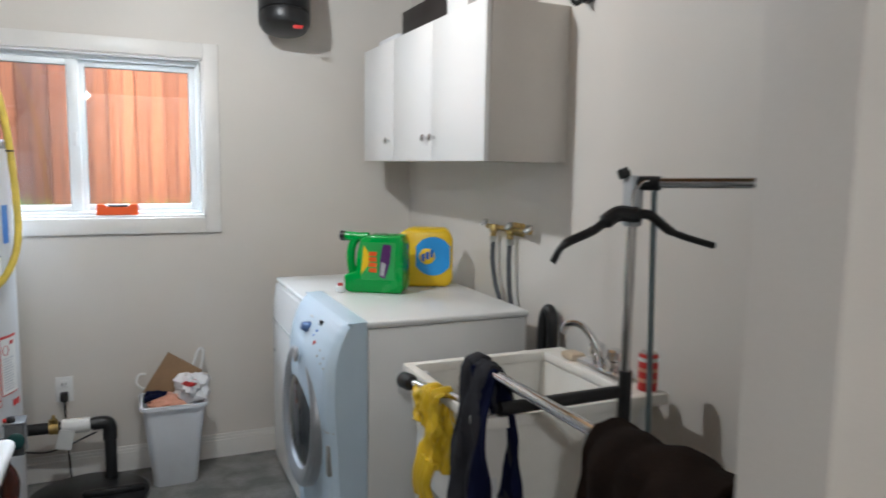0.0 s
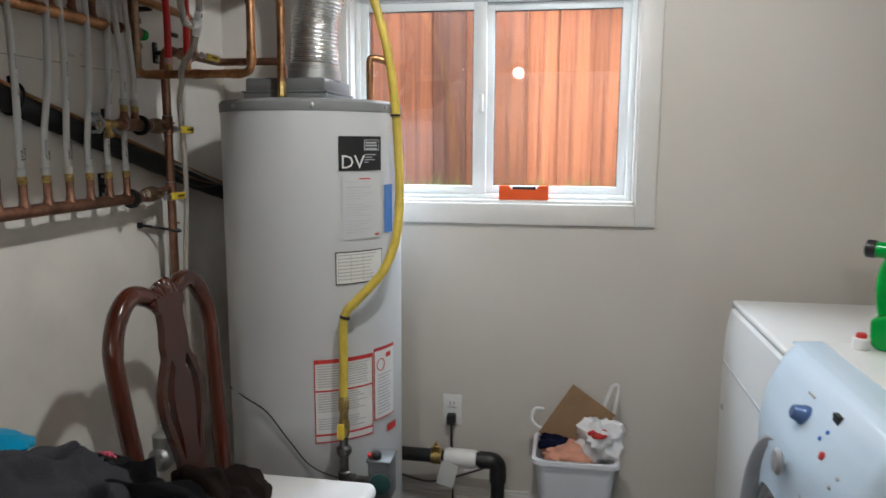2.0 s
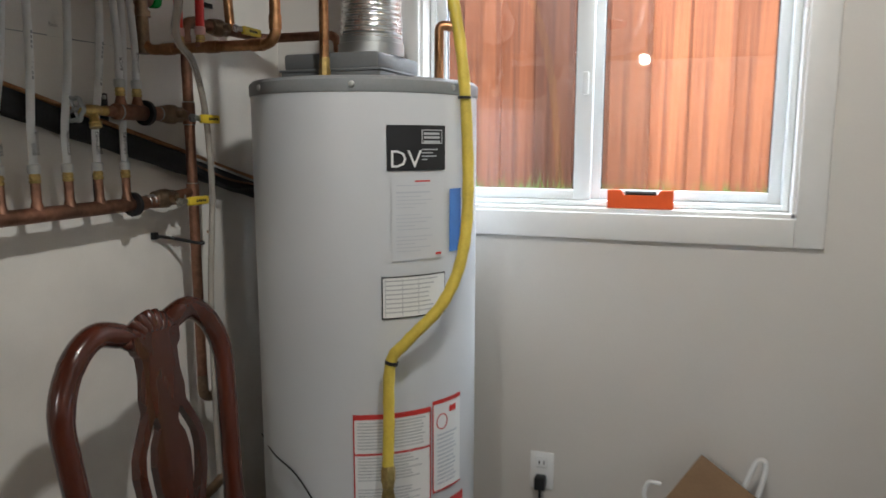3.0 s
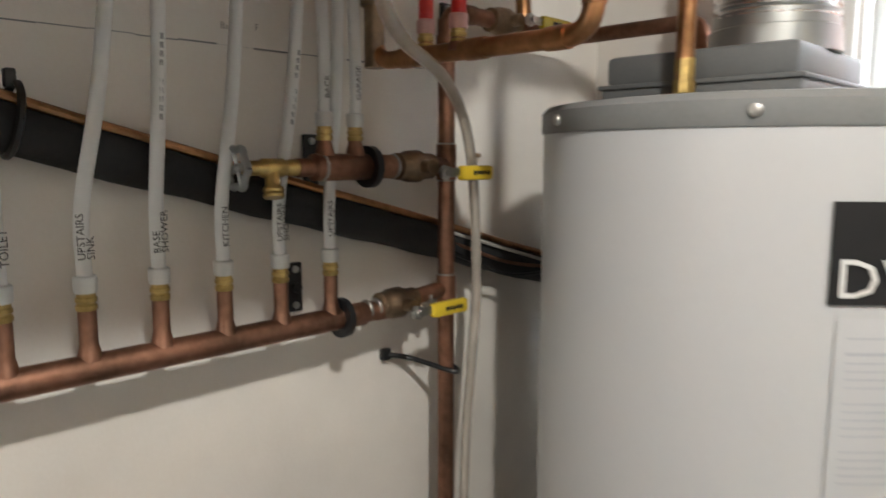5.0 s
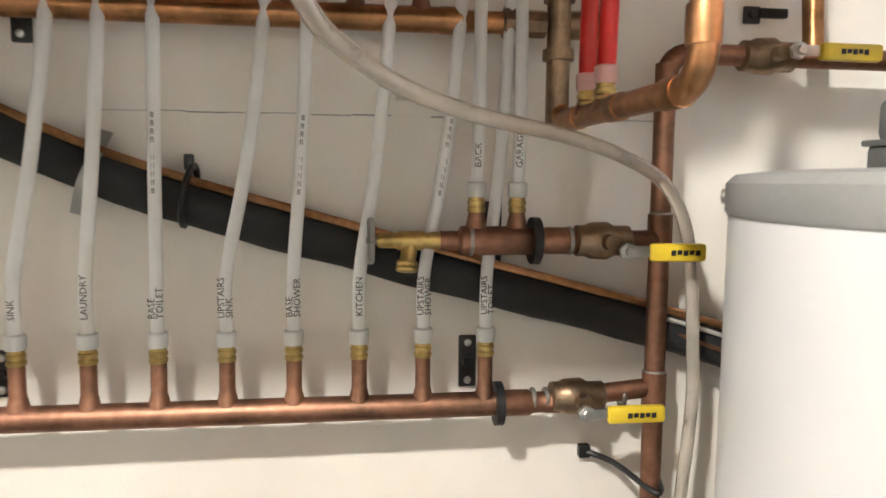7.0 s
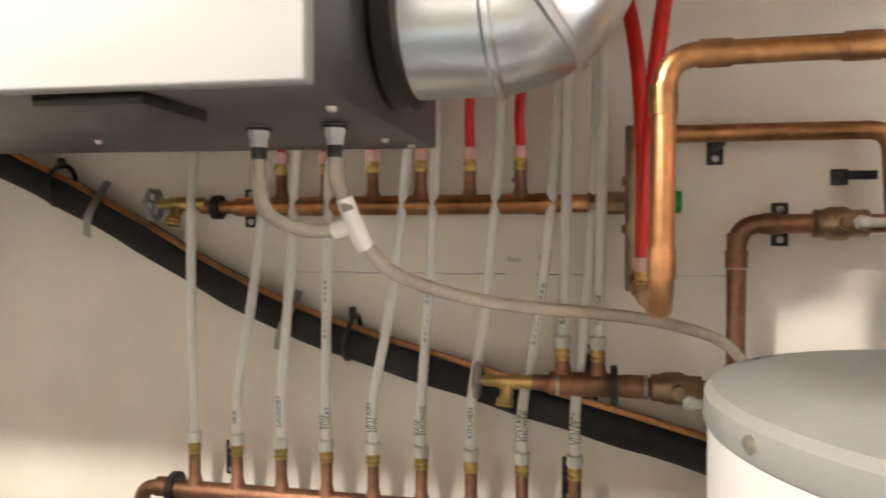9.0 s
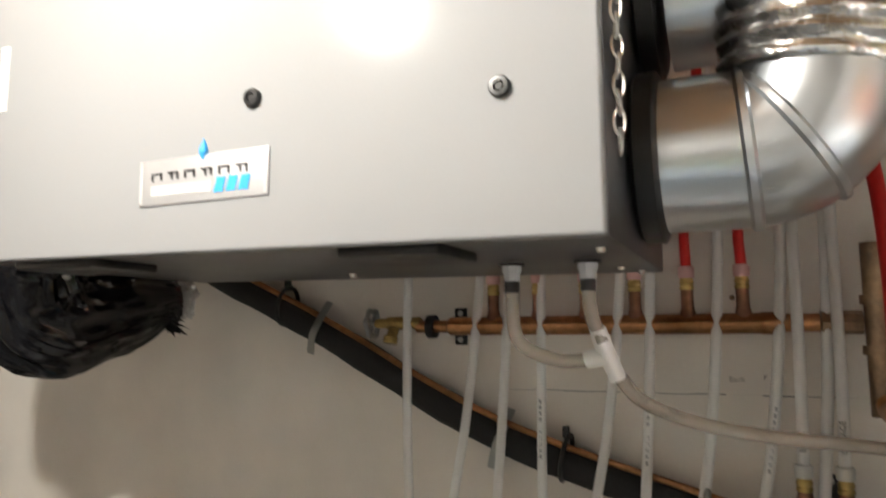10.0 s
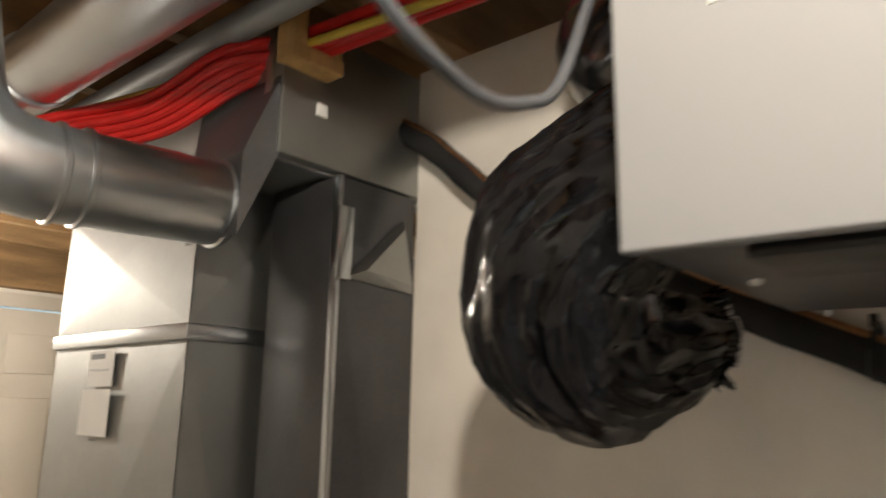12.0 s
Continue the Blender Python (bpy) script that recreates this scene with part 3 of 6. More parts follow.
# gas control
CONTROL = material("grey_control_housing", (0.17, 0.175, 0.18), 0.45, 0.35, vary=0.1, scale=20, fine=150, bump=0.05)
DIAL = material("dark_green_dial", (0.012, 0.065, 0.062), 0.42, vary=0.06, scale=20, fine=150, bump=0.02)
IRON = material("dark_iron_pipe", (0.115, 0.108, 0.105), 0.5, 0.8, vary=0.2, scale=25, fine=120, bump=0.12)
ctl = part("gas_control", Solid().rbox(0.690, 0.752, 2.37, 2.45, 0.355, 0.472, 0.006).rbox(0.686, 0.756, 2.364, 2.45, 0.470, 0.479, 0.003), CONTROL, tank, "dark grey gas control box")
knob = part("knob", Solid().lathe([(0.013, 0), (0.014, 0.004), (0.014, 0.014), (0.010, 0.019)], (0.712, 2.385, 0.478), (0, 0, 1), 14), BLACK, ctl)
part("button", Solid().lathe([(0.007, 0), (0.007, 0.010), (0.005, 0.012)], (0.699, 2.385, 0.486), (-1, 0, 0), 10), RED, knob, "red igniter button")
part("dial", Solid().lathe([(0.029, 0), (0.029, 0.012), (0.024, 0.016), (0.010, 0.017)], (0.724, 2.372, 0.412), (0.2, -1, 0.1)), DIAL, ctl, "dark green temperature dial")
part("thermostat_wire", Solid().tube(curve([on_tank(-150, TR + 0.004, 0.605), on_tank(-120, TR + 0.005, 0.612), on_tank(-102, TR + 0.006, 0.585), on_tank(-88, TR + 0.008, 0.51), on_tank(-72, TR + 0.015, 0.425), (0.69, 2.40, 0.385)]), 0.0020, 6), BLACK, tank)
for a, z in ((-122, 1.461), (-70, 1.461), (-20, 1.461), (-180, 1.461)):
    part("screw", Solid().lathe([(0.007, 0), (0.006, 0.004), (0.002, 0.005)], on_tank(a, TR + 0.002, z - 0.010), (math.cos(radians(a)), math.sin(radians(a)), 0), 12), STEEL, tank)
# vent collar and foil pipe
# same plastic as the top pan, coloured darker for the shade it stands in
HOOD = material("shade_toned_hood_plastic", (0.13, 0.135, 0.135), 0.5, vary=0.08, scale=10, fine=200, bump=0.04)
part("vent_hood", Solid().rbox(0.250, 0.512, 2.60, 2.86, 1.470, 1.500, 0.006).rbox(0.247, 0.515, 2.597, 2.863, 1.498, 1.504, 0.002).rbox(0.256, 0.506, 2.604, 2.856, 1.502, 1.542, 0.008), HOOD, tank, "grey vent hood coloured darker for its shade")
VX, VY = 0.43, 2.73
part("vent_collar", Solid().lathe([(0.082, 0), (0.082, 0.03), (0.078, 0.032), (0.078, 0.05)], (VX, VY, 1.54)), GALV_DULL, tank)
vent = thing("vent_pipe", (VX, VY, 1.60), "corrugated silver foil vent pipe", "vent pipe")
path = curve([(VX, VY, 1.57), (VX + 0.005, VY, 1.70), (VX + 0.02, VY, 1.80), (VX + 0.005, VY, 1.92), (VX - 0.06, VY, 2.04), (VX - 0.16, VY, 2.16), (VX - 0.24, VY, 2.31)], 64)
part("sleeve", Solid().tube(path, [0.075 + 0.0022 * math.sin(k * 1.05) + 0.0015 * math.sin(k * 0.11) for k in range(len(path))], 28), FOIL, vent)

# gas hose
gas = thing("gas_line", (0.60, 2.39, 0.45), "yellow flexible gas hose with a brass valve", "gas hose")
hose = curve([(0.619, 2.383, 0.648), (0.618, 2.392, 0.733), (0.618, 2.404, 0.869), (0.653, 2.415, 0.921), (0.718, 2.455, 1.000), (0.748, 2.500, 1.111), (0.742, 2.545, 1.291), (0.719, 2.560, 1.540), (0.672, 2.560, 1.737), (0.576, 2.570, 1.982), (0.433, 2.600, 2.345)], 10)
part("hose", Solid().tube(hose, [0.0125 + 0.0006 * math.sin(k * 1.9) for k in range(len(hose))], 14), GAS_YELLOW, gas)
part("strap", Solid().lathe([(0.0145, 0), (0.0145, 0.008)], (0.619, 2.405, 0.869), (0.2, 0.1, 1)), BLACK, gas)
part("upper_tie", Solid().lathe([(0.0140, 0), (0.0140, 0.006)], (0.731, 2.552, 1.425)), BLACK, gas)
part("nut", Solid().lathe([(0.011, 0), (0.014, 0.003), (0.014, 0.012), (0.0165, 0.016), (0.0165, 0.044), (0.012, 0.052)], (0.620, 2.382, 0.602), seg=6), BRASS, gas)
part("valve_body", Solid().lathe([(0.011, 0), (0.014, 0.008), (0.0165, 0.028), (0.015, 0.045), (0.011, 0.068)], (0.620, 2.381, 0.535)), BRASS, gas)
part("valve_lever", Solid().rbox(0.609, 0.629, 2.345, 2.360, 0.539, 0.583, 0.005), YELLOW, gas, "yellow valve lever")
part("iron_pipe", Solid().tube([(0.619, 2.38, 0.54), (0.619, 2.38, 0.375)], 0.0125), IRON, gas, "dark iron pipe")
part("union", Solid().lathe([(0.0125, 0), (0.017, 0.004), (0.017, 0.010), (0.0215, 0.012), (0.0215, 0.026), (0.016, 0.030), (0.0125, 0.034)], (0.619, 2.38, 0.478), seg=10), IRON, gas)
part("tee", Solid().lathe([(0.0125, -0.026), (0.0175, -0.022), (0.0175, 0.022), (0.0125, 0.026)], (0.619, 2.38, 0.412)).lathe([(0.0165, 0.0), (0.0165, 0.030), (0.012, 0.032), (0.012, 0.074)], (0.619, 2.38, 0.412), (1, 0, 0)), IRON, gas)

SHIFT = Vector((0, 0, -0.1))

# ---- plumbing on the west wall ----
PX = 0.07


def collar(s, y, z, r0=0.014, r1=0.021, w=0.008, x=PX):
    s.lathe([(r0, 0), (r1, 0.0), (r1, w), (r0, w)], (x, y - w / 2, z), (0, 1, 0), 20)


def bracket(parent, y, z, x=PX, up=0.0, reach=0.03):
    """A black plastic pipe clip with its screw plate on the wall."""
    b = part("clip", Solid().rbox(0.0, 0.006, y - 0.011, y + 0.011, z - reach, z + reach, 0.002).tube([(0.004, y, z), (x, y, z)], 0.007, 8), BLACK, parent)
    for dz in (-reach + 0.009, reach - 0.009):
        part("screw", Solid().lathe([(0.005, 0), (0.0045, 0.003), (0.001, 0.004)], (0.006, y, z + dz), (1, 0, 0), 10), STEEL, b)
    return b


def joint(parent, p, axis, r, mat=None):
    d = Vector(axis).normalized()
    part("solder_joint", Solid().lathe([(r, -0.0025), (r + 0.0012, -0.001), (r + 0.0012, 0.001), (r, 0.0025)], p, d, 16), mat or SOLDER, parent)


def branch(parent, y, z, tube_pts, tube_mat, x=PX, stub=0.058, text="", r=0.0074):
    """A branch off a manifold: copper stub, brass insert, plastic ring and tube."""
    b = part("branch", Solid().lathe([(0.0125, 0.008), (0.0098, 0.02), (0.0088, 0.024), (0.0088, stub)], (x, y, z)), COPPER, parent)
    part("brass_insert", Solid().lathe([(0.0094, 0), (0.0102, 0.0015), (0.0102, 0.005), (0.0090, 0.006), (0.0090, 0.008), (0.0102, 0.009), (0.0102, 0.0125), (0.0090, 0.0135), (0.0090, 0.018)], (x, y, z + stub)), BRASS, b)
    part("ring", Solid().lathe([(0.0078, 0), (0.0106, 0.001), (0.0112, 0.005), (0.0112, 0.016), (0.0100, 0.0175), (0.0078, 0.0178)], (x, y, z + stub + 0.0165)), PINK_RING if tube_mat == PEX_RED else RING, b)
    pts = curve([(x, y, z + stub + 0.028)] + tube_pts, 8)
    t = part("tube", Solid().tube(pts, r, 12), tube_mat, b)
    if text:
        words = text.split("|")
        for k, w in enumerate(words):
            m = Matrix.Translation((x + r + 0.0006, y + 0.0035 - (len(words) - 1) * 0.004 + 0.0085 * k, z + stub + 0.050)) @ Matrix(((0, 0, 1, 0), (0, -1, 0, 0), (1, 0, 0, 0), (0, 0, 0, 1)))
            letters("lettering", w, 0.0106, INK, b, m)
    return b


def handle(parent, y0, y1, x, z):
    """A yellow-gripped ball valve lever."""
    h = part("lever", Solid().rbox(x - 0.003, x + 0.001, y0 - 0.03, y0 + 0.01, z - 0.006, z + 0.006, 0.0015), STEEL, parent, "steel valve lever")
    part("grip", Solid().rbox(x - 0.006, x + 0.006, y0, y1, z - 0.011, z + 0.009, 0.004), YELLOW, h, "yellow vinyl grip")
    for k in range(5):
        part("print", Solid().box(x + 0.0062, x + 0.0066, y0 + 0.022 + 0.007 * k, y0 + 0.0275 + 0.007 * k, z - 0.004 + 0.001 * (k % 2), z + 0.002), INK, h)
    part("stem_nut", Solid().lathe([(0.010, 0), (0.010, 0.006), (0.005, 0.007), (0.005, 0.012)], (x - 0.006, y0 - 0.024, z), (1, 0, 0), 6), STEEL, h)


def ball_valve(parent, y, z, x=PX, r=0.021):
    part("valve_body", Solid().lathe([(0.014, -0.034), (0.018, -0.032), (0.018, -0.022), (r, -0.016), (r + 0.001, 0.004), (0.0175, 0.012), (0.0175, 0.030), (0.014, 0.032)], (x, y, z), (0, 1, 0), 16).lathe([(0.010, 0), (0.009, 0.03)], (x + 0.005, y, z), (1, 0, 0), 12), BRONZE, parent, "dull bronze ball valve")


def gate(parent, y, z, x=PX):
    """A brass boiler drain with a round handwheel, at a manifold's end."""
    g = part("drain_valve", Solid().lathe([(0.007, 0), (0.0085, 0.004), (0.0085, 0.02), (0.011, 0.024), (0.011, 0.05), (0.0085, 0.054), (0.010, 0.062), (0.010, 0.082), (0.008, 0.085)], (x, y, z), (0, 1, 0), 16).tube(bend([(x, y + 0.037, z), (x + 0.004, y + 0.035, z - 0.014), (x + 0.010, y + 0.032, z - 0.028)], 0.008), [0.009] + [0.009] * 7 + [0.0105], 14).lathe([(0.0115, 0), (0.0125, 0.003), (0.0115, 0.006), (0.0125, 0.009), (0.0115, 0.012)], (x + 0.008, y + 0.033, z - 0.022), (0.25, -0.1, -1), 16), BRASS, parent, "brass drain valve")
    w = Solid().lathe([(0.004, 0), (0.006, -0.008), (0.003, -0.012)], (x, y, z), (0, 1, 0), 10)
    ringp = [(x + 0.022 * (1 + 0.10 * math.cos(6 * t)) * math.cos(t), y - 0.007, z + 0.022 * (1 + 0.10 * math.cos(6 * t)) * math.sin(t)) for t in [2 * math.pi * k / 36 for k in range(37)]]
    w.tube(ringp, 0.0042, 8, caps=False)
    for k in range(4):
        t = k * math.pi / 2 + 0.4
        w.tube([(x, y - 0.006, z), (x + 0.021 * math.cos(t), y - 0.007, z + 0.021 * math.sin(t))], 0.003, 6)
    part("handwheel", w, GALV_DULL, g, "grey metal handwheel")


low = thing("cold_manifold", (PX, 1.98, 1.28), "long copper manifold with nine milky tubes on the wall", "manifold")
LZ = 1.301
part("main_pipe", Solid().tube([(PX, 1.655, LZ - 0.002), (PX, 2.285, LZ)], 0.0145, 20), COPPER, low, "tarnished copper header pipe")
names = ["", "SINK", "LAUNDRY", "BASE|TOILET", "UPSTAIRS|SINK", "BASE|SHOWER", "KITCHEN", "UPSTAIRS|SHOWER", "UPSTAIRS|TOILET"]
lean = [-0.006, 0.042, 0.020, 0.002, 0.044, 0.017, 0.034, 0.040, 0.024]
for k in range(9):
    y = 2.272 - 0.0732 * (8 - k)
    d = lean[k]
    branch(low, y, LZ, [(PX, y + 0.03 * d, 1.46), (PX, y + d * 0.55, 1.58), (PX - 0.006, y + d, 1.74), (PX - 0.02, y + d * 1.25, 1.95), (PX - 0.03, y + d * 1.3, 2.44)], PEX, text=names[k])
for k in (3, 5, 7):
    y = 2.272 - 0.0732 * (8 - k) + lean[k] * 0.42
    stamp = part("stamp", Solid().box(PX + 0.0075, PX + 0.0078, y - 0.0018, y + 0.0018, 1.545, 1.551), GREY_PRINT, low)
    for j in range(1, 9):
        mark = new("stamp", stamp.data)
        mark.parent = low
        mark.location = (-0.0002 * j, 0.0012 * j * lean[k] / 0.03, 0.0088 * j + (0.01 if j > 4 else 0))
s = Solid()
collar(s, 2.288, LZ, 0.0145, 0.026, 0.009)
part("rubber_grommet", s, BLACK, low)
s = Solid()
collar(s, 1.652, LZ, 0.0145, 0.025, 0.009)
part("rubber_grommet", s, BLACK, low)
bracket(low, 2.262, LZ + 0.035, 0.012, reach=0.033)
bracket(low, 1.715, LZ + 0.032, 0.012, reach=0.028)
part("reducer", Solid().lathe([(0.0145, 0), (0.0155, 0.001), (0.0155, 0.03), (0.0125, 0.036), (0.0125, 0.05), (0.0135, 0.052), (0.0135, 0.068), (0.011, 0.07)], (PX, 2.294, LZ), (0, 1, 0)), COPPER, low)
for y in (2.330, 2.346, 2.41, 2.44):
    joint(low, (PX, y, LZ + 0.004), (0, 1, 0), 0.0128)
ball_valve(low, 2.385, LZ + 0.006)
part("tail_pipe", Solid().tube([(PX, 2.41, LZ + 0.008), (PX, 2.475, LZ + 0.014)], 0.0118), COPPER, low)
handle(low, 2.405, 2.473, 0.118, 1.300)
part("end_elbow", Solid().tube(bend([(PX, 1.652, LZ), (PX, 1.595, LZ - 0.003), (PX, 1.590, LZ - 0.045)], 0.025), 0.012).lathe([(0.0155, 0), (0.0155, 0.03)], (PX, 1.622, LZ), (0, 1, 0)), COPPER, low)
part("drain_valve", Solid().lathe([(0.011, 0), (0.013, -0.01), (0.013, -0.03), (0.010, -0.034), (0.015, -0.045), (0.015, -0.07)], (PX, 1.590, LZ - 0.04)).tube([(PX, 1.59, LZ - 0.09), (PX + 0.035, 1.575, LZ - 0.10)], 0.011), BRASS, low, "brass drain valve")

up = thing("garden_manifold", (0.085, 2.30, 1.47), "short copper manifold with a brass drain and two tubes", "manifold")
UX, UZ = 0.085, 1.495
gate(up, 2.145, UZ, UX)
part("main_pipe", Solid().lathe([(0.011, 0), (0.011, 0.02), (0.0165, 0.024), (0.0165, 0.105), (0.0145, 0.108), (0.0145, 0.12), (0.0155, 0.122), (0.0155, 0.15), (0.0125, 0.155), (0.0125, 0.19)], (UX, 2.215, UZ), (0, 1, 0)), COPPER, up)
for y, w in ((2.256, "BACK"), (2.303, "GARAGE")):
    branch(up, y, UZ + 0.006, [(UX, y + 0.002, 1.62), (UX - 0.01, y + 0.004, 1.74), (UX - 0.03, y + 0.006, 1.95), (UX - 0.05, y + 0.01, 2.44)], PEX, x=UX, stub=0.026, text=w)
s = Solid()
collar(s, 2.324, UZ, 0.016, 0.027, 0.009, UX)
part("rubber_grommet", s, BLACK, up)
bracket(up, 2.292, UZ, 0.06, reach=0.042)
joint(up, (UX, 2.250, UZ), (0, 1, 0), 0.0165)
joint(up, (UX, 2.365, UZ), (0, 1, 0), 0.0155)
ball_valve(up, 2.405, UZ, UX)
part("tail_pipe", Solid().tube([(UX, 2.43, UZ), (0.072, 2.478, UZ)], 0.0118), COPPER, up)
handle(up, 2.44, 2.504, 0.136, 1.487)
part("wall_clip", Solid().rbox(0, 0.008, 2.242, 2.254, 1.447, 1.47, 0.002).lathe([(0.006, 0), (0.005, 0.004)], (0.008, 2.248, 1.458), (1, 0, 0), 10), STEEL, up)

# cold riser
riser = thing("cold_riser", (PX, 2.48, 0.6), "tarnished copper riser strapped to the wall", "pipe")
part("pipe", Solid().tube([(0.072, 2.480, 0.86), (0.072, 2.480, 1.70)], 0.0122, 16), COPPER, riser)
part("top_elbow", Solid().tube(bend([(0.072, 2.480, 1.64), (0.072, 2.481, 1.712), (0.072, 2.58, 1.712)], 0.03), 0.0125, 16), COPPER, riser)
part("elbow_socket", Solid().lathe([(0.0142, 0), (0.0142, 0.022)], (0.072, 2.48, 1.655)), COPPER, riser)
part("elbow_socket", Solid().lathe([(0.0142, 0), (0.0142, 0.022)], (0.072, 2.512, 1.712), (0, 1, 0)), COPPER, riser)
bracket(riser, 2.548, 1.712, 0.06, reach=0.03)
ball_valve(riser, 2.605, 1.712, 0.072)
handle(riser, 2.64, 2.715, 0.118, 1.712)
part("tail_pipe", Solid().tube(bend([(0.072, 2.62, 1.712), (0.072, 2.80, 1.712), (0.30, 2.80, 1.712), (0.30, 2.80, 1.60)], 0.03), 0.0122, 14), COPPER, riser)
part("tee_pipe", Solid().tube(bend([(0.055, 2.35, 1.835), (0.055, 2.668, 1.832), (0.06, 2.672, 1.712)], 0.028), 0.0122, 16), COPPER_NEW, riser)
bracket(riser, 2.463, 1.822, 0.05, reach=0.026)
part("hook_clip", Solid().rbox(0, 0.006, 2.612, 2.634, 1.765, 1.787, 0.002).rbox(0.003, 0.012, 2.63, 2.668, 1.772, 1.784, 0.002).lathe([(0.005, 0), (0.004, 0.004)], (0.006, 2.622, 1.776), (1, 0, 0), 10), BLACK, riser)
part("tee", Solid().lathe([(0.0145, 0), (0.0145, 0.05)], (0.072, 2.48, 1.475)), COPPER, riser)
part("tee", Solid().lathe([(0.0145, 0), (0.0145, 0.05)], (0.072, 2.48, 1.285)), COPPER, riser)
for z in (1.285, 1.335, 1.475, 1.525, 1.655):
    joint(riser, (0.072, 2.48, z), (0, 0, 1), 0.0128)
part("wall_strap", Solid().rbox(0, 0.012, 2.41, 2.425, 1.205, 1.222, 0.002).tube(curve([(0.008, 2.42, 1.213), (0.03, 2.45, 1.205), (0.088, 2.475, 1.193), (0.088, 2.487, 1.193), (0.06, 2.495, 1.196)]), 0.004, 8), BLACK, riser, "black strap clip")
part("bottom_loop", Solid().tube(bend([(0.072, 2.480, 0.86), (0.072, 2.48, 0.80), (0.09, 2.525, 0.80), (0.09, 2.53, 0.58), (0.09, 2.46, 0.56), (0.09, 2.40, 0.56)], 0.03), 0.013, 14), BRONZE, riser)
part("meter", Solid().lathe([(0.02, -0.05), (0.035, -0.03), (0.035, 0.03), (0.02, 0.05)], (0.10, 2.33, 0.56), (0, 1, 0)).lathe([(0.032, 0), (0.032, 0.045), (0.026, 0.05)], (0.10, 2.33, 0.58)), GALV_DULL, riser, "grey water meter body")

# hot manifold above
hot = thing("hot_manifold", (0.056, 1.98, 1.72), "bright copper manifold with red tubes on the wall", "manifold")
HX, HZ = 0.056, 1.742
gate(hot, 1.617, HZ + 0.006, HX)
part("main_pipe", Solid().lathe([(0.010, 0), (0.010, 0.055), (0.0145, 0.06), (0.0145, 0.52), (0.0155, 0.522), (0.0155, 0.545), (0.0125, 0.55), (0.0125, 0.60)], (HX, 1.695, HZ), (0, 1, 0)), COPPER_NEW, hot)
s = Solid()
collar(s, 1.722, HZ, 0.0105, 0.019, 0.012, HX)
part("rubber_grommet", s, BLACK, hot)
bracket(hot, 1.752, HZ, 0.045, reach=0.031)
for k in range(6):
    y = 1.829 + 0.0732 * k
    branch(hot, y, HZ, [(HX, y + 0.001, 1.90), (HX + 0.01, y + 0.012 * (k - 2), 2.05), (HX + 0.02, y + 0.03 * (k - 2.5), 2.44)], PEX_RED, x=HX, stub=0.048)
part("union", Solid().lathe([(0.0135, 0), (0.019, 0.002), (0.019, 0.02), (0.0155, 0.022), (0.0155, 0.05)], (HX, 2.288, HZ), (0, 1, 0), 8), BRONZE, hot)
part("tee_riser", Solid().tube([(HX + 0.01, 2.352, 1.622), (HX + 0.01, 2.352, 1.845)], 0.0135, 14).lathe([(0.018, 0), (0.018, 0.012)], (HX + 0.01, 2.352, 1.765)).lathe([(0.018, 0), (0.018, 0.012)], (HX + 0.01, 2.352, 1.700)).lathe([(0.016, 0), (0.016, 0.04)], (HX, 2.345, HZ), (0, 1, 0)), BRONZE, hot)
part("green_cap", Solid().lathe([(0.016, 0), (0.017, 0.004), (0.015, 0.022)], (HX, 2.390, HZ), (0, 1, 0), 10), GREEN, hot, "green plastic cap")
loop = part("loop_pipe", Solid().tube(bend([(HX + 0.01, 2.352, 1.70), (HX + 0.01, 2.354, 1.630), (0.392, 2.360, 1.630), (0.392, 2.362, 1.860), (0.390, 2.567, 1.860), (0.386, 2.569, 1.59)], 0.032, 8), 0.0112, 18), COPPER_NEW, hot, "bright copper loop to the tank")
for p, ax in (((0.392, 2.36, 1.672), (0, 0, 1)), ((0.392, 2.361, 1.82), (0, 0, 1)), ((0.391, 2.405, 1.860), (0, 1, 0)), ((0.39, 2.525, 1.860), (0, 1, 0)), ((0.389, 2.569, 1.82), (0, 0, 1)), ((0.35, 2.36, 1.630), (1, 0, 0)), ((0.13, 2.355, 1.630), (1, 0, 0)), ((0.24, 2.357, 1.630), (1, 0, 0))):
    joint(hot, p, ax, 0.0115)
    part("socket", Solid().lathe([(0.0128, -0.014), (0.0131, 0.0), (0.0128, 0.014)], Vector(p), ax, 16), COPPER_NEW, hot)
part("tank_nut", Solid().lathe([(0.0115, 0), (0.0138, 0.003), (0.0138, 0.016), (0.0122, 0.019), (0.0126, 0.040), (0.0118, 0.044)], (0.387, 2.569, 1.582), seg=8), BRASS, hot, "brass tank connector")
for x, pts in ((0.158, [(0.158, 2.356, 1.80), (0.15, 2.345, 1.95), (0.14, 2.30, 2.15), (0.12, 2.26, 2.44)]), (0.212, [(0.212, 2.36, 1.80), (0.20, 2.375, 1.95), (0.17, 2.41, 2.15), (0.14, 2.44, 2.44)])):
    branch(hot, 2.356, 1.622, pts, PEX_RED, x=x, stub=0.016, r=0.0092)

# relief valve on the tank's side
rel = thing("relief_pipe", (0.60, 2.70, 1.56), "copper cold inlet stub above the tank", "pipe")
part("pipe", Solid().tube(bend([(0.605, 2.74, 1.58), (0.605, 2.74, 1.715), (0.66, 2.76, 1.70)], 0.02), 0.0115, 12), COPPER_NEW, rel)

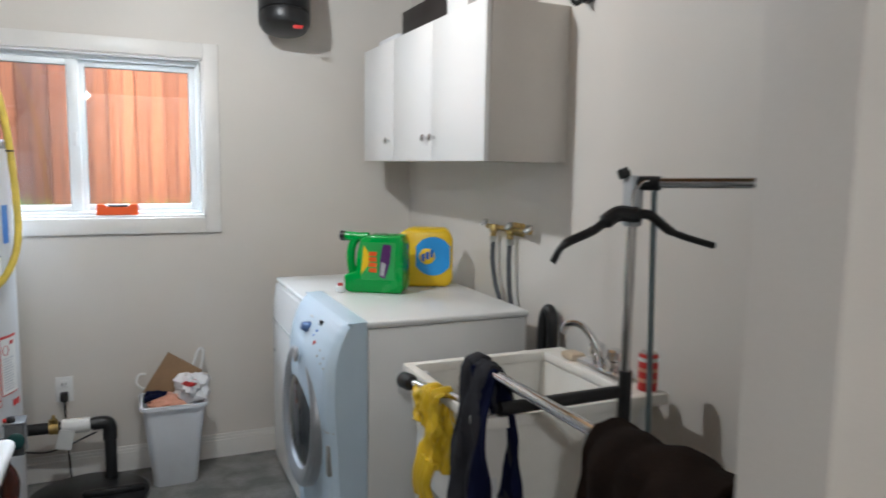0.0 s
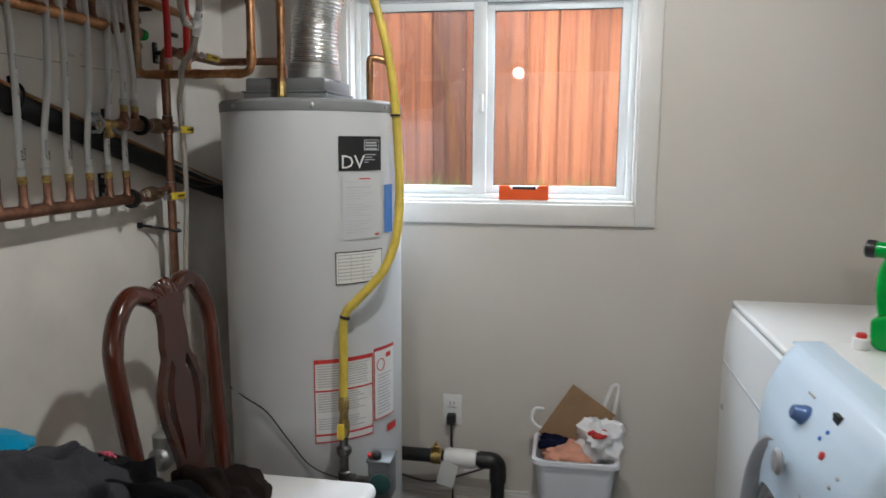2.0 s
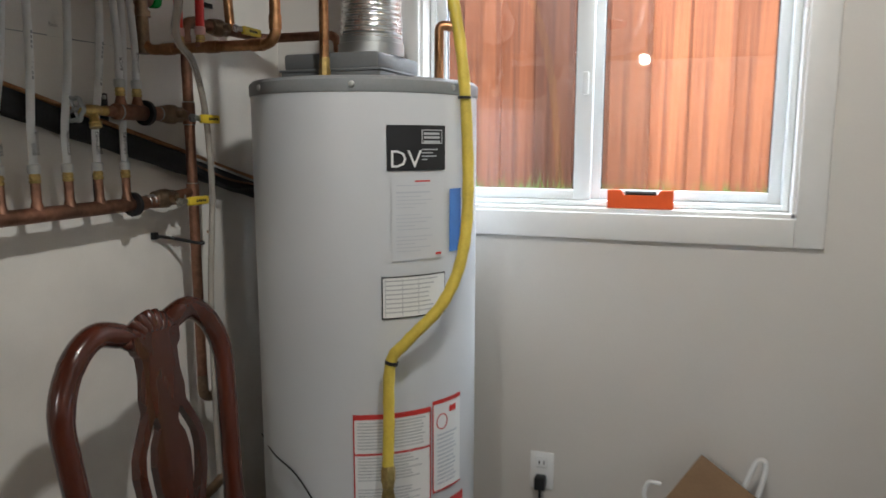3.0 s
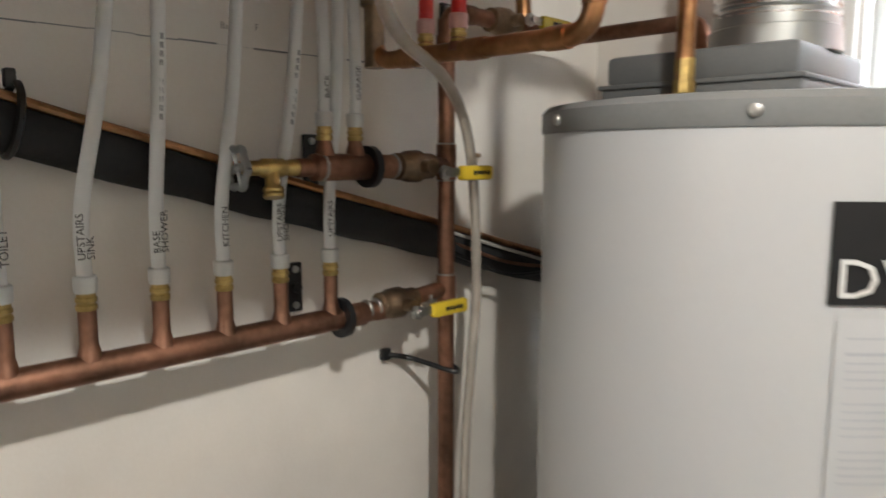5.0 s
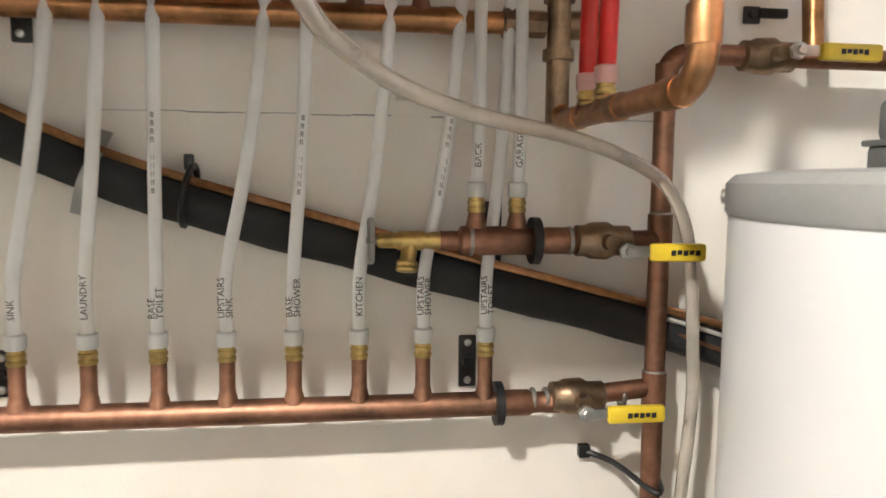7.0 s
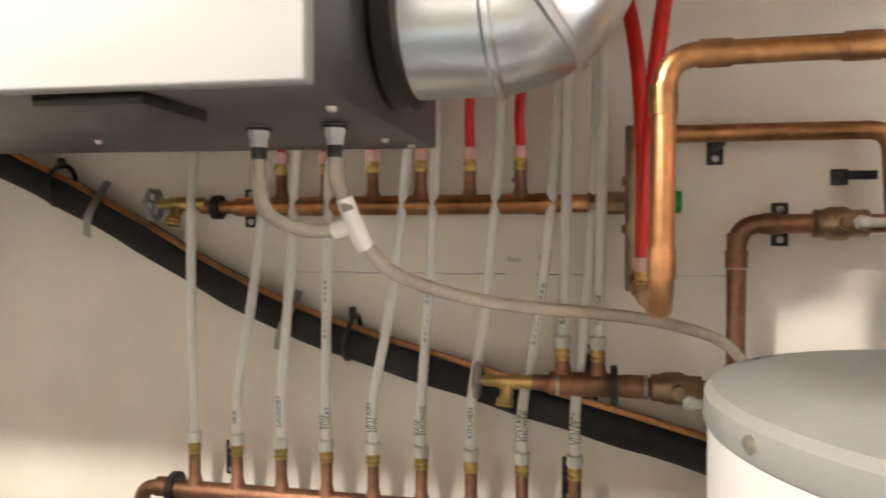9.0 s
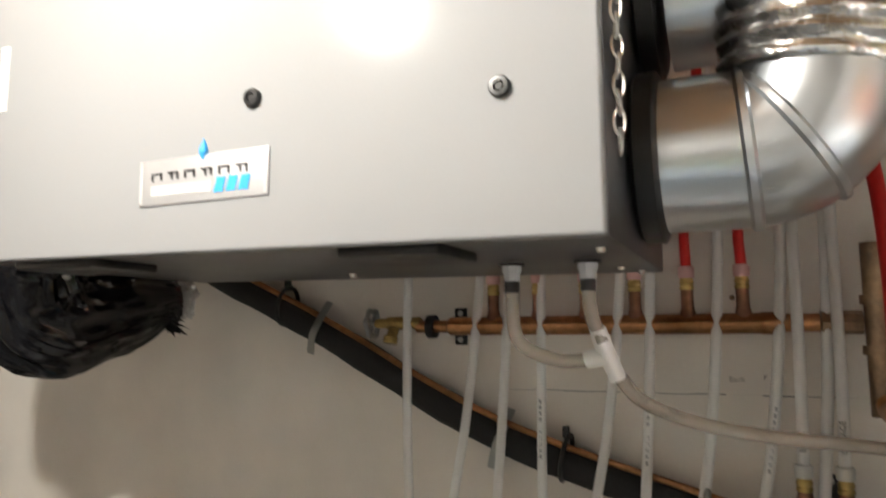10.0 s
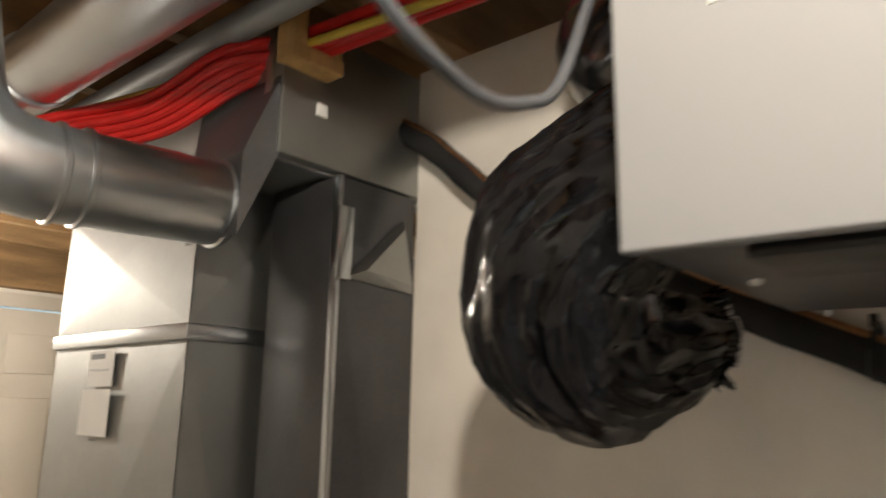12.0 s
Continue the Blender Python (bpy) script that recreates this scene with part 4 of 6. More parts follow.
# foam-sleeved line set crossing the wall
line = thing("line_set", (0.03, 1.5, 1.33), "black foam sleeved refrigerant line with a bare copper tube", "pipe")
pts = [(0.035, 0.50, 2.32), (0.035, 0.665, 2.225), (0.035, 0.88, 2.045), (0.035, 1.20, 1.875), (0.035, 1.50, 1.735), (0.035, 1.82, 1.574), (0.035, 2.15, 1.474), (0.035, 2.45, 1.394), (0.035, 2.70, 1.325), (0.035, 2.93, 1.27)]
c = curve(pts, 8)
part("sleeve", Solid().tube(c, [0.026 + 0.0012 * math.sin(k * 1.7) for k in range(len(c))], 16), FOAM, line)
part("copper_tube", Solid().tube([p + Vector((0.012, 0, 0.0265)) for p in c], 0.0055, 10), COPPER_NEW, line, "thin bare copper tube")
for y, z in ((1.935, 1.537), (1.42, 1.777)):
    part("cable_tie", Solid().tube([(0.035 + 0.032 * math.cos(t), y + 0.006 * math.sin(t), z + 0.005 + 0.034 * math.sin(t)) for t in [2 * math.pi * k / 20 for k in range(21)]], 0.004, 6, caps=False).rbox(0.03, 0.042, y - 0.004, y + 0.006, z + 0.034, z + 0.052, 0.002), BLACK, line)
for y, z in ((1.485, 1.735), (1.822, 1.56)):
    st = Solid().sheet(lambda u, v: (0.063 - 0.045 * abs(u - 0.35) ** 1.4, y - 0.008 + 0.03 * u + 0.013 * v, z - 0.036 + 0.09 * u - 0.004 * v), 14, 1, 0.0015)
    part("hanger_strap", st, GALV_DULL, line, "perforated steel strap")
cables = thing("thermostat_wires", (0.05, 2.6, 1.34), "thin grey wires leaving the line set", "cable")
for k in range(3):
    part("wire", Solid().tube(curve([(0.05, 2.46, 1.408 - 0.01 * k), (0.06, 2.54, 1.385 - 0.017 * k), (0.07, 2.64, 1.355 - 0.02 * k), (0.07, 2.8, 1.31)]), 0.003, 6), (WIRE_GREY, COPPER, BLACK)[k], cables)

# screws left in the wall
for k, (y, z) in enumerate(((2.62, 1.51), (2.62, 1.29), (2.618, 1.20), (2.60, 1.72), (2.18, 1.78))):
    single("wall_screw", Solid().lathe([(0.004, 0), (0.0035, 0.012), (0.001, 0.014)], (0, y, z), (1, 0, 0), 8), BRONZE, "small drywall screw standing proud of the wall", "screw", "wall screws", base=(0, y, z))
pencil = thing("pencil_notes", (0.0, 2.1, 1.66), "faint pencilled notes on the drywall", "writing")
PENCIL = material("pencil_lead", (0.33, 0.30, 0.27), 0.8, vary=0.1)
for w, y, z in (("Back", 2.170, 1.658), ("F", 2.216, 1.661)):
    letters("lettering", w, 0.0115, PENCIL, pencil, Matrix.Translation((0.0012, y, z)) @ Matrix(((0, 0, 1, 0), (1, 0, 0, 0), (0, 1, 0, 0), (0, 0, 0, 1))))

# ---- heat recovery ventilator and its ducts ----
HX0, HX1, HY0, HY1, HZ0, HZ1 = 0.20, 0.612, 1.362, 2.110, 1.803, 2.228
TILT = Matrix(((1, 0, 0, 0), (0, 1, 0, 0), (0, -0.015, 1, 0.015 * HY1), (0, 0, 0, 1)))
hrv = thing("ventilator", ((HX0 + HX1) / 2, (HY0 + HY1) / 2, HZ0), "pearl grey wall ventilator hung below the joists on chains", "ventilator")
part("cabinet", Solid().rbox(HX0, HX1 - 0.018, HY0 + 0.004, HY1 - 0.004, HZ0 + 0.003, HZ1, 0.003, 2, TILT), HRV_DARK, hrv, "dark grey sheet metal case")
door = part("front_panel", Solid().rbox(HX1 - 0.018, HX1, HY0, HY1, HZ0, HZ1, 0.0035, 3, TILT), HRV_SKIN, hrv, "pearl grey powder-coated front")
for y, z in ((1.792, 2.093), (1.791, 1.949), (2.031, 1.925), (2.027, 2.10)):
    k = part("fastener", Solid().lathe([(0.0092, 0), (0.0092, 0.003), (0.0078, 0.0055), (0.0046, 0.0057), (0.0042, 0.002)], (HX1, y, z), (1, 0, 0), 24), BLACK, hrv, "dark round fastener")
    part("screw", Solid().lathe([(0.0036, 0.002), (0.0032, 0.0045)], (HX1, y, z), (1, 0, 0), 10), INK, k)
part("paper_strip", Solid().rbox(HX1, HX1 + 0.0012, 1.437, 1.450, 1.982, 2.057, 0.0004), PAPER, hrv, "white paper strip")
badge = part("badge", Solid().rbox(HX1, HX1 + 0.002, 1.656, 1.811, 1.857, 1.902, 0.0006), SILVER, hrv, "silver maker's badge")
BX = HX1 + 0.0021
part("badge_end", Solid().box(BX, BX + 0.0005, 1.6575, 1.6605, 1.859, 1.900), GREY_PRINT, badge)
part("badge_end", Solid().box(BX, BX + 0.0005, 1.8065, 1.8095, 1.859, 1.900), GREY_PRINT, badge)
part("grey_bar", Solid().box(BX, BX + 0.0005, 1.672, 1.745, 1.865, 1.876), GREY_PRINT, badge)
for k in range(6):
    y = 1.672 + 0.0205 * k
    part("name_bar", Solid().box(BX, BX + 0.0005, y, y + 0.0135, 1.8865, 1.8885).box(BX, BX + 0.0005, y + (0.004 if k % 2 else 0), y + 0.0025 + (0.004 if k % 2 else 0), 1.881, 1.8865).box(BX, BX + 0.0005, y + 0.011, y + 0.0135, 1.881, 1.8865), INK, badge)
for k in range(3):
    y = 1.749 + 0.0142 * k
    part("blue_shape", Solid().add([(BX + 0.0006, y, 1.864), (BX + 0.0006, y + 0.011, 1.864), (BX + 0.0006, y + 0.0145, 1.878), (BX + 0.0006, y + 0.004, 1.878)], [(0, 1, 2, 3)]), SKY_BLUE, badge)
part("drop_mark", Solid().lathe([(0.0005, -0.009), (0.0045, -0.003), (0.005, 0.001), (0.0005, 0.012)], (HX1 + 0.001, 1.735, 1.905), (0, 0, 1), 10), SKY_BLUE, badge)
plate = part("type_plate", Solid().rbox(HX1, HX1 + 0.0015, 1.58, 1.765, 2.178, 2.216, 0.0005), HRV_DARK, hrv, "dark type plate with white and blue print")
part("white_print", Solid().box(HX1 + 0.0016, HX1 + 0.002, 1.592, 1.601, 2.184, 2.21).box(HX1 + 0.0016, HX1 + 0.002, 1.607, 1.622, 2.184, 2.21).box(HX1 + 0.0016, HX1 + 0.002, 1.627, 1.64, 2.184, 2.21), PAPER, plate)
part("blue_print", Solid().box(HX1 + 0.0016, HX1 + 0.002, 1.652, 1.755, 2.186, 2.212), SKY_BLUE, plate)
for y0, y1 in ((1.865, 1.965), (1.44, 1.56)):
    part("latch_pad", Solid().rbox(0.49, 0.585, y0, y1, HZ0 - 0.007, HZ0 + 0.004, 0.003, 2, TILT), BLACK, hrv, "black plastic pad under the case")
for x, y in ((0.30, 2.07), (0.24, 2.085), (0.50, 2.085), (0.28, 1.42), (0.50, 1.42), (0.36, 1.75)):
    part("screw", Solid().lathe([(0.005, 0), (0.004, -0.004), (0.001, -0.005)], (x, y, HZ0 + 0.003), (0, 0, 1), 10), STEEL, hrv)
for y in (1.975, 2.055):
    p = part("drain_port", Solid().lathe([(0.0105, 0), (0.0105, -0.010), (0.009, -0.012), (0.009, -0.020)], (0.415, y, HZ0 + 0.002), seg=8), GREY_PRINT, hrv, "pale grey drain nut")
    part("washer", Solid().lathe([(0.014, 0), (0.014, -0.003)], (0.415, y, HZ0 + 0.001)), BLACK, p)
    part("black_barb", Solid().lathe([(0.0078, -0.018), (0.0078, -0.030)], (0.415, y, HZ0)), BLACK, p)

# condensate hose
cond = thing("condensate_hose", (0.38, 2.06, 1.69), "cloudy vinyl drain hose with a white tee", "hose")
hr = 0.0075
part("hose", Solid().tube(curve([(0.415, 1.975, 1.785), (0.415, 1.977, 1.735), (0.412, 1.99, 1.715), (0.40, 2.02, 1.703), (0.395, 2.055, 1.704)]), hr, 12), VINYL_HOSE, cond)
part("hose", Solid().tube(curve([(0.415, 2.055, 1.785), (0.413, 2.057, 1.75), (0.408, 2.066, 1.722)]), hr, 12), VINYL_HOSE, cond)
part("tee", Solid().tube([(0.41, 2.062, 1.735), (0.402, 2.068, 1.712), (0.392, 2.078, 1.685)], [0.0085, 0.0095, 0.0085], 12).tube([(0.402, 2.068, 1.708), (0.398, 2.048, 1.704)], 0.0092, 12), WHITE, cond, "white plastic tee")
part("hose", Solid().tube(curve([(0.392, 2.078, 1.688), (0.37, 2.10, 1.66), (0.32, 2.15, 1.635), (0.27, 2.22, 1.618), (0.22, 2.31, 1.606), (0.17, 2.388, 1.590), (0.125, 2.458, 1.562), (0.106, 2.494, 1.515), (0.103, 2.506, 1.455), (0.102, 2.512, 1.38), (0.100, 2.515, 1.30), (0.098, 2.508, 1.20), (0.095, 2.50, 1.08), (0.095, 2.495, 0.90), (0.10, 2.49, 0.60)], 8), hr, 12), VINYL_HOSE, cond)

# chain
chain = thing("hanging_chain", (0.60, HY1 + 0.008, 1.88), "bright steel link chain beside the ventilator", "chain")
ring = Solid().tube([(0.0042 * math.cos(t), 0, 0.0100 * math.sin(t)) for t in [2 * math.pi * k / 18 for k in range(19)]], 0.0014, 6, caps=False)
LINK = None
for k in range(36):
    z = 1.875 + 0.0152 * k
    if LINK is None:
        ob = part("link", ring, STEEL)
        LINK = ob.data
    else:
        ob = new("link", LINK)
    ob.parent = chain
    ob.location = (-0.006 + 0.002 * math.sin(k * 1.3), 0.002, z - 1.88)
    ob.rotation_euler = (radians(5 * math.sin(k)), radians(4 * math.cos(k * 1.7)), radians(25 + 90 * (k % 2)))

def crumple(pts, radii, seg, amp, seed, fold=7, rings=0.0):
    """A loose plastic sleeve: folds along it, wrinkles across it."""
    c = curve(pts, 16 if rings else 10)
    n = len(c)
    rr = []
    for k in range(n):
        f = k / (n - 1) * (len(radii) - 1)
        i = min(int(f), len(radii) - 2)
        t = f - i
        t = t * t * (3 - 2 * t)
        rr.append(radii[i] * (1 - t) + radii[i + 1] * t)
    s = Solid().tube(c, rr, seg)
    out = []
    for k, p in enumerate(s.v):
        ring, j = divmod(k, seg)
        ctr = c[min(ring, n - 1)]
        d = Vector(p) - ctr
        a = 2 * math.pi * j / seg
        if not rings:
            q = Vector((math.cos(a) * fold * 0.14, math.sin(a) * fold * 0.14, ring * 0.045))
            w = amp * (1.3 * (0.45 - 2 * abs(grain(q, 1.0, seed))) + 0.9 * (0.4 - 2 * abs(grain(q, 2.3, seed + 4))) + 0.35 * grain(p, 40, seed))
            out.append(tuple(ctr + d * (1 + w)))
            continue
        f = fold * a + 5.0 * grain(ctr, 9, seed) + 4.0 * grain(p, 11, seed + 5)
        w = amp * (0.55 * (1 - 2 * abs(math.sin(f / 2))) * (0.5 + grain(p, 10, seed + 9)) + 1.5 * (0.5 - 2 * abs(grain(p, 19, seed))) + 0.9 * grain(p, 47, seed))
        w += rings * math.sin(ring * 1.15 + 1.5 * grain(p, 12, seed))
        out.append(tuple(ctr + d * (1 + w)))
    s.v = out
    return s


# ducts at the ventilator's end
low_d = thing("supply_elbow", (0.40, 2.2, 1.83), "galvanised duct elbow with raised seams at the ventilator", "duct")
part("port_collar", Solid().lathe([(0.083, 0), (0.086, 0.003), (0.086, 0.020), (0.079, 0.024)], (0.40, HY1, 1.905), (0, 1, 0), 40), BLACK, low_d, "black foam gasket collar")
elb = bend([(0.40, HY1 + 0.022, 1.905), (0.40, 2.266, 1.905), (0.412, 2.276, 2.05)], 0.118, 14)
part("elbow", Solid().tube(elb, 0.076, 40), GALV, low_d)
for i in (2, 7):
    d = (elb[i + 1] - elb[i - 1]).normalized()
    part("seam", Solid().lathe([(0.076, -0.006), (0.080, -0.003), (0.080, 0.003), (0.076, 0.006)], elb[i], d, 40), GALV, low_d)
part("foil_sleeve", crumple([(0.405, 2.266, 1.968), (0.410, 2.274, 2.02), (0.42, 2.284, 2.09), (0.43, 2.296, 2.16), (0.44, 2.30, 2.23), (0.455, 2.305, 2.33), (0.47, 2.31, 2.43)], [0.080, 0.086, 0.091, 0.087, 0.092, 0.088, 0.09], 96, 0.030, 5.3, 9, 0.028), FOIL, low_d, "crumpled foil flexible sleeve")
up_d = thing("exhaust_duct", (0.36, 2.3, 2.0), "straight galvanised duct above the elbow", "duct")
part("port_collar", Solid().lathe([(0.082, 0), (0.085, 0.003), (0.085, 0.020), (0.077, 0.024)], (0.36, HY1, 2.088), (0, 1, 0), 40), BLACK, up_d, "black foam gasket collar")
part("duct", Solid().tube([(0.36, HY1 + 0.03, 2.085), (0.36, 2.85, 2.10)], 0.074, 36), GALV, up_d)

# bagged insulated duct at the other end
bag = thing("bagged_duct", (0.36, 1.19, 1.66), "black plastic wrapped insulated duct with a torn end", "duct")


part("wrap", crumple([(0.40, 1.378, 1.955), (0.40, 1.285, 1.940), (0.40, 1.20, 1.885), (0.375, 1.172, 1.81), (0.325, 1.182, 1.768), (0.24, 1.218, 1.780), (0.155, 1.256, 1.80)], [0.085, 0.097, 0.108, 0.110, 0.102, 0.080, 0.048], 130, 0.075, 3.1, 17), BAG, bag)
fringe = Solid()
random.seed(7)
for k in range(190):
    a = random.uniform(0, 2 * math.pi)
    b = Vector((0.16, 1.252, 1.800)) + Vector((0.035 * math.cos(a), 0.02 * math.cos(a), 0.05 * math.sin(a)))
    d = Vector((-0.012 + random.uniform(-0.016, 0.010), 0.014 + random.uniform(-0.010, 0.016), 0.25 * (b.z - 1.800) + random.uniform(-0.012, 0.010)))
    w = Vector((random.uniform(-1, 1), random.uniform(-1, 1), random.uniform(-1, 1))).normalized() * random.uniform(0.003, 0.008)
    fringe.add([b - w, b + w, b + d * 0.6 + w * 0.7, b + d, b + d * 0.6 - w * 0.7], [(0, 1, 2, 3, 4)])
part("torn_fringe", fringe, BAG, bag, "ragged black torn plastic")
def tuft(u, v):
    a, b = 2 * math.pi * u, math.pi * (v - 0.5)
    d = Vector((math.cos(a) * math.cos(b), math.sin(a) * math.cos(b), math.sin(b)))
    k = 1 + 0.5 * grain(d, 2.2, 4.0) + 0.3 * grain(d, 6.0, 1.0)
    return Vector((0.140, 1.268, 1.795)) + Vector((d.x * 0.024, d.y * 0.022, d.z * 0.036)) * k


fl = Solid().sheet(tuft, 30, 18)
part("insulation", fl, FLUFF, bag, "white insulation showing through the tear")
bag2 = thing("bagged_duct", (0.33, 1.25, 2.05), "black plastic wrapped duct rising to the joists", "duct")
part("wrap", crumple([(0.36, 1.37, 2.10), (0.34, 1.29, 2.11), (0.28, 1.22, 2.16), (0.22, 1.20, 2.26), (0.18, 1.20, 2.44)], [0.085, 0.088, 0.088, 0.085, 0.08], 40, 0.05, 8.2), BAG, bag2)
cord = thing("power_cord", (0.50, 1.33, 2.14), "grey flexible cord looping down beside the ventilator", "cable")
part("cord", Solid().tube(curve([(0.50, 1.335, 2.16), (0.580, 1.335, 2.055), (0.648, 1.338, 1.9385), (0.695, 1.338, 1.9065), (0.742, 1.338, 1.8945), (0.788, 1.337, 1.904), (0.830, 1.334, 1.927), (0.875, 1.322, 1.990), (0.886, 1.308, 2.060), (0.888, 1.28, 2.20), (0.89, 1.24, 2.43)], 10), 0.0048, 10), GREY_HOSE, cord)
part("strain_relief", Solid().lathe([(0.0085, 0), (0.0085, 0.02), (0.0062, 0.034)], (0.497, 1.336, 2.166), (0.5, -0.26, -0.83), 12), BLACK, cord)
gland = thing("cable_gland", (0.602, 1.342, 2.11), "white cable gland with an orange cap beside the ventilator", "cable gland")
part("body", Solid().lathe([(0.009, -0.012), (0.012, -0.010), (0.012, 0.034), (0.010, 0.038)], (0.602, 1.342, 2.115), seg=14), WHITE, gland)
part("cap", Solid().lathe([(0.010, 0), (0.0105, 0.004), (0.0095, 0.018), (0.006, 0.021)], (0.602, 1.342, 2.152), seg=14), ORANGE, gland, "orange cap")

# ---- furnace ducts ----
def creased(s, p, u, v, nrm, w, h, lift=0.008):
    """A sheet metal face with diagonal cross-break creases."""
    p, u, v, nrm = Vector(p), Vector(u), Vector(v), Vector(nrm)
    q = [p, p + u * w, p + u * w + v * h, p + v * h, p + u * w / 2 + v * h / 2 + nrm * lift]
    s.add(q, [(0, 1, 4), (1, 2, 4), (2, 3, 4), (3, 0, 4)])


ret = thing("return_duct", (0.24, 0.07, 0.1), "tall galvanised sheet metal return duct with cross-breaks", "duct")
RX0, RX1, RY0, RY1 = 0.133, 0.356, -0.235, 0.352
s = Solid().box(RX0, RX1, RY0, RY1, 0.1, 2.13)
part("core", s, GALV_DULL, ret)
for z0, z1 in ((0.85, 1.818), (1.850, 2.13)):
    s = Solid()
    creased(s, (RX1 + 0.002, RY0, z0), (0, 1, 0), (0, 0, 1), (1, 0, 0), RY1 - RY0, z1 - z0, 0.012)
    part("sheet", s, GALV_SHEET, ret, smooth=False)
    s = Solid()
    creased(s, (RX1, RY1 + 0.002, z0), (-1, 0, 0), (0, 0, 1), (0, 1, 0), RX1 - RX0, z1 - z0, 0.008)
    part("sheet", s, GALV_DULL, ret, smooth=False)
part("seam_band", Solid().rbox(RX0, RX1 + 0.012, RY0 - 0.008, RY1 + 0.012, 1.818, 1.850, 0.005), GALV, ret, "bright folded joint band")
part("paper_label", Solid().box(RX1 + 0.0145, RX1 + 0.0155, -0.04, 0.092, 1.630, 1.726), PAPER, ret, "white paper label")
lab = part("small_label", Solid().box(RX1 + 0.0105, RX1 + 0.0115, -0.03, 0.086, 1.732, 1.808), PAPER, ret, "small printed label")
part("print_bar", Solid().box(RX1 + 0.0118, RX1 + 0.0122, -0.02, 0.045, 1.790, 1.801), INK, lab)
part("print_bar", Solid().box(RX1 + 0.0118, RX1 + 0.0122, -0.02, 0.07, 1.765, 1.769), GREY_PRINT, lab)
stack = thing("supply_stack", (0.117, 0.57, 0.1), "dark narrow sheet metal duct standing against the wall", "duct")
# one even dark tone, below the galvanised ducts next to it
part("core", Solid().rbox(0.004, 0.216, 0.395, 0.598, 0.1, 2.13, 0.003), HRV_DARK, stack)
part("corner_seam", Solid().rbox(0.210, 0.222, 0.590, 0.605, 0.1, 2.13, 0.002), GALV, stack, "bright corner seam")
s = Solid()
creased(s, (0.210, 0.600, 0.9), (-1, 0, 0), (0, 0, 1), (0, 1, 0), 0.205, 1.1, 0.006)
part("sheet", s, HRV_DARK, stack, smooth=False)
part("deflector", Solid().add([(0.195, 0.604, 1.935), (0.045, 0.604, 2.075), (0.015, 0.604, 1.925), (0.165, 0.630, 1.95), (0.06, 0.625, 2.05), (0.03, 0.620, 1.94)], [(0, 1, 2), (3, 5, 4), (0, 3, 4, 1), (1, 4, 5, 2), (2, 5, 3, 0)]), GALV_DULL, stack, "angled sheet metal flap", smooth=False)
part("clip", Solid().rbox(0.185, 0.222, 0.601, 0.610, 1.93, 2.07, 0.003), GALV, stack, "bright metal cleat")
trunk = thing("trunk_duct", (0.2, 0.1, 2.13), "wide sheet metal trunk duct under the joists", "duct")
part("body", Solid().rbox(-0.10, 0.36, -0.20, 0.60, 2.135, 2.405, 0.003), GALV_DULL, trunk)
part("drive_cleat", Solid().rbox(-0.10, 0.368, 0.555, 0.575, 2.13, 2.405, 0.003), GALV, trunk)
# boot takes the stack's darker tone instead of the trunk's
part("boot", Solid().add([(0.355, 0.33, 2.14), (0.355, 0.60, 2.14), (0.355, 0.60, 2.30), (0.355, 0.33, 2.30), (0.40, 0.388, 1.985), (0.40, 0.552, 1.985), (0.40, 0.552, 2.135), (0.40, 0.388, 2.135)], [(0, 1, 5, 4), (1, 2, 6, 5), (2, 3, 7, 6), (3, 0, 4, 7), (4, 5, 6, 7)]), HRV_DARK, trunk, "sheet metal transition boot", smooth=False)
part("clip", Solid().rbox(0.258, 0.283, 0.600, 0.604, 2.228, 2.253, 0.001), PAPER, trunk)
rd = thing("branch_duct", (0.56, 0.46, 2.0), "galvanised round branch duct with raised beads", "duct")
rpath = bend([(0.38, 0.468, 2.055), (0.80, 0.44, 2.040), (0.86, 0.42, 2.40)], 0.13, 12)
part("pipe", Solid().tube(rpath, 0.076, 40), GALV, rd)
for x in (0.392, 0.625, 0.665):
    part("bead", Solid().lathe([(0.076, -0.006), (0.081, -0.003), (0.081, 0.003), (0.076, 0.006)], (x, 0.468 - 0.07 * (x - 0.40), 2.055 - 0.035 * (x - 0.38)), (1, -0.07, -0.035), 40), GALV, rd)
part("ink_stamp", Solid().tube([(0.47, 0.4625, 2.052), (0.54, 0.4575, 2.0495)], 0.0765, 40, caps=False), GALV, rd)
main = thing("ceiling_duct", (0.53, 0.2, 2.27), "large galvanised round duct along the joists", "duct")
part("pipe", Solid().tube([(0.60, 1.36, 2.345), (0.60, -2.0, 2.345)], 0.073, 40), GALV, main)
for y in (0.95, 0.12, -0.7):
    part("bead", Solid().lathe([(0.073, -0.006), (0.079, -0.003), (0.079, 0.003), (0.073, 0.006)], (0.60, y, 2.345), (0, 1, 0), 40), GALV, main)
single("drain_pipe", Solid().tube([(0.41, 1.36, 2.375), (0.41, -2.0, 2.385)], 0.028, 20), TANK_GREY, "grey plastic pipe along the joists", "pipe")
block = thing("pipe_block", (0.295, 0.62, 2.29), "notched pine block carrying the red tubes", "wood block")
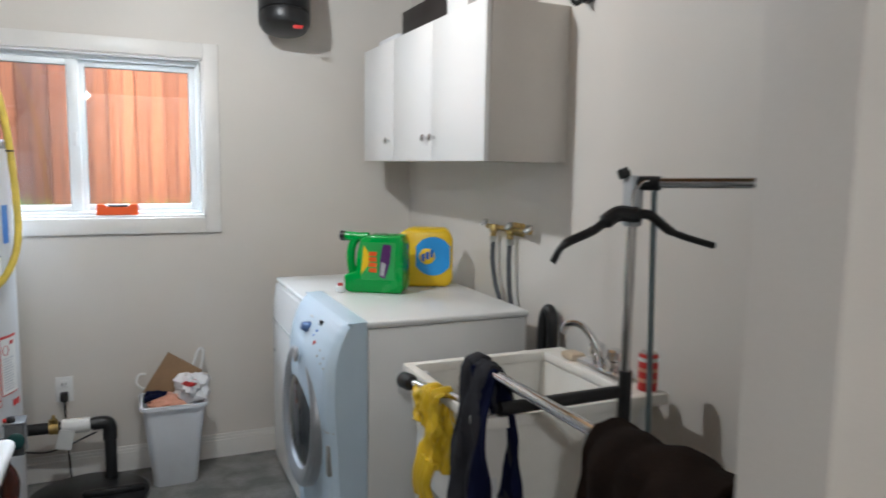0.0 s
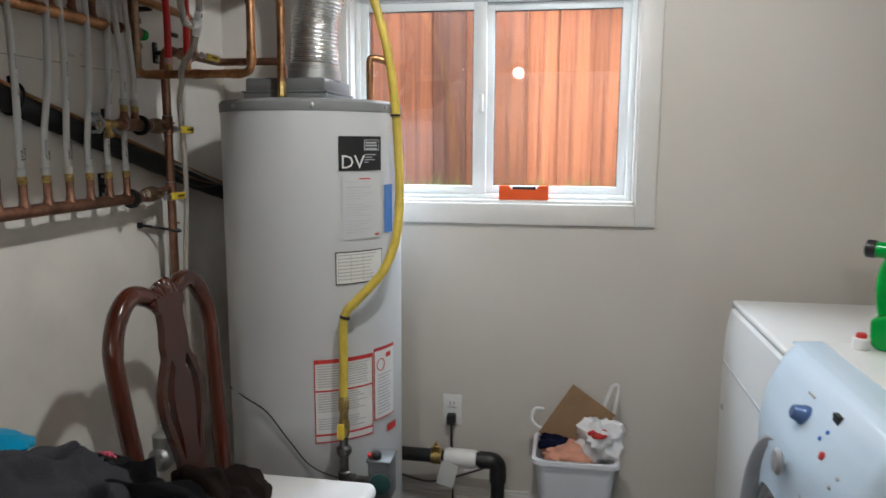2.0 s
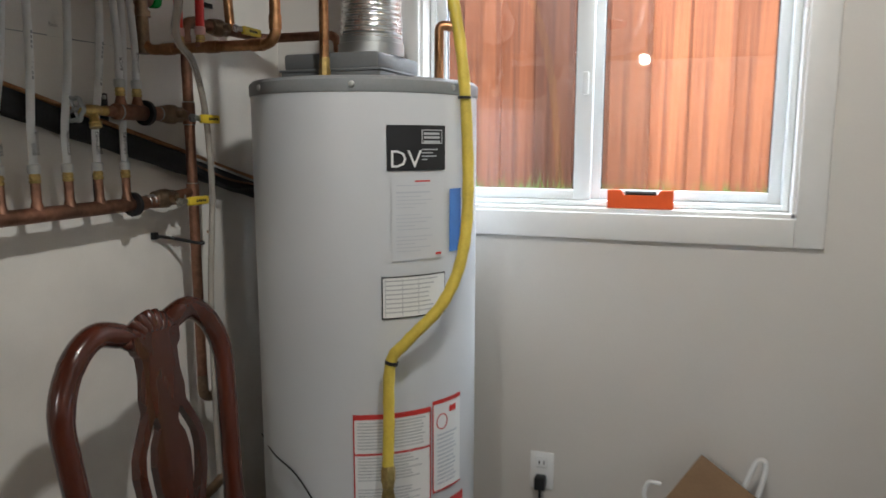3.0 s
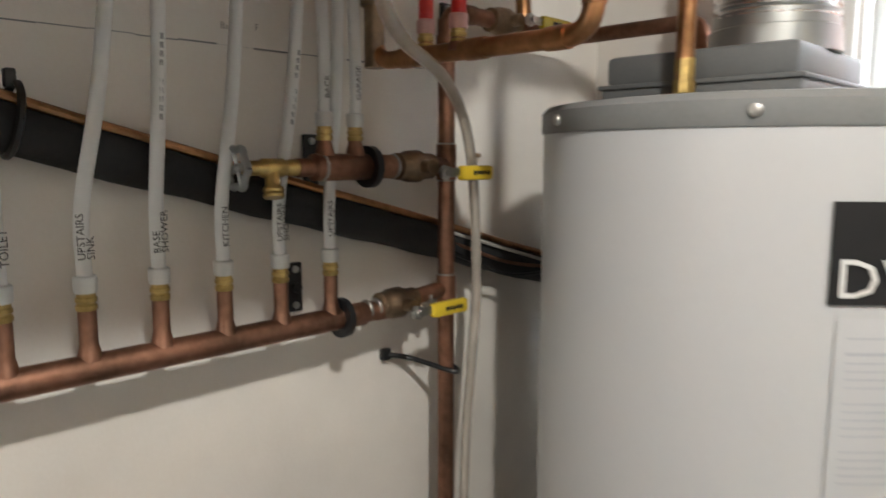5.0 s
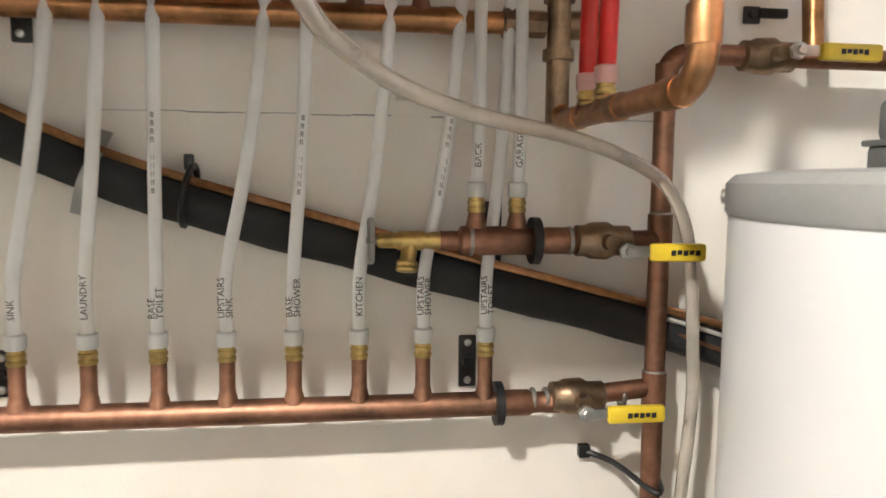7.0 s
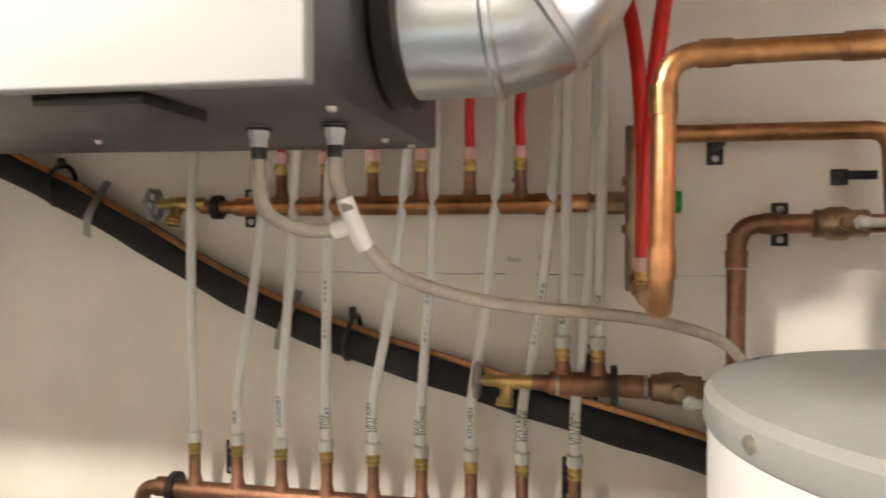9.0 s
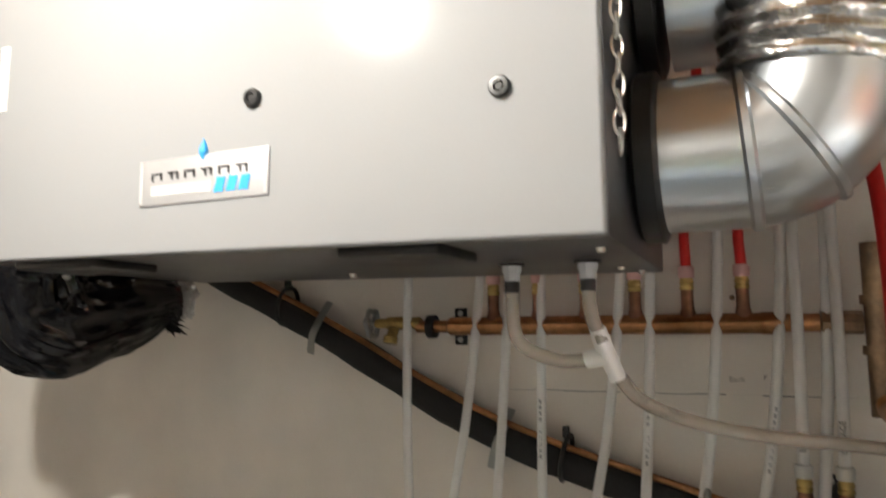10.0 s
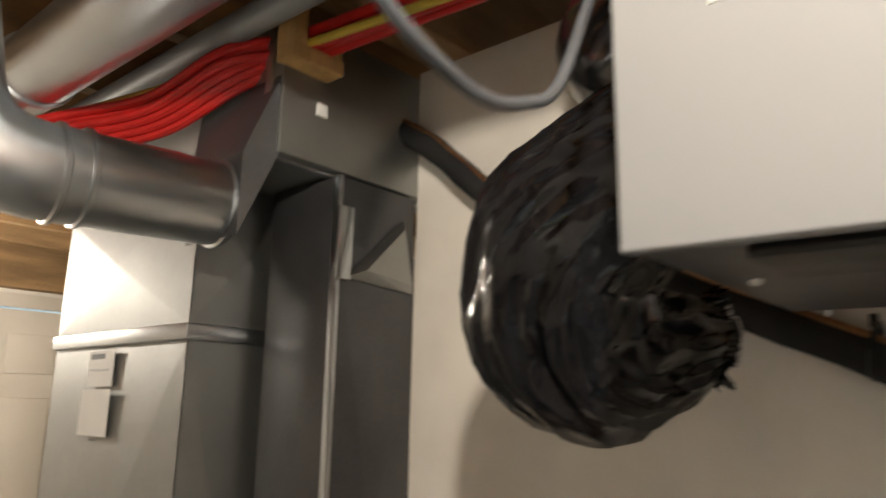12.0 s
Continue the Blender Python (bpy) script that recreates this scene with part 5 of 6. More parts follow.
part("wood", Solid().rbox(0.258, 0.376, 0.595, 0.645, 2.300, 2.330, 0.003).rbox(0.345, 0.376, 0.595, 0.645, 2.326, 2.42, 0.003).rbox(0.258, 0.275, 0.600, 0.640, 2.326, 2.42, 0.003), material("pine", (0.62, 0.38, 0.15), 0.7, vary=0.15, scale=5, fine=60, bump=0.1, stretch=(6, 6, 1)), block)
bundle = thing("red_tube_bundle", (0.29, 0.6, 2.32), "sagging bundle of red tubes along the joists", "tubing")
for k in range(8):
    dx, dz = 0.0135 * (k % 4 - 1.5), 0.021 * (k // 4) + 0.006 * (k % 3)
    drop = 0.010 * (k % 4) + 0.028 * (k // 4)
    part("tube", Solid().tube(curve([(0.20 + dx, 1.62, 2.38 + dz), (0.25 + dx, 1.2, 2.35 + dz), (0.312 + dx * 0.9, 0.64, 2.338 + dz), (0.392 + dx, 0.49, 2.285 + drop), (0.432 + dx, 0.30, 2.232 + drop), (0.51 + dx, 0.14, 2.212 + drop), (0.64 + dx, -0.1, 2.22 + dz), (0.80 + dx, -0.9, 2.38)], 8), 0.0105, 10), PEX_RED, bundle)
single("yellow_cable", Solid().tube(curve([(0.26, 1.55, 2.37), (0.29, 1.15, 2.328), (0.335, 0.66, 2.338), (0.378, 0.44, 2.338), (0.435, 0.20, 2.325), (0.53, -0.1, 2.31), (0.70, -1.2, 2.39)], 8), 0.0085, 10), GAS_YELLOW, "yellow electrical cable along the joists", "cable")

SHIFT = Vector((0, 0, 0))
# ---- laundry side ----
def machine_body(w, y0, y1, top, x0):
    """The white case, lid and feet that both machines have."""
    part("case", Solid().rbox(x0, 2.36, y0, y1, 0.012, top - 0.024, 0.008), ENAMEL, w)
    part("top", Solid().rbox(x0 - 0.004, 2.366, y0 - 0.003, y1 + 0.003, top - 0.022, top, 0.009, 3), ENAMEL, w)
    for x in (x0 + 0.06, 2.30):
        for y in (y0 + 0.06, y1 - 0.06):
            part("foot", Solid().lathe([(0.022, 0), (0.022, 0.012)], (x, y, 0)), BLACK, w)


WY0, WY1, WTOP = 1.645, 2.232, 0.913
wm = thing("washing_machine", (2.06, (WY0 + WY1) / 2, 0), "white front-loading washing machine with a pale blue bowed front", "washing machine")
machine_body(wm, WY0, WY1, WTOP, 1.79)
WPROF = [(0.05, 1.712), (0.06, 1.700), (0.20, 1.690), (0.40, 1.679), (0.58, 1.668), (0.66, 1.664), (0.745, 1.664), (0.80, 1.672), (0.845, 1.685), (0.880, 1.700), (0.900, 1.714), (0.909, 1.730), (0.912, 1.750), (0.913, 1.788)]


def washer_face(u, v):
    """The bowed front: v runs up it and over on to the lid, u across it."""
    f = v * (len(WPROF) - 1)
    i = min(int(f), len(WPROF) - 2)
    z, x = (WPROF[i][k] + (WPROF[i + 1][k] - WPROF[i][k]) * (f - i) for k in (0, 1))
    bow = 0.030 * (1 - (2 * u - 1) ** 2) * min(1.0, max(0.0, (0.90 - z) / 0.12))
    rim = 0.020 * max(0.0, abs(2 * u - 1) - 0.93) / 0.07
    return (x - bow + rim * (1 if z < 0.905 else 0), WY0 + 0.002 + (WY1 - WY0 - 0.004) * u, z)


part("front", Solid().sheet(washer_face, 40, 52, -0.006), WASHER_BLUE, wm, "pale blue bowed front panel", True, 60)
for y in (WY0 + 0.004, WY1 - 0.010):
    part("front_cheek", Solid().prism([(x + 0.020 if z < 0.905 else x, z) for z, x in WPROF] + [(1.7895, 0.890), (1.7895, 0.05)], y, y + 0.006), WASHER_BLUE, wm)
part("front_core", Solid().box(1.738, 1.791, WY0 + 0.012, WY1 - 0.012, 0.052, 0.884), WASHER_BLUE, wm)


def on_front(y, z, out=0.0):
    u = (y - WY0) / (WY1 - WY0)
    zs = [p[0] for p in WPROF]
    i = max(k for k in range(len(zs) - 1) if zs[k] <= z)
    return Vector(washer_face(u, (i + (z - zs[i]) / (zs[i + 1] - zs[i])) / (len(zs) - 1))) + Vector((-out, 0, 0))


wc = Vector((1.650, 1.965, 0.535))
wd = part("door", Solid().lathe([(0.250, -0.02), (0.250, 0.004), (0.246, 0.014), (0.232, 0.022), (0.212, 0.020), (0.190, 0.010), (0.182, -0.004)], wc, (-1, 0, 0.045), 64), material("grey_door_ring", (0.30, 0.31, 0.33), 0.35, 0.4, vary=0.04, scale=6, fine=160, bump=0.01), wm, "satin grey door ring")
part("glass", Solid().lathe([(0.186, -0.002), (0.165, 0.010), (0.10, 0.028), (0.02, 0.034)], wc, (-1, 0, 0.045), 48), DARK_GLASS, wd, "dark bowed door glass")
part("handle", Solid().lathe([(0.0, 0.0), (0.020, 0.003), (0.026, 0.010), (0.020, 0.016), (0.0, 0.018)], wc + Vector((-0.020, -0.045, 0.222)), (-1, 0, 0.05), 20), SILVER, wd, "bright thumb grip")
part("hinge_plate", Solid().rbox(-0.004, 0.012, -0.012, 0.012, -0.05, 0.05, 0.003, 2, Matrix.Translation(on_front(WY0 + 0.03, 0.47))), TANK_GREY, wd)
part("knob", Solid().lathe([(0.020, -0.004), (0.020, 0.006), (0.017, 0.009), (0.014, 0.022), (0.011, 0.025)], on_front(1.945, 0.842), (-1, 0, 0.35), 24), material("steel_blue_knob", (0.10, 0.17, 0.36), 0.3, 0.3, vary=0.05), wm, "steel blue selector knob")
part("display", Solid().rbox(-0.003, 0.006, -0.013, 0.013, -0.011, 0.011, 0.001, 1, Matrix.Translation(on_front(1.845, 0.872))), INK, wm, "dark display window")
part("start_button", Solid().lathe([(0.008, -0.003), (0.0075, 0.003), (0.005, 0.004)], on_front(1.815, 0.818), (-1, 0, 0.3), 16), RED, wm, "red start button")
for y, z in ((1.842, 0.850), (1.852, 0.835), (1.745, 0.810), (1.755, 0.790), (1.700, 0.795), (1.715, 0.775), (1.690, 0.765)):
    part("button", Solid().lathe([(0.0045, -0.002), (0.004, 0.002), (0.002, 0.003)], on_front(y, z), (-1, 0, 0.25), 12), BLUE if z > 0.83 else GREY_PRINT, wm)
part("print_block", Solid().rbox(-0.0012, 0.004, -0.018, 0.018, -0.003, 0.003, 0.0005, 1, Matrix.Translation(on_front(1.975, 0.872))), GREY_PRINT, wm)
part("lower_panel_joint", Solid().sheet(lambda u, v: on_front(WY0 + 0.004 + 0.09 * u, 0.562 + 0.004 * v, 0.0015), 4, 1), GREY_PRINT, wm)

DTOP = 0.886
dm = thing("dryer", (2.06, 2.52, 0), "plain white dryer beside the washing machine", "dryer")
machine_body(dm, 2.247, 2.785, DTOP, 1.72)
part("front", Solid().prism([(1.722, 0.05), (1.704, 0.055), (1.700, 0.30), (1.698, 0.64), (1.703, 0.79), (1.712, 0.856), (1.722, 0.862)], 2.252, 2.780), ENAMEL, dm, "", True, 50)
part("panel_joint", Solid().box(1.6965, 1.702, 2.254, 2.778, 0.698, 0.702), GREY_PRINT, dm)
part("latch_mark", Solid().rbox(1.694, 1.702, 2.735, 2.75, 0.555, 0.57, 0.002), GREY_PRINT, dm)

# jugs


def face(centre, u):
    """A frame with local x along u, local z up and local y into the back."""
    u = Vector((u[0], u[1], 0)).normalized()
    z = Vector((0, 0, 1))
    y = z.cross(u)
    return Matrix.Translation(centre) @ Matrix((u, y, z)).transposed().to_4x4()


def rounded(outline, depth, m, bev=0.02, name=""):
    bm = bmesh.new()
    vs = [bm.verts.new((a, -depth / 2, b)) for a, b in outline]
    f = bm.faces.new(vs)
    r = bmesh.ops.extrude_face_region(bm, geom=[f])
    for v in r["geom"]:
        if isinstance(v, bmesh.types.BMVert):
            v.co.y += depth
    bmesh.ops.recalc_face_normals(bm, faces=bm.faces)
    bmesh.ops.bevel(bm, geom=list(bm.edges), offset=bev, segments=3, profile=0.5, affect="EDGES", clamp_overlap=True)
    bm.transform(m)
    bm.verts.index_update()
    s = Solid().add([v.co for v in bm.verts], [[v.index for v in q.verts] for q in bm.faces])
    bm.free()
    return s


m = face((1.985, 2.165, WTOP), (0.83, -0.55)) @ Matrix.Scale(0.95, 4)
jug = thing("detergent_jug", (1.985, 2.165, WTOP), "green plastic detergent jug on the washing machine", "detergent jug")
part("body", rounded([(-0.115, 0.012), (-0.10, 0.0), (0.115, 0.0), (0.128, 0.02), (0.128, 0.20), (0.115, 0.232), (-0.02, 0.232), (-0.05, 0.215), (-0.065, 0.16), (-0.07, 0.085), (-0.118, 0.07)], 0.12, m, 0.026), GREEN, jug)
part("grip", Solid().tube([m @ p for p in curve([(-0.03, 0, 0.222), (-0.075, 0, 0.218), (-0.10, 0, 0.185), (-0.106, 0, 0.13), (-0.098, 0, 0.075), (-0.085, 0, 0.05)], 8)], 0.0165, 14), GREEN, jug)
part("spout", Solid().tube([m @ Vector(p) for p in ((-0.04, 0, 0.218), (-0.13, 0, 0.222))], 0.0175, 18), GREEN, jug)
part("cap", Solid().lathe([(0.019, 0), (0.020, 0.004), (0.020, 0.018), (0.017, 0.021)], m @ Vector((-0.128, 0, 0.222)), m.to_3x3() @ Vector((-1, 0, 0.04)), 18), BLACK, jug, "black screw cap")
lab = part("label", Solid().rbox(-0.045, 0.095, -0.0625, -0.0600, 0.055, 0.205, 0.001, 1, m), material("green_label", (0.05, 0.40, 0.09), 0.35, vary=0.1), jug, "printed label")
part("yellow_swoosh", Solid().sheet(lambda u, v: m @ Vector((-0.045 + 0.03 * math.sin(math.pi * u) * v + 0.012 * u, -0.0632, 0.075 + 0.12 * u)), 10, 2), JUG_YELLOW, lab)
for k in range(4):
    part("orange_bar", Solid().rbox(-0.012, 0.02, -0.0640, -0.0626, 0.085 + 0.022 * k, 0.102 + 0.022 * k, 0.0005, 1, m), ORANGE, lab)
part("purple_shape", Solid().add([m @ Vector(p) for p in ((0.03, -0.0636, 0.07), (0.055, -0.0636, 0.06), (0.075, -0.0636, 0.13), (0.08, -0.0636, 0.195), (0.045, -0.0636, 0.20), (0.035, -0.0636, 0.15))], [(0, 1, 2, 3, 4, 5)]), PURPLE, lab)
part("pale_shape", Solid().add([m @ Vector(p) for p in ((0.035, -0.0644, 0.075), (0.05, -0.0644, 0.07), (0.058, -0.0644, 0.12), (0.04, -0.0644, 0.13))], [(0, 1, 2, 3)]), GREY_PRINT, lab)
m = face((2.218, 2.242, WTOP), (0.92, -0.39))
jug = thing("detergent_jug", (2.218, 2.242, WTOP), "yellow plastic detergent jug with a blue label", "detergent jug")
part("body", rounded([(-0.10, 0.0), (0.10, 0.0), (0.115, 0.03), (0.115, 0.20), (0.09, 0.235), (-0.06, 0.235), (-0.115, 0.20)], 0.12, m, 0.028), JUG_YELLOW, jug)
lab = part("label", Solid().sheet(lambda u, v: m @ Vector((0.035 + 0.068 * (2 * u - 1), -0.0615, 0.125 + 0.078 * (2 * v - 1) * math.sqrt(max(0.15, 1 - 0.75 * (2 * u - 1) ** 2)))), 12, 4), SKY_BLUE, jug, "blue printed label")
part("blue_disc", Solid().lathe([(0.032, 0), (0.030, 0.001)], m @ Vector((0.012, -0.0625, 0.125)), m.to_3x3() @ Vector((0, -1, 0)), 24), JUG_YELLOW, lab)
for k in range(3):
    part("name_bar", Solid().rbox(-0.010 + 0.017 * k, 0.003 + 0.017 * k, -0.0646, -0.0636, 0.105 + 0.008 * k, 0.135 + 0.008 * k, 0.0004, 1, m), BLUE, lab)
cup = thing("measuring_cup", (1.848, 2.180, WTOP), "small white detergent cup with a red lid", "cup")
part("cup", Solid().lathe([(0.014, 0), (0.016, 0.003), (0.018, 0.024), (0.016, 0.026)], (1.848, 2.180, WTOP)), WHITE, cup)
part("lid", Solid().lathe([(0.011, 0.026), (0.011, 0.033), (0.008, 0.036)], (1.848, 2.180, WTOP)), RED, cup, "red lid")

SHIFT = Vector((0, 0, 0))
# wall cabinet
cab = thing("wall_cabinet", (2.28, 2.17, 1.416), "white laminate wall cabinet with three doors", "cabinet")
CX, CY0, CY1, CZ0, CZ1 = 2.132, 1.552, 2.795, 1.416, 1.912
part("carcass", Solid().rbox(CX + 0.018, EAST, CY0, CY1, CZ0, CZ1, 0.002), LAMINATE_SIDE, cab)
yy = [CY0, 1.982, 2.395, CY1]
for k in range(3):
    d = part("door", Solid().rbox(CX, CX + 0.017, yy[k] + 0.0015, yy[k + 1] - 0.0015, CZ0, CZ1, 0.002), LAMINATE, cab)
    ky = (1.948, 2.018, 2.432)[k]
    part("knob", Solid().lathe([(0.006, 0), (0.006, 0.012), (0.013, 0.016), (0.013, 0.022), (0.009, 0.025)], (CX, ky, 1.500), (-1, 0, 0), 18), CHROME, d, "chrome knob")
single("black_case", Solid().rbox(2.17, 2.39, 1.95, 2.40, CZ1, CZ1 + 0.11, 0.006), DARK_BOX, "dark case lying on the wall cabinet", "case")
single("white_box", Solid().rbox(2.16, 2.37, 1.75, 1.92, CZ1, CZ1 + 0.12, 0.004), PAPER, "white carton on the wall cabinet", "box")
single("clear_wrap", Solid().rbox(2.16, 2.39, 2.44, 2.68, CZ1, CZ1 + 0.035, 0.012), PLASTIC_FILM, "folded plastic wrap on the wall cabinet", "plastic wrap")

SHIFT = Vector((0, 0, 0))
# washer supply valves
vb = thing("supply_valves", (2.41, 1.88, 1.16), "brass washer valves with grey braided hoses", "valve")
part("bar", Solid().tube([(2.405, 1.72, 1.172), (2.405, 2.045, 1.168)], 0.010, 12), BRASS, vb)
part("wall_plate", Solid().rbox(2.424, EAST, 1.80, 1.90, 1.145, 1.195, 0.004), BRASS, vb)
for y, y1 in ((1.985, 1.90), (1.855, 1.815)):
    v = part("valve", Solid().lathe([(0.014, 0.012), (0.018, 0.004), (0.018, -0.012), (0.012, -0.018), (0.012, -0.034)], (2.402, y, 1.168), (0.1, 0, 1), 14), BRASS, vb)
    part("hose_nut", Solid().lathe([(0.013, 0), (0.014, 0.003), (0.014, 0.02), (0.011, 0.023)], (2.400, y, 1.112), seg=6), STEEL, v)
    part("hose", Solid().tube(curve([(2.399, y, 1.118), (2.396, y - 0.004, 1.04), (2.392, (y + y1) / 2, 0.95), (2.392, y1, 0.87), (2.392, y1 - 0.02, 0.60)]), 0.0095, 10), GREY_HOSE, v)
for y in (1.712, 1.85, 2.05):
    part("handle", Solid().lathe([(0.006, 0), (0.017, 0.006), (0.019, 0.014), (0.008, 0.02)], (2.398, y, 1.176), (-0.7, 0, 0.7), 8), STEEL, vb)
single("drain_hose", Solid().tube(curve([(2.395, 1.60, 0.0), (2.395, 1.60, 0.60), (2.395, 1.598, 0.86), (2.395, 1.575, 0.925), (2.395, 1.545, 0.90), (2.395, 1.535, 0.78), (2.395, 1.53, 0.6)]), 0.019, 14), BLACK_PIPE, "black drain hose behind the washing machine", "hose")

SHIFT = Vector((0, 0, 0))
# laundry tub
tub = thing("laundry_tub", (2.06, 1.06, 0), "white plastic laundry tub on metal legs", "sink")
X0, X1, Y0, Y1, ZT = 1.808, 2.335, 0.905, 1.390, 0.850
s = Solid()
s.rbox(X0, X1, Y0, Y0 + 0.03, ZT - 0.03, ZT, 0.006).rbox(X0, X1, Y1 - 0.03, Y1, ZT - 0.03, ZT, 0.006).rbox(X0, X0 + 0.03, Y0 + 0.026, Y1 - 0.026, ZT - 0.029, ZT - 0.001, 0.006).rbox(X1 - 0.085, X1, Y0 + 0.026, Y1 - 0.026, ZT - 0.029, ZT - 0.001, 0.006)
part("rim", s, TUB, tub)
o = [(X0 + 0.015, Y0 + 0.015), (X1 - 0.078, Y0 + 0.015), (X1 - 0.078, Y1 - 0.015), (X0 + 0.015, Y1 - 0.015)]
b = [(X0 + 0.06, Y0 + 0.05), (X1 - 0.13, Y0 + 0.05), (X1 - 0.13, Y1 - 0.05), (X0 + 0.06, Y1 - 0.05)]
v = [(x, y, ZT - 0.01) for x, y in o] + [(x, y, ZT - 0.34) for x, y in b]
part("basin", Solid().add(v, [(0, 1, 5, 4), (1, 2, 6, 5), (2, 3, 7, 6), (3, 0, 4, 7), (4, 5, 6, 7)]), TUB, tub)
v2 = [(x - 0.004 if x < 2 else x + 0.004, y - 0.004 if y < 1 else y + 0.004, z) for x, y, z in v]
part("basin_outside", Solid().add(v2, [(0, 1, 5, 4), (1, 2, 6, 5), (2, 3, 7, 6), (3, 0, 4, 7), (4, 5, 6, 7)]), TUB, tub)
for x in (X0 + 0.05, X1 - 0.06):
    for y in (Y0 + 0.04, Y1 - 0.04):
        part("leg", Solid().rbox(x - 0.014, x + 0.014, y - 0.014, y + 0.014, 0, ZT - 0.02, 0.003), ENAMEL, tub)
SHIFT = Vector((-0.025, 0.085, 0))
tap = thing("tub_faucet", (2.33, 1.03, ZT), "chrome two-handle faucet on the laundry tub", "faucet")
part("deck", Solid().rbox(2.285, 2.345, 0.93, 1.12, ZT, ZT + 0.022, 0.008), CHROME, tap)
part("spout", Solid().tube(curve([(2.315, 1.025, ZT + 0.015), (2.30, 1.05, ZT + 0.075), (2.278, 1.085, ZT + 0.118), (2.252, 1.115, ZT + 0.120), (2.242, 1.126, ZT + 0.095)], 8), 0.0105, 14), CHROME, tap)
for y in (0.985, 1.062):
    part("handle", Solid().lathe([(0.012, 0), (0.012, 0.02), (0.021, 0.028), (0.022, 0.05), (0.016, 0.056)], (2.315, y, ZT + 0.018), seg=8), CHROME, tap)
single("soap", Solid().rbox(2.285, 2.335, 1.14, 1.20, ZT, ZT + 0.022, 0.009), material("pale_soap", (0.62, 0.50, 0.36), 0.5, vary=0.1), "pale bar of soap on the tub ledge", "soap")
SHIFT = Vector((-0.045, -0.012, 0))
can = thing("cleanser_can", (2.345, 0.96, ZT), "red and white cleanser can on the tub ledge", "can")
part("body", Solid().lathe([(0.023, 0), (0.024, 0.004), (0.024, 0.090), (0.022, 0.094)], (2.345, 0.96, ZT)), RED, can)
part("lid", Solid().lathe([(0.022, 0.093), (0.020, 0.098)], (2.345, 0.96, ZT)), STEEL, can)
for z in (0.022, 0.048, 0.074):
    part("print_band", Solid().lathe([(0.0244, z), (0.0244, z + 0.010)], (2.345, 0.96, ZT)), PAPER if z == 0.074 else PINK, can)

SHIFT = Vector((0, 0, 0))
# garment rack
rack = thing("garment_rack", (2.05, 0.86, 0), "chrome garment rack with black fittings beside the tub", "clothes rack")
PXR, PYR = 2.165, 0.868
part("post", Solid().tube([(PXR, PYR, 0.86), (PXR, PYR, 1.385)], 0.0115, 16), CHROME, rack)
part("lower_post", Solid().tube([(PXR + 0.004, PYR, 0.0), (PXR + 0.002, PYR, 0.935)], [0.0155, 0.0155], 16), BLACK, rack, "black lower post")
part("clamp", Solid().rbox(PXR - 0.018, PXR + 0.018, PYR - 0.018, PYR + 0.018, 1.27, 1.385, 0.008), GREY_PRINT, rack, "grey plastic clamp")
part("knob", Solid().lathe([(0.012, 0), (0.015, 0.008), (0.012, 0.022)], (PXR - 0.015, PYR + 0.01, 1.380), (-0.4, 0.2, 1)), BLACK, rack)
part("top_bar", Solid().tube([(PXR, PYR, 1.368), (2.30, 0.684, 1.374), (2.385, 0.55, 1.378)], 0.0125, 16), CHROME, rack)
part("bar_socket", Solid().tube([(PXR + 0.005, PYR - 0.007, 1.368), (PXR + 0.035, PYR - 0.048, 1.369)], 0.0165, 14), BLACK, rack)
part("side_bar", Solid().tube([(1.786, 1.290, 0.828), (1.806, 1.18, 0.838), (1.842, 0.92, 0.862)], 0.0115, 14), CHROME, rack, "white front bar")
part("end_cap", Solid().lathe([(0.018, -0.03), (0.022, -0.018), (0.022, 0.02), (0.016, 0.030)], (1.786, 1.290, 0.828), (-0.1, 1, -0.1)), BLACK, rack)
part("upper_bar", Solid().tube([(1.846, 1.02, 0.945), (1.846, 0.55, 0.95), (1.846, 0.12, 0.953)], 0.0125, 16), CHROME, rack)
part("cross_bar", Solid().tube([(1.846, 0.882, 0.878), (PXR, 0.878, 0.882)], 0.0150, 14), BLACK, rack, "black cross bar")
part("side_leg", Solid().tube([(1.846, 0.955, 0.946), (1.846, 0.955, 0.0)], 0.0115, 12), CHROME, rack)
part("side_leg", Solid().tube([(1.846, 0.16, 0.953), (1.846, 0.16, 0.0)], 0.0115, 12), CHROME, rack)
part("foot_bar", Solid().tube([(1.846, 0.955, 0.018), (PXR, 0.872, 0.018)], 0.0145, 12), BLACK, rack)
hg = thing("coat_hanger", (2.14, 0.87, 1.10), "empty black plastic coat hanger on the rack", "coat hanger")
L0, R0, C0 = Vector((1.973, 0.890, 1.193)), Vector((2.345, 0.800, 1.228)), Vector((2.150, 0.846, 1.298))
part("arm", Solid().tube(curve([L0, L0 + Vector((0.02, -0.012, 0.04)), (L0 + C0) / 2 + Vector((0, 0, 0.018)), C0 - Vector((0.03, -0.02, 0.0)), C0, C0 + Vector((0.03, -0.02, 0.0)), (R0 + C0) / 2 + Vector((0, 0, -0.005)), R0], 8), [0.008] * 8 + [0.0105] * 12 + [0.018] * 16 + [0.011] * 12 + [0.008] * 9, 10), BLACK, hg)
part("hook", Solid().tube(curve([C0 + Vector((0, 0, 0.01)), C0 + Vector((0, 0, 0.05)), C0 + Vector((0.018, -0.01, 0.075)), C0 + Vector((0.035, -0.02, 0.07))]), 0.0035, 8), CHROME, hg)
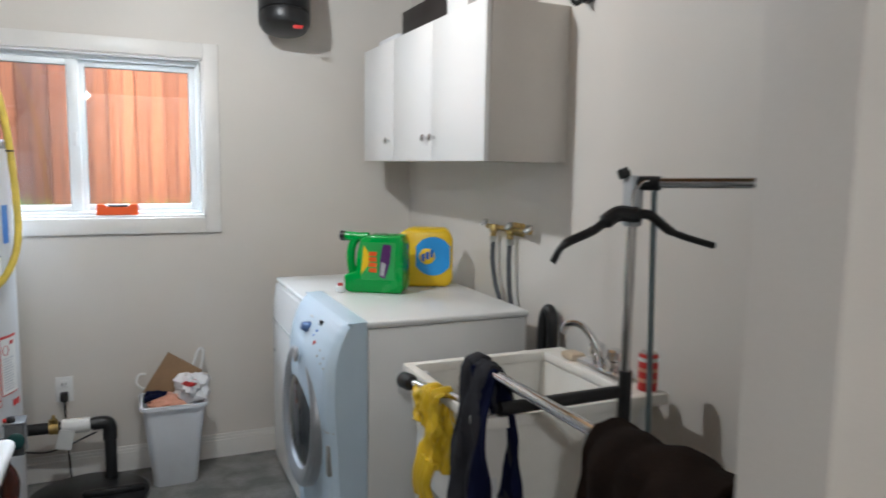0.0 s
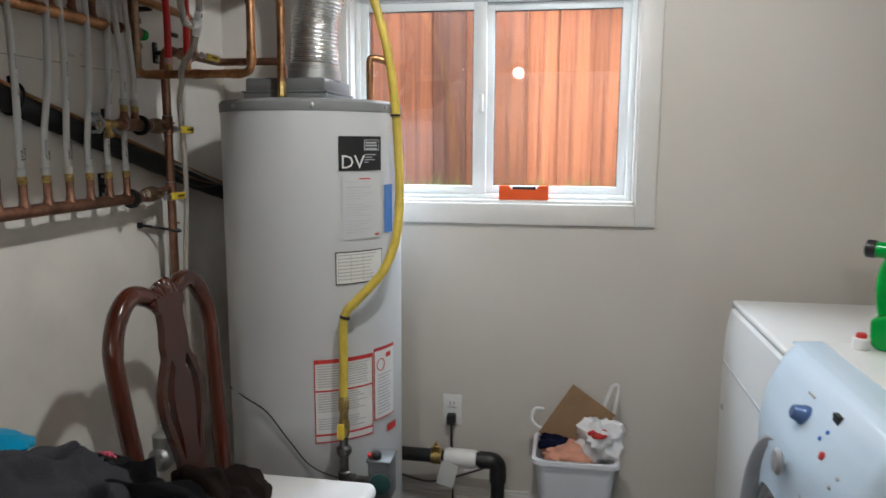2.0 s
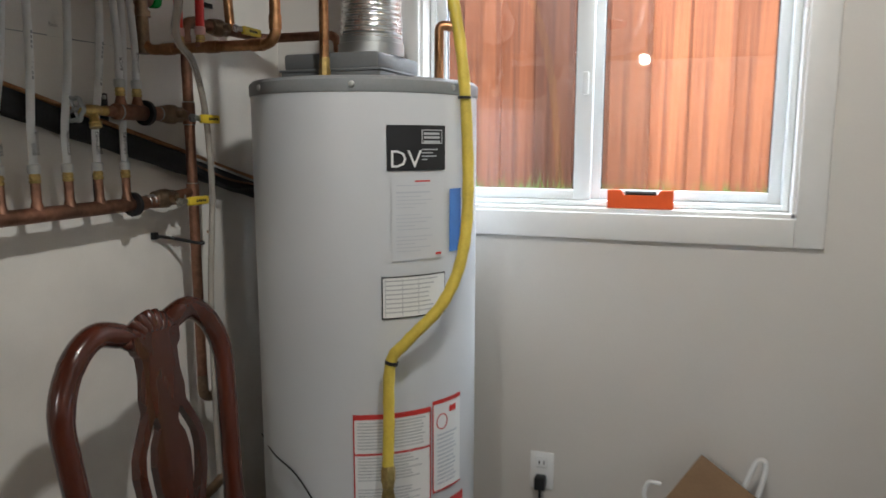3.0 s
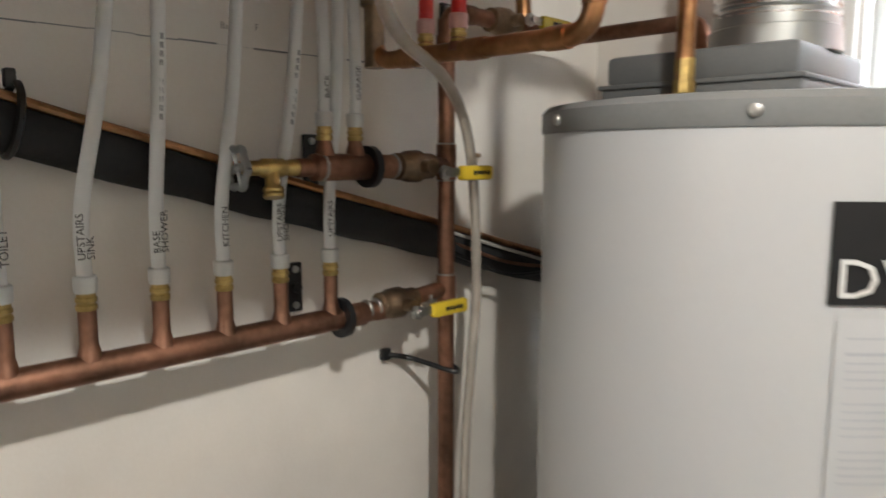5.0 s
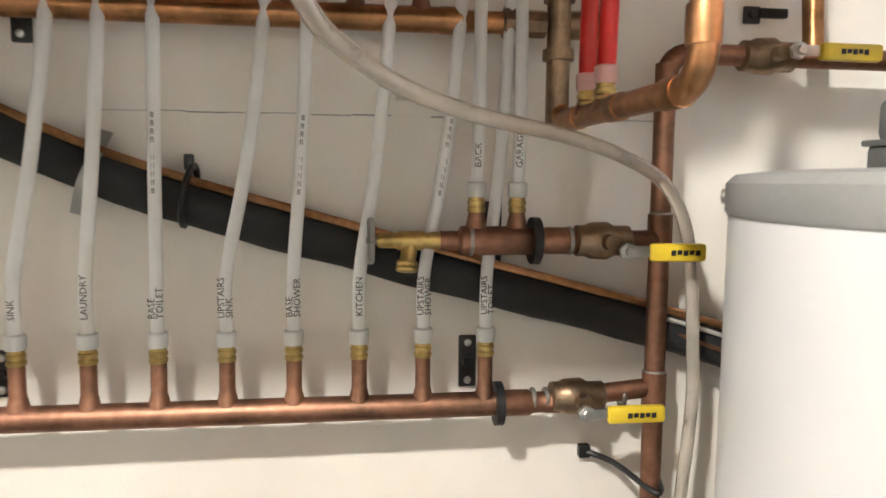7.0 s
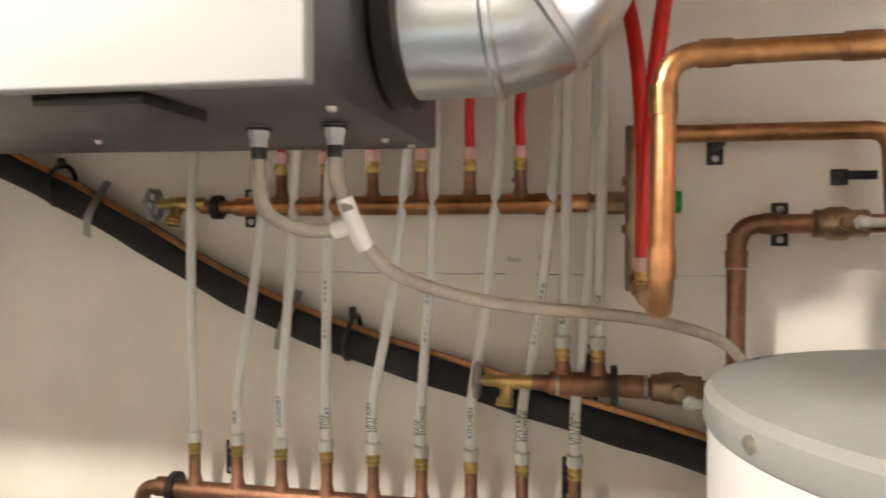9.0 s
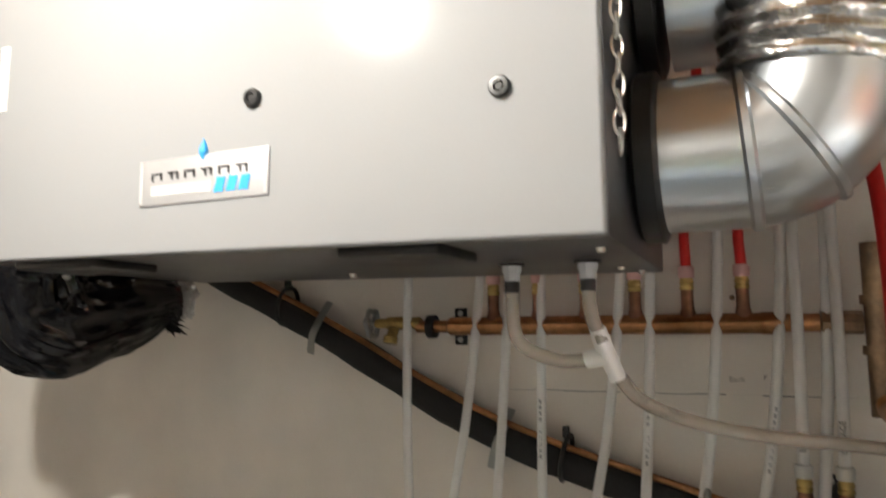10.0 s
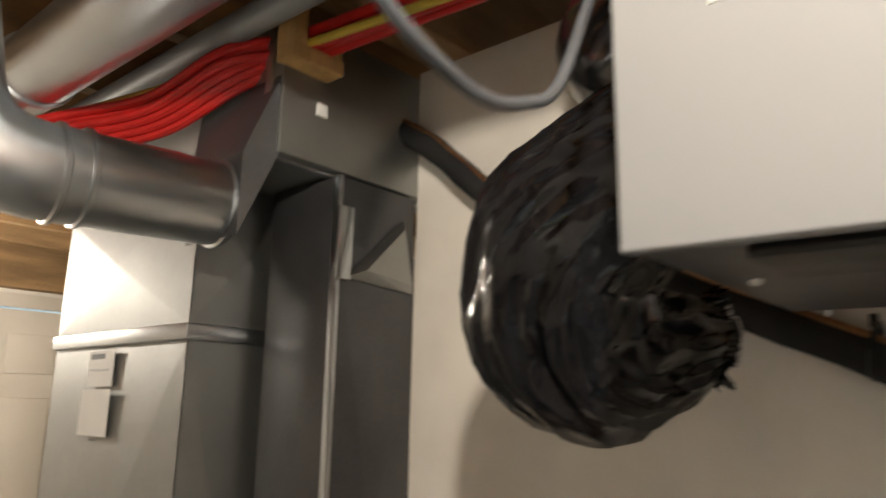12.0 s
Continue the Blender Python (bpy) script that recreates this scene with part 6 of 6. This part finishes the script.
single("hanging_lead", Solid().tube(curve([(2.192, 0.83, 1.365), (2.205, 0.838, 1.15), (2.217, 0.845, 0.95), (2.225, 0.845, 0.60), (2.225, 0.845, 0.02)]), 0.0065, 8), material("blue_grey_cord", (0.20, 0.27, 0.30), 0.5, vary=0.1), "blue-grey extension lead hanging from the rack", "extension lead")


def drape(top, along, width, drop_a, drop_b, thick, seed, waves=3, flare=0.25, rad=0.02):
    """Cloth hung over a bar: u runs along the bar, v from one hem over the top to the other."""
    top, along = Vector(top), Vector(along).normalized()
    across = along.cross(Vector((0, 0, 1))).normalized()

    def fn(u, v):
        d = (v - drop_a / (drop_a + drop_b)) * (drop_a + drop_b)
        k = max(0.0, abs(d) - rad * 1.5)
        side = 1 if d > 0 else -1
        if abs(d) < rad * 1.5:
            a = d / (rad * 1.5) * math.pi / 2
            off, z = rad * math.sin(a), rad * math.cos(a)
        else:
            off, z = side * (rad + 0.05 * k), -k
        g = (u - 0.5) * width * (1 + flare * k)
        off += side * (0.018 * math.sin(waves * 2 * math.pi * u + seed) * min(1, k * 6) + 0.02 * grain((u * 2, v * 3, seed), 3))
        return top + along * (g + 0.02 * grain((u, v * 2, seed), 4)) + across * off + Vector((0, 0, z + 0.015 * grain((u, v, seed), 5)))
    return Solid().sheet(fn, 28, 44, thick)


single("dark_towel", drape((1.846, 0.955, 0.938), (0, -1, 0.0), 0.085, 0.42, 0.42, 0.008, 1.2, 1.0, 0.7, 0.024), GREY_CLOTH, "dark grey towel hung over the rack bar", "towel")
single("navy_garment", drape((1.846, 0.930, 0.938), (0, -1, 0.0), 0.085, 0.50, 0.45, 0.006, 4.2, 0.8, 1.6, 0.019), NAVY_CLOTH, "navy blue garment hung over the rack bar", "clothing")
single("brown_coat", drape((1.865, 0.385, 0.915), (0.06, -0.95, 0.0), 0.28, 0.45, 0.45, 0.012, 2.7, 2, 0.05, 0.055), BROWN_CLOTH, "dark brown coat thrown over the rack", "clothing")
SHIFT = Vector((0.068, -0.02, 0.022))
gl = thing("rubber_gloves", (1.80, 1.19, 0.6), "yellow rubber gloves hung over the rack bar", "gloves")
part("glove", drape((1.735, 1.195, 0.808), (0, -1, 0.1), 0.085, 0.16, 0.10, 0.004, 0.4, 1, 0.1, 0.017), GLOVE, gl)
part("glove", drape((1.734, 1.125, 0.815), (0, -1, 0.1), 0.075, 0.22, 0.20, 0.004, 2.4, 2, -0.2, 0.017), GLOVE, gl)
for k in range(4):
    p = Vector((1.703, 1.165 - 0.024 * k, 0.61))
    part("finger", Solid().tube(curve([p + Vector((0, 0, 0.06)), p + Vector((-0.012, 0.004 * k, 0)), p + Vector((-0.008 + 0.01 * (k % 2), 0.0, -0.05 - 0.012 * (k % 3)))]), [0.012] * 8 + [0.0115] * 5 + [0.010] * 3 + [0.004], 10), GLOVE, gl)

# ---- by the window wall ----
SHIFT = Vector((0.06, 0.035, 0))
bin_ = thing("waste_bin", (1.205, 2.765, 0), "small white waste bin filled with rubbish", "waste bin")
s = Solid()
rings = []
for z, hw, hd in ((0.0, 0.085, 0.070), (0.01, 0.09, 0.075), (0.353, 0.125, 0.105), (0.356, 0.136, 0.118), (0.370, 0.136, 0.118), (0.370, 0.124, 0.104), (0.20, 0.105, 0.088), (0.20, 0.02, 0.02)):
    rr = 0.03 if hw > 0.05 else 0.005
    ring_pts = []
    for cx, cy, a0 in ((hw - rr, hd - rr, 0), (-hw + rr, hd - rr, 90), (-hw + rr, -hd + rr, 180), (hw - rr, -hd + rr, 270)):
        for k in range(5):
            a = radians(a0 + 22.5 * k)
            ring_pts.append((1.205 + cx + rr * math.cos(a), 2.765 + cy + rr * math.sin(a), z))
    rings.append(ring_pts)
n = 20
s.add([p for r in rings for p in r], [(i * n + k, i * n + (k + 1) % n, (i + 1) * n + (k + 1) % n, (i + 1) * n + k) for i in range(len(rings) - 1) for k in range(n)] + [tuple(range(n))[::-1], tuple((len(rings) - 1) * n + k for k in range(n))])
part("shell", s, BIN, bin_)
SHIFT = Vector((0.06, 0.035, -0.022))
single("cardboard", Solid().box(-0.085, 0.085, -0.003, 0.003, -0.11, 0.09, pose(1.215, 2.84, 0.455, -12, 33, -6)), CARDBOARD, "torn brown cardboard piece in the bin", "cardboard", base=(1.215, 2.84, 0.38))
hgr = thing("white_hanger", (1.22, 2.85, 0.42), "white plastic hanger stuck in the bin", "coat hanger")
part("arm", Solid().tube(curve([(1.27, 2.86, 0.42), (1.305, 2.875, 0.52), (1.325, 2.88, 0.57), (1.345, 2.88, 0.565), (1.335, 2.87, 0.50), (1.315, 2.86, 0.43)]), 0.006, 8), WHITE, hgr)
part("hook", Solid().tube(curve([(1.13, 2.84, 0.42), (1.085, 2.84, 0.425), (1.06, 2.845, 0.45), (1.07, 2.85, 0.485), (1.10, 2.85, 0.487)]), 0.0055, 8), WHITE, hgr)


def lump(c, r, seed, mat_amp=0.5, n=14, flat=0.6):
    def fn(u, v):
        a, b = 2 * math.pi * u, math.pi * (v - 0.5)
        d = Vector((math.cos(a) * math.cos(b), math.sin(a) * math.cos(b), math.sin(b) * flat))
        k = 1 + mat_amp * grain(d + Vector(c), 1.7, seed) + 0.5 * mat_amp * grain(d, 4.5, seed)
        return Vector(c) + Vector((d.x * r[0], d.y * r[1], d.z * r[2])) * k
    return Solid().sheet(fn, n * 2, n)


single("tissue", lump((1.175, 2.745, 0.385), (0.085, 0.06, 0.05), 2.0), PINK, "crumpled peach tissue in the bin", "tissue")
single("dark_wrapper", lump((1.13, 2.77, 0.405), (0.05, 0.045, 0.035), 5.0), NAVY_CLOTH, "crumpled dark blue wrapper in the bin", "wrapper")
pb = thing("shopping_bag", (1.285, 2.76, 0.38), "crumpled white plastic bag with red print", "plastic bag")
part("film", lump((1.285, 2.755, 0.43), (0.075, 0.055, 0.075), 9.0, 0.5, 16, 0.9), PLASTIC_FILM, pb)
part("print", lump((1.272, 2.728, 0.462), (0.030, 0.030, 0.020), 3.0, 0.7, 8), RED, pb)

SHIFT = Vector((0.031, 0, -0.075))
outlet = thing("wall_outlet", (0.80, NORTH, 0.425), "white wall outlet with a black plug", "outlet")
part("plate", Solid().rbox(0.766, 0.834, NORTH - 0.006, NORTH, 0.424, 0.536, 0.003), WHITE, outlet)
for z in (0.455, 0.505):
    r = part("socket", Solid().rbox(0.784, 0.816, NORTH - 0.0085, NORTH - 0.005, z - 0.015, z + 0.015, 0.004), WHITE, outlet)
    part("slot", Solid().box(0.792, 0.7945, NORTH - 0.0092, NORTH - 0.0084, z - 0.006, z + 0.006), INK, r)
    part("slot", Solid().box(0.8055, 0.808, NORTH - 0.0092, NORTH - 0.0084, z - 0.006, z + 0.006), INK, r)
plug = thing("plug", (0.80, NORTH - 0.02, 0.44), "black plug and cord in the wall outlet", "plug")
part("body", Solid().rbox(0.784, 0.816, NORTH - 0.04, NORTH - 0.009, 0.432, 0.472, 0.006), BLACK, plug)
part("cord", Solid().tube(curve([(0.80, NORTH - 0.03, 0.44), (0.803, NORTH - 0.032, 0.36), (0.808, NORTH - 0.05, 0.25), (0.815, NORTH - 0.06, 0.12), (0.83, NORTH - 0.08, 0.02)]), 0.004, 8), BLACK, plug)

SHIFT = Vector((0.023, 0.03, -0.027))
sump = thing("sump_pipe", (0.95, 2.80, 0), "black discharge pipe rising from the sump lid", "pipe")
part("pipe", Solid().tube(bend([(0.985, 2.84, 0.02), (0.985, 2.84, 0.30), (0.60, 2.845, 0.30)], 0.045, 8), 0.024, 18), BLACK_PIPE, sump)
part("elbow", Solid().tube(bend([(0.985, 2.84, 0.225), (0.985, 2.84, 0.30), (0.92, 2.84, 0.30)], 0.045, 8), 0.029, 18), BLACK_PIPE, sump)
part("coupling", Solid().lathe([(0.030, 0), (0.032, 0.01), (0.032, 0.10), (0.029, 0.11)], (0.80, 2.842, 0.30), (1, 0, 0)), WHITE, sump, "white coupling")
clamp = part("saddle_tap", Solid().lathe([(0.0255, 0), (0.029, 0.002), (0.029, 0.036), (0.0255, 0.038)], (0.752, 2.845, 0.30), (1, 0, 0), 18).lathe([(0.010, 0.02), (0.010, 0.045), (0.007, 0.047), (0.007, 0.058)], (0.772, 2.838, 0.30), (0, -0.2, 1), 10), BRASS, sump, "small brass saddle fitting")
for dx in (0.008, 0.030):
    part("bolt", Solid().lathe([(0.004, 0), (0.004, 0.02), (0.006, 0.021), (0.006, 0.026)], (0.752 + dx, 2.825, 0.318), (0, -0.3, 1), 6), BRASS, clamp)
part("paper_tag", Solid().box(-0.03, 0.03, -0.001, 0.001, -0.045, 0.045, pose(0.815, 2.80, 0.255, 8, 14, 0)), PAPER, sump, "white paper tag")
single("thin_wire", Solid().tube(curve([(0.60, 2.90, 0.20), (0.72, 2.90, 0.175), (0.80, 2.90, 0.19), (0.93, 2.90, 0.24)]), 0.004, 6), GREY_HOSE, "thin grey wire along the wall", "wire")
SHIFT = Vector((0.002, 0.02, 0))
lid = thing("sump_cover", (0.93, 2.70, 0), "round black sump pit lid on the floor", "sump lid")
part("disc", Solid().lathe([(0.235, 0.001), (0.235, 0.018), (0.22, 0.024), (0.02, 0.026)], (0.92, 2.70, 0), seg=48), BLACK_PIPE, lid)
part("rib", Solid().rbox(0.90, 1.14, 2.655, 2.69, 0.022, 0.05, 0.008), BLACK_PIPE, lid)

SHIFT = Vector((-0.015, 0, -0.034))
lev = thing("spirit_level", (1.083, NORTH + 0.03, 1.195), "small orange spirit level on the window sill", "spirit level")
part("body", Solid().prism([(1.0, 1.195), (1.168, 1.195), (1.168, 1.243), (1.135, 1.243), (1.127, 1.230), (1.042, 1.230), (1.034, 1.243), (1.0, 1.243)], NORTH + 0.02, NORTH + 0.042), ORANGE, lev)
part("vial", Solid().tube([(1.045, NORTH + 0.03, 1.235), (1.125, NORTH + 0.03, 1.235)], 0.006, 10), BLACK, lev, "dark vial")

SHIFT = Vector((-0.085, 0.0, -0.095))
hangcan = thing("hanging_canister", (1.86, 2.72, 2.06), "black canister with a red tag hung near the ceiling", "canister")
part("body", Solid().lathe([(0.06, 0.0), (0.095, 0.012), (0.11, 0.035), (0.112, 0.07), (0.105, 0.075), (0.112, 0.08), (0.112, 0.25)], (1.845, 2.76, 2.06), (0.05, 0.25, 1), 32), BLACK, hangcan)
part("red_tag", Solid().rbox(1.86, 1.90, 2.645, 2.66, 2.060, 2.075, 0.004), RED, hangcan)
part("hook", Solid().tube([(1.86, 2.83, 2.30), (1.86, 2.85, 2.64)], 0.006, 8), STEEL, hangcan)

SHIFT = Vector((0.035, 0.04, 0))
# ---- chair and clothes ----
chair = thing("dining_chair", (0.46, 2.0, 0), "dark cherry dining chair with a carved splat and white seat", "chair")
BXc = 0.275


def back(y, z, off=0.0):
    """A point of the chair's back, leaning away from the seat above it."""
    return Vector((BXc - 0.10 * (z - 0.42) + off, y, z))


yc = 2.065
stile_l = [back(yc - 0.172, 0.40), back(yc - 0.186, 0.60), back(yc - 0.204, 0.80), back(yc - 0.206, 0.895), back(yc - 0.174, 0.966), back(yc - 0.120, 1.003), back(yc - 0.06, 0.990), back(yc - 0.025, 0.970)]
stile_r = [Vector((p.x, 2 * yc - p.y, p.z)) for p in stile_l]
rad = [0.022, 0.021, 0.021, 0.022, 0.023, 0.023, 0.022, 0.02]


def spread(rads, n):
    return [rads[min(int(k / n), len(rads) - 1)] for k in range((len(rads) - 1) * n + 1)]


for st in (stile_l, stile_r):
    part("stile", Solid().tube(curve(st, 8), spread(rad, 8), 14), CHERRY, chair)
crest = Solid()
for k in range(9):
    a = radians(-70 + 17.5 * k)
    n = 0.072 - 0.004 * math.cos(a)
    crest.tube([back(yc + f * n * math.sin(a), 0.955 + f * n * math.cos(a), 0.005 + 0.010 * math.sin(math.pi * f)) for f in (0.0, 0.3, 0.6, 0.88, 1.0)], [0.005, 0.010, 0.0125, 0.013, 0.008], 10)
part("carved_crest", crest, CHERRY, chair, "carved shell crest")


OUTER = [(0.058, 0.985), (0.058, 0.958), (0.046, 0.945), (0.046, 0.905), (0.053, 0.868), (0.050, 0.842), (0.066, 0.812), (0.087, 0.772), (0.092, 0.735), (0.086, 0.690), (0.070, 0.640), (0.055, 0.590), (0.048, 0.550), (0.046, 0.470), (0.050, 0.400)]
VASE = [(0.030, 0.832), (0.022, 0.806), (0.038, 0.778), (0.045, 0.740), (0.042, 0.690), (0.032, 0.640), (0.031, 0.580)]


def half(prof, z):
    """The half width of a profile of (width, height) at height z."""
    for (w0, z0), (w1, z1) in zip(prof, prof[1:]):
        if z1 <= z <= z0:
            return w0 + (w1 - w0) * (z0 - z) / (z0 - z1)
    return prof[0][0] if z > prof[0][1] else prof[-1][0]


splat = Solid()


def splat_band(z0, z1, left, right, n):
    """A pierced splat's band between two heights and two edges."""
    def fn(u, v):
        z = z0 + (z1 - z0) * u
        y0, y1 = left(z), right(z)
        return back(yc + y0 + (y1 - y0) * v, z, 0.008)
    splat.sheet(fn, n, 3, 0.018)


splat_band(0.83, 0.985, lambda z: -half(OUTER, z), lambda z: half(OUTER, z), 16)
splat_band(0.40, 0.585, lambda z: -half(OUTER, z), lambda z: half(OUTER, z), 12)
splat_band(0.585, 0.83, lambda z: -half(VASE, z), lambda z: half(VASE, z), 24)
splat_band(0.585, 0.83, lambda z: -half(OUTER, z), lambda z: 0.019 - half(OUTER, z), 24)
splat_band(0.585, 0.83, lambda z: half(OUTER, z) - 0.019, lambda z: half(OUTER, z), 24)
part("splat", splat, CHERRY, chair, "pierced vase-shaped splat")
seat_z = 0.40
part("seat_rail", Solid().rbox(0.25, 0.685, yc - 0.195, yc + 0.195, seat_z - 0.055, seat_z - 0.002, 0.012), CHERRY, chair)
part("seat", Solid().rbox(0.265, 0.70, yc - 0.205, yc + 0.205, seat_z, seat_z + 0.05, 0.024, 4), CUSHION, chair, "white upholstered seat")
for sx, sy in ((0.655, -1), (0.655, 1), (0.275, -1), (0.275, 1)):
    y = yc + sy * 0.165
    if sx > 0.5:
        pts = [(sx, y, 0.37), (sx + 0.025, y + sy * 0.015, 0.30), (sx + 0.01, y, 0.18), (sx + 0.005, y, 0.06), (sx + 0.03, y + sy * 0.01, 0.012)]
        part("leg", Solid().tube(curve(pts, 6), [0.028] * 6 + [0.030] * 6 + [0.02] * 6 + [0.016] * 6 + [0.024], 12), CHERRY, chair)
    else:
        part("leg", Solid().tube([(sx, y, 0.40), (sx - 0.04, y, 0.0)], 0.018, 12), CHERRY, chair)

SHIFT = Vector((0, 0, 0))
table = thing("side_table", (0.50, 1.27, 0), "small tan wooden side table under a heap of clothes", "table")
part("tabletop", Solid().rbox(0.26, 0.775, 1.02, 1.50, 0.705, 0.735, 0.008), TABLE, table)
for x in (0.30, 0.735):
    for y in (1.06, 1.46):
        part("leg", Solid().rbox(x - 0.017, x + 0.017, y - 0.017, y + 0.017, 0, 0.706, 0.004), TABLE, table)


def garment(name, blobs, mat, label, seed):
    """A garment dropped in a heap: one soft folded skin round several lobes."""
    c0 = sum((Vector(c) for c, r in blobs), Vector()) / len(blobs)

    def fn(u, v):
        a, b = 2 * math.pi * u, math.pi * (v - 0.5)
        d = Vector((math.cos(a) * math.cos(b), math.sin(a) * math.cos(b), math.sin(b)))
        reach = 0.02
        for c, r in blobs:
            o = c0 - Vector(c)
            qa = sum((d[k] / r[k]) ** 2 for k in range(3))
            qb = sum(2 * o[k] * d[k] / r[k] ** 2 for k in range(3))
            qc = sum((o[k] / r[k]) ** 2 for k in range(3)) - 1
            disc = qb * qb - 4 * qa * qc
            if disc > 0:
                reach = max(reach, (-qb + math.sqrt(disc)) / (2 * qa))
        p = c0 + d * reach
        q = 1 + 0.24 * grain(p, 7, seed) + 0.30 * (0.3 - 2 * abs(grain(p, 12, seed + 3))) + 0.05 * (0.3 - 2 * abs(grain(p, 24, seed + 8)))
        p = c0 + d * reach * q
        return Vector((p.x, p.y, max(p.z, 0.737 if c0.y < 1.7 else 0.455)))
    return single(name, Solid().sheet(fn, 130, 70), mat, label, "clothing", angle=80)


garment("beige_towel", [((0.41, 1.21, 0.82), (0.10, 0.12, 0.09)), ((0.46, 1.26, 0.85), (0.07, 0.08, 0.06))], TABLE_CLOTH, "folded beige cloth under the heap on the table", 2.1)
garment("grey_sweater", [((0.57, 1.24, 0.85), (0.10, 0.13, 0.11)), ((0.55, 1.33, 0.87), (0.10, 0.10, 0.09)), ((0.60, 1.16, 0.82), (0.12, 0.11, 0.09)), ((0.49, 1.37, 0.83), (0.09, 0.08, 0.07))], GREY_CLOTH, "crumpled dark grey sweater heaped on the table", 1.3)
garment("black_trousers", [((0.60, 1.43, 0.82), (0.12, 0.09, 0.085)), ((0.68, 1.40, 0.79), (0.09, 0.10, 0.07)), ((0.53, 1.46, 0.81), (0.10, 0.08, 0.06))], BLACK_CLOTH, "black trousers heaped on the side table", 6.1)
garment("navy_shirt", [((0.70, 1.30, 0.80), (0.09, 0.12, 0.07)), ((0.72, 1.18, 0.80), (0.08, 0.13, 0.08)), ((0.73, 1.40, 0.77), (0.06, 0.10, 0.04))], NAVY_CLOTH, "navy shirt lying over the side table edge", 8.8)
garment("brown_shirt", [((0.47, 1.94, 0.50), (0.14, 0.10, 0.08)), ((0.42, 1.92, 0.57), (0.09, 0.07, 0.08)), ((0.44, 2.06, 0.51), (0.10, 0.09, 0.07))], BROWN_CLOTH, "dark brown shirt piled on the chair seat", 3.7)
single("blue_cap", lump((0.375, 1.44, 0.900), (0.075, 0.04, 0.028), 2.2, 0.2), TEAL, "bright blue plastic item among the clothes", "clutter")
single("pink_tag", lump((0.540, 1.475, 0.876), (0.014, 0.009, 0.015), 3.4, 0.5), PINK_CLOTH, "small bright pink scrap on the black trousers", "clutter")
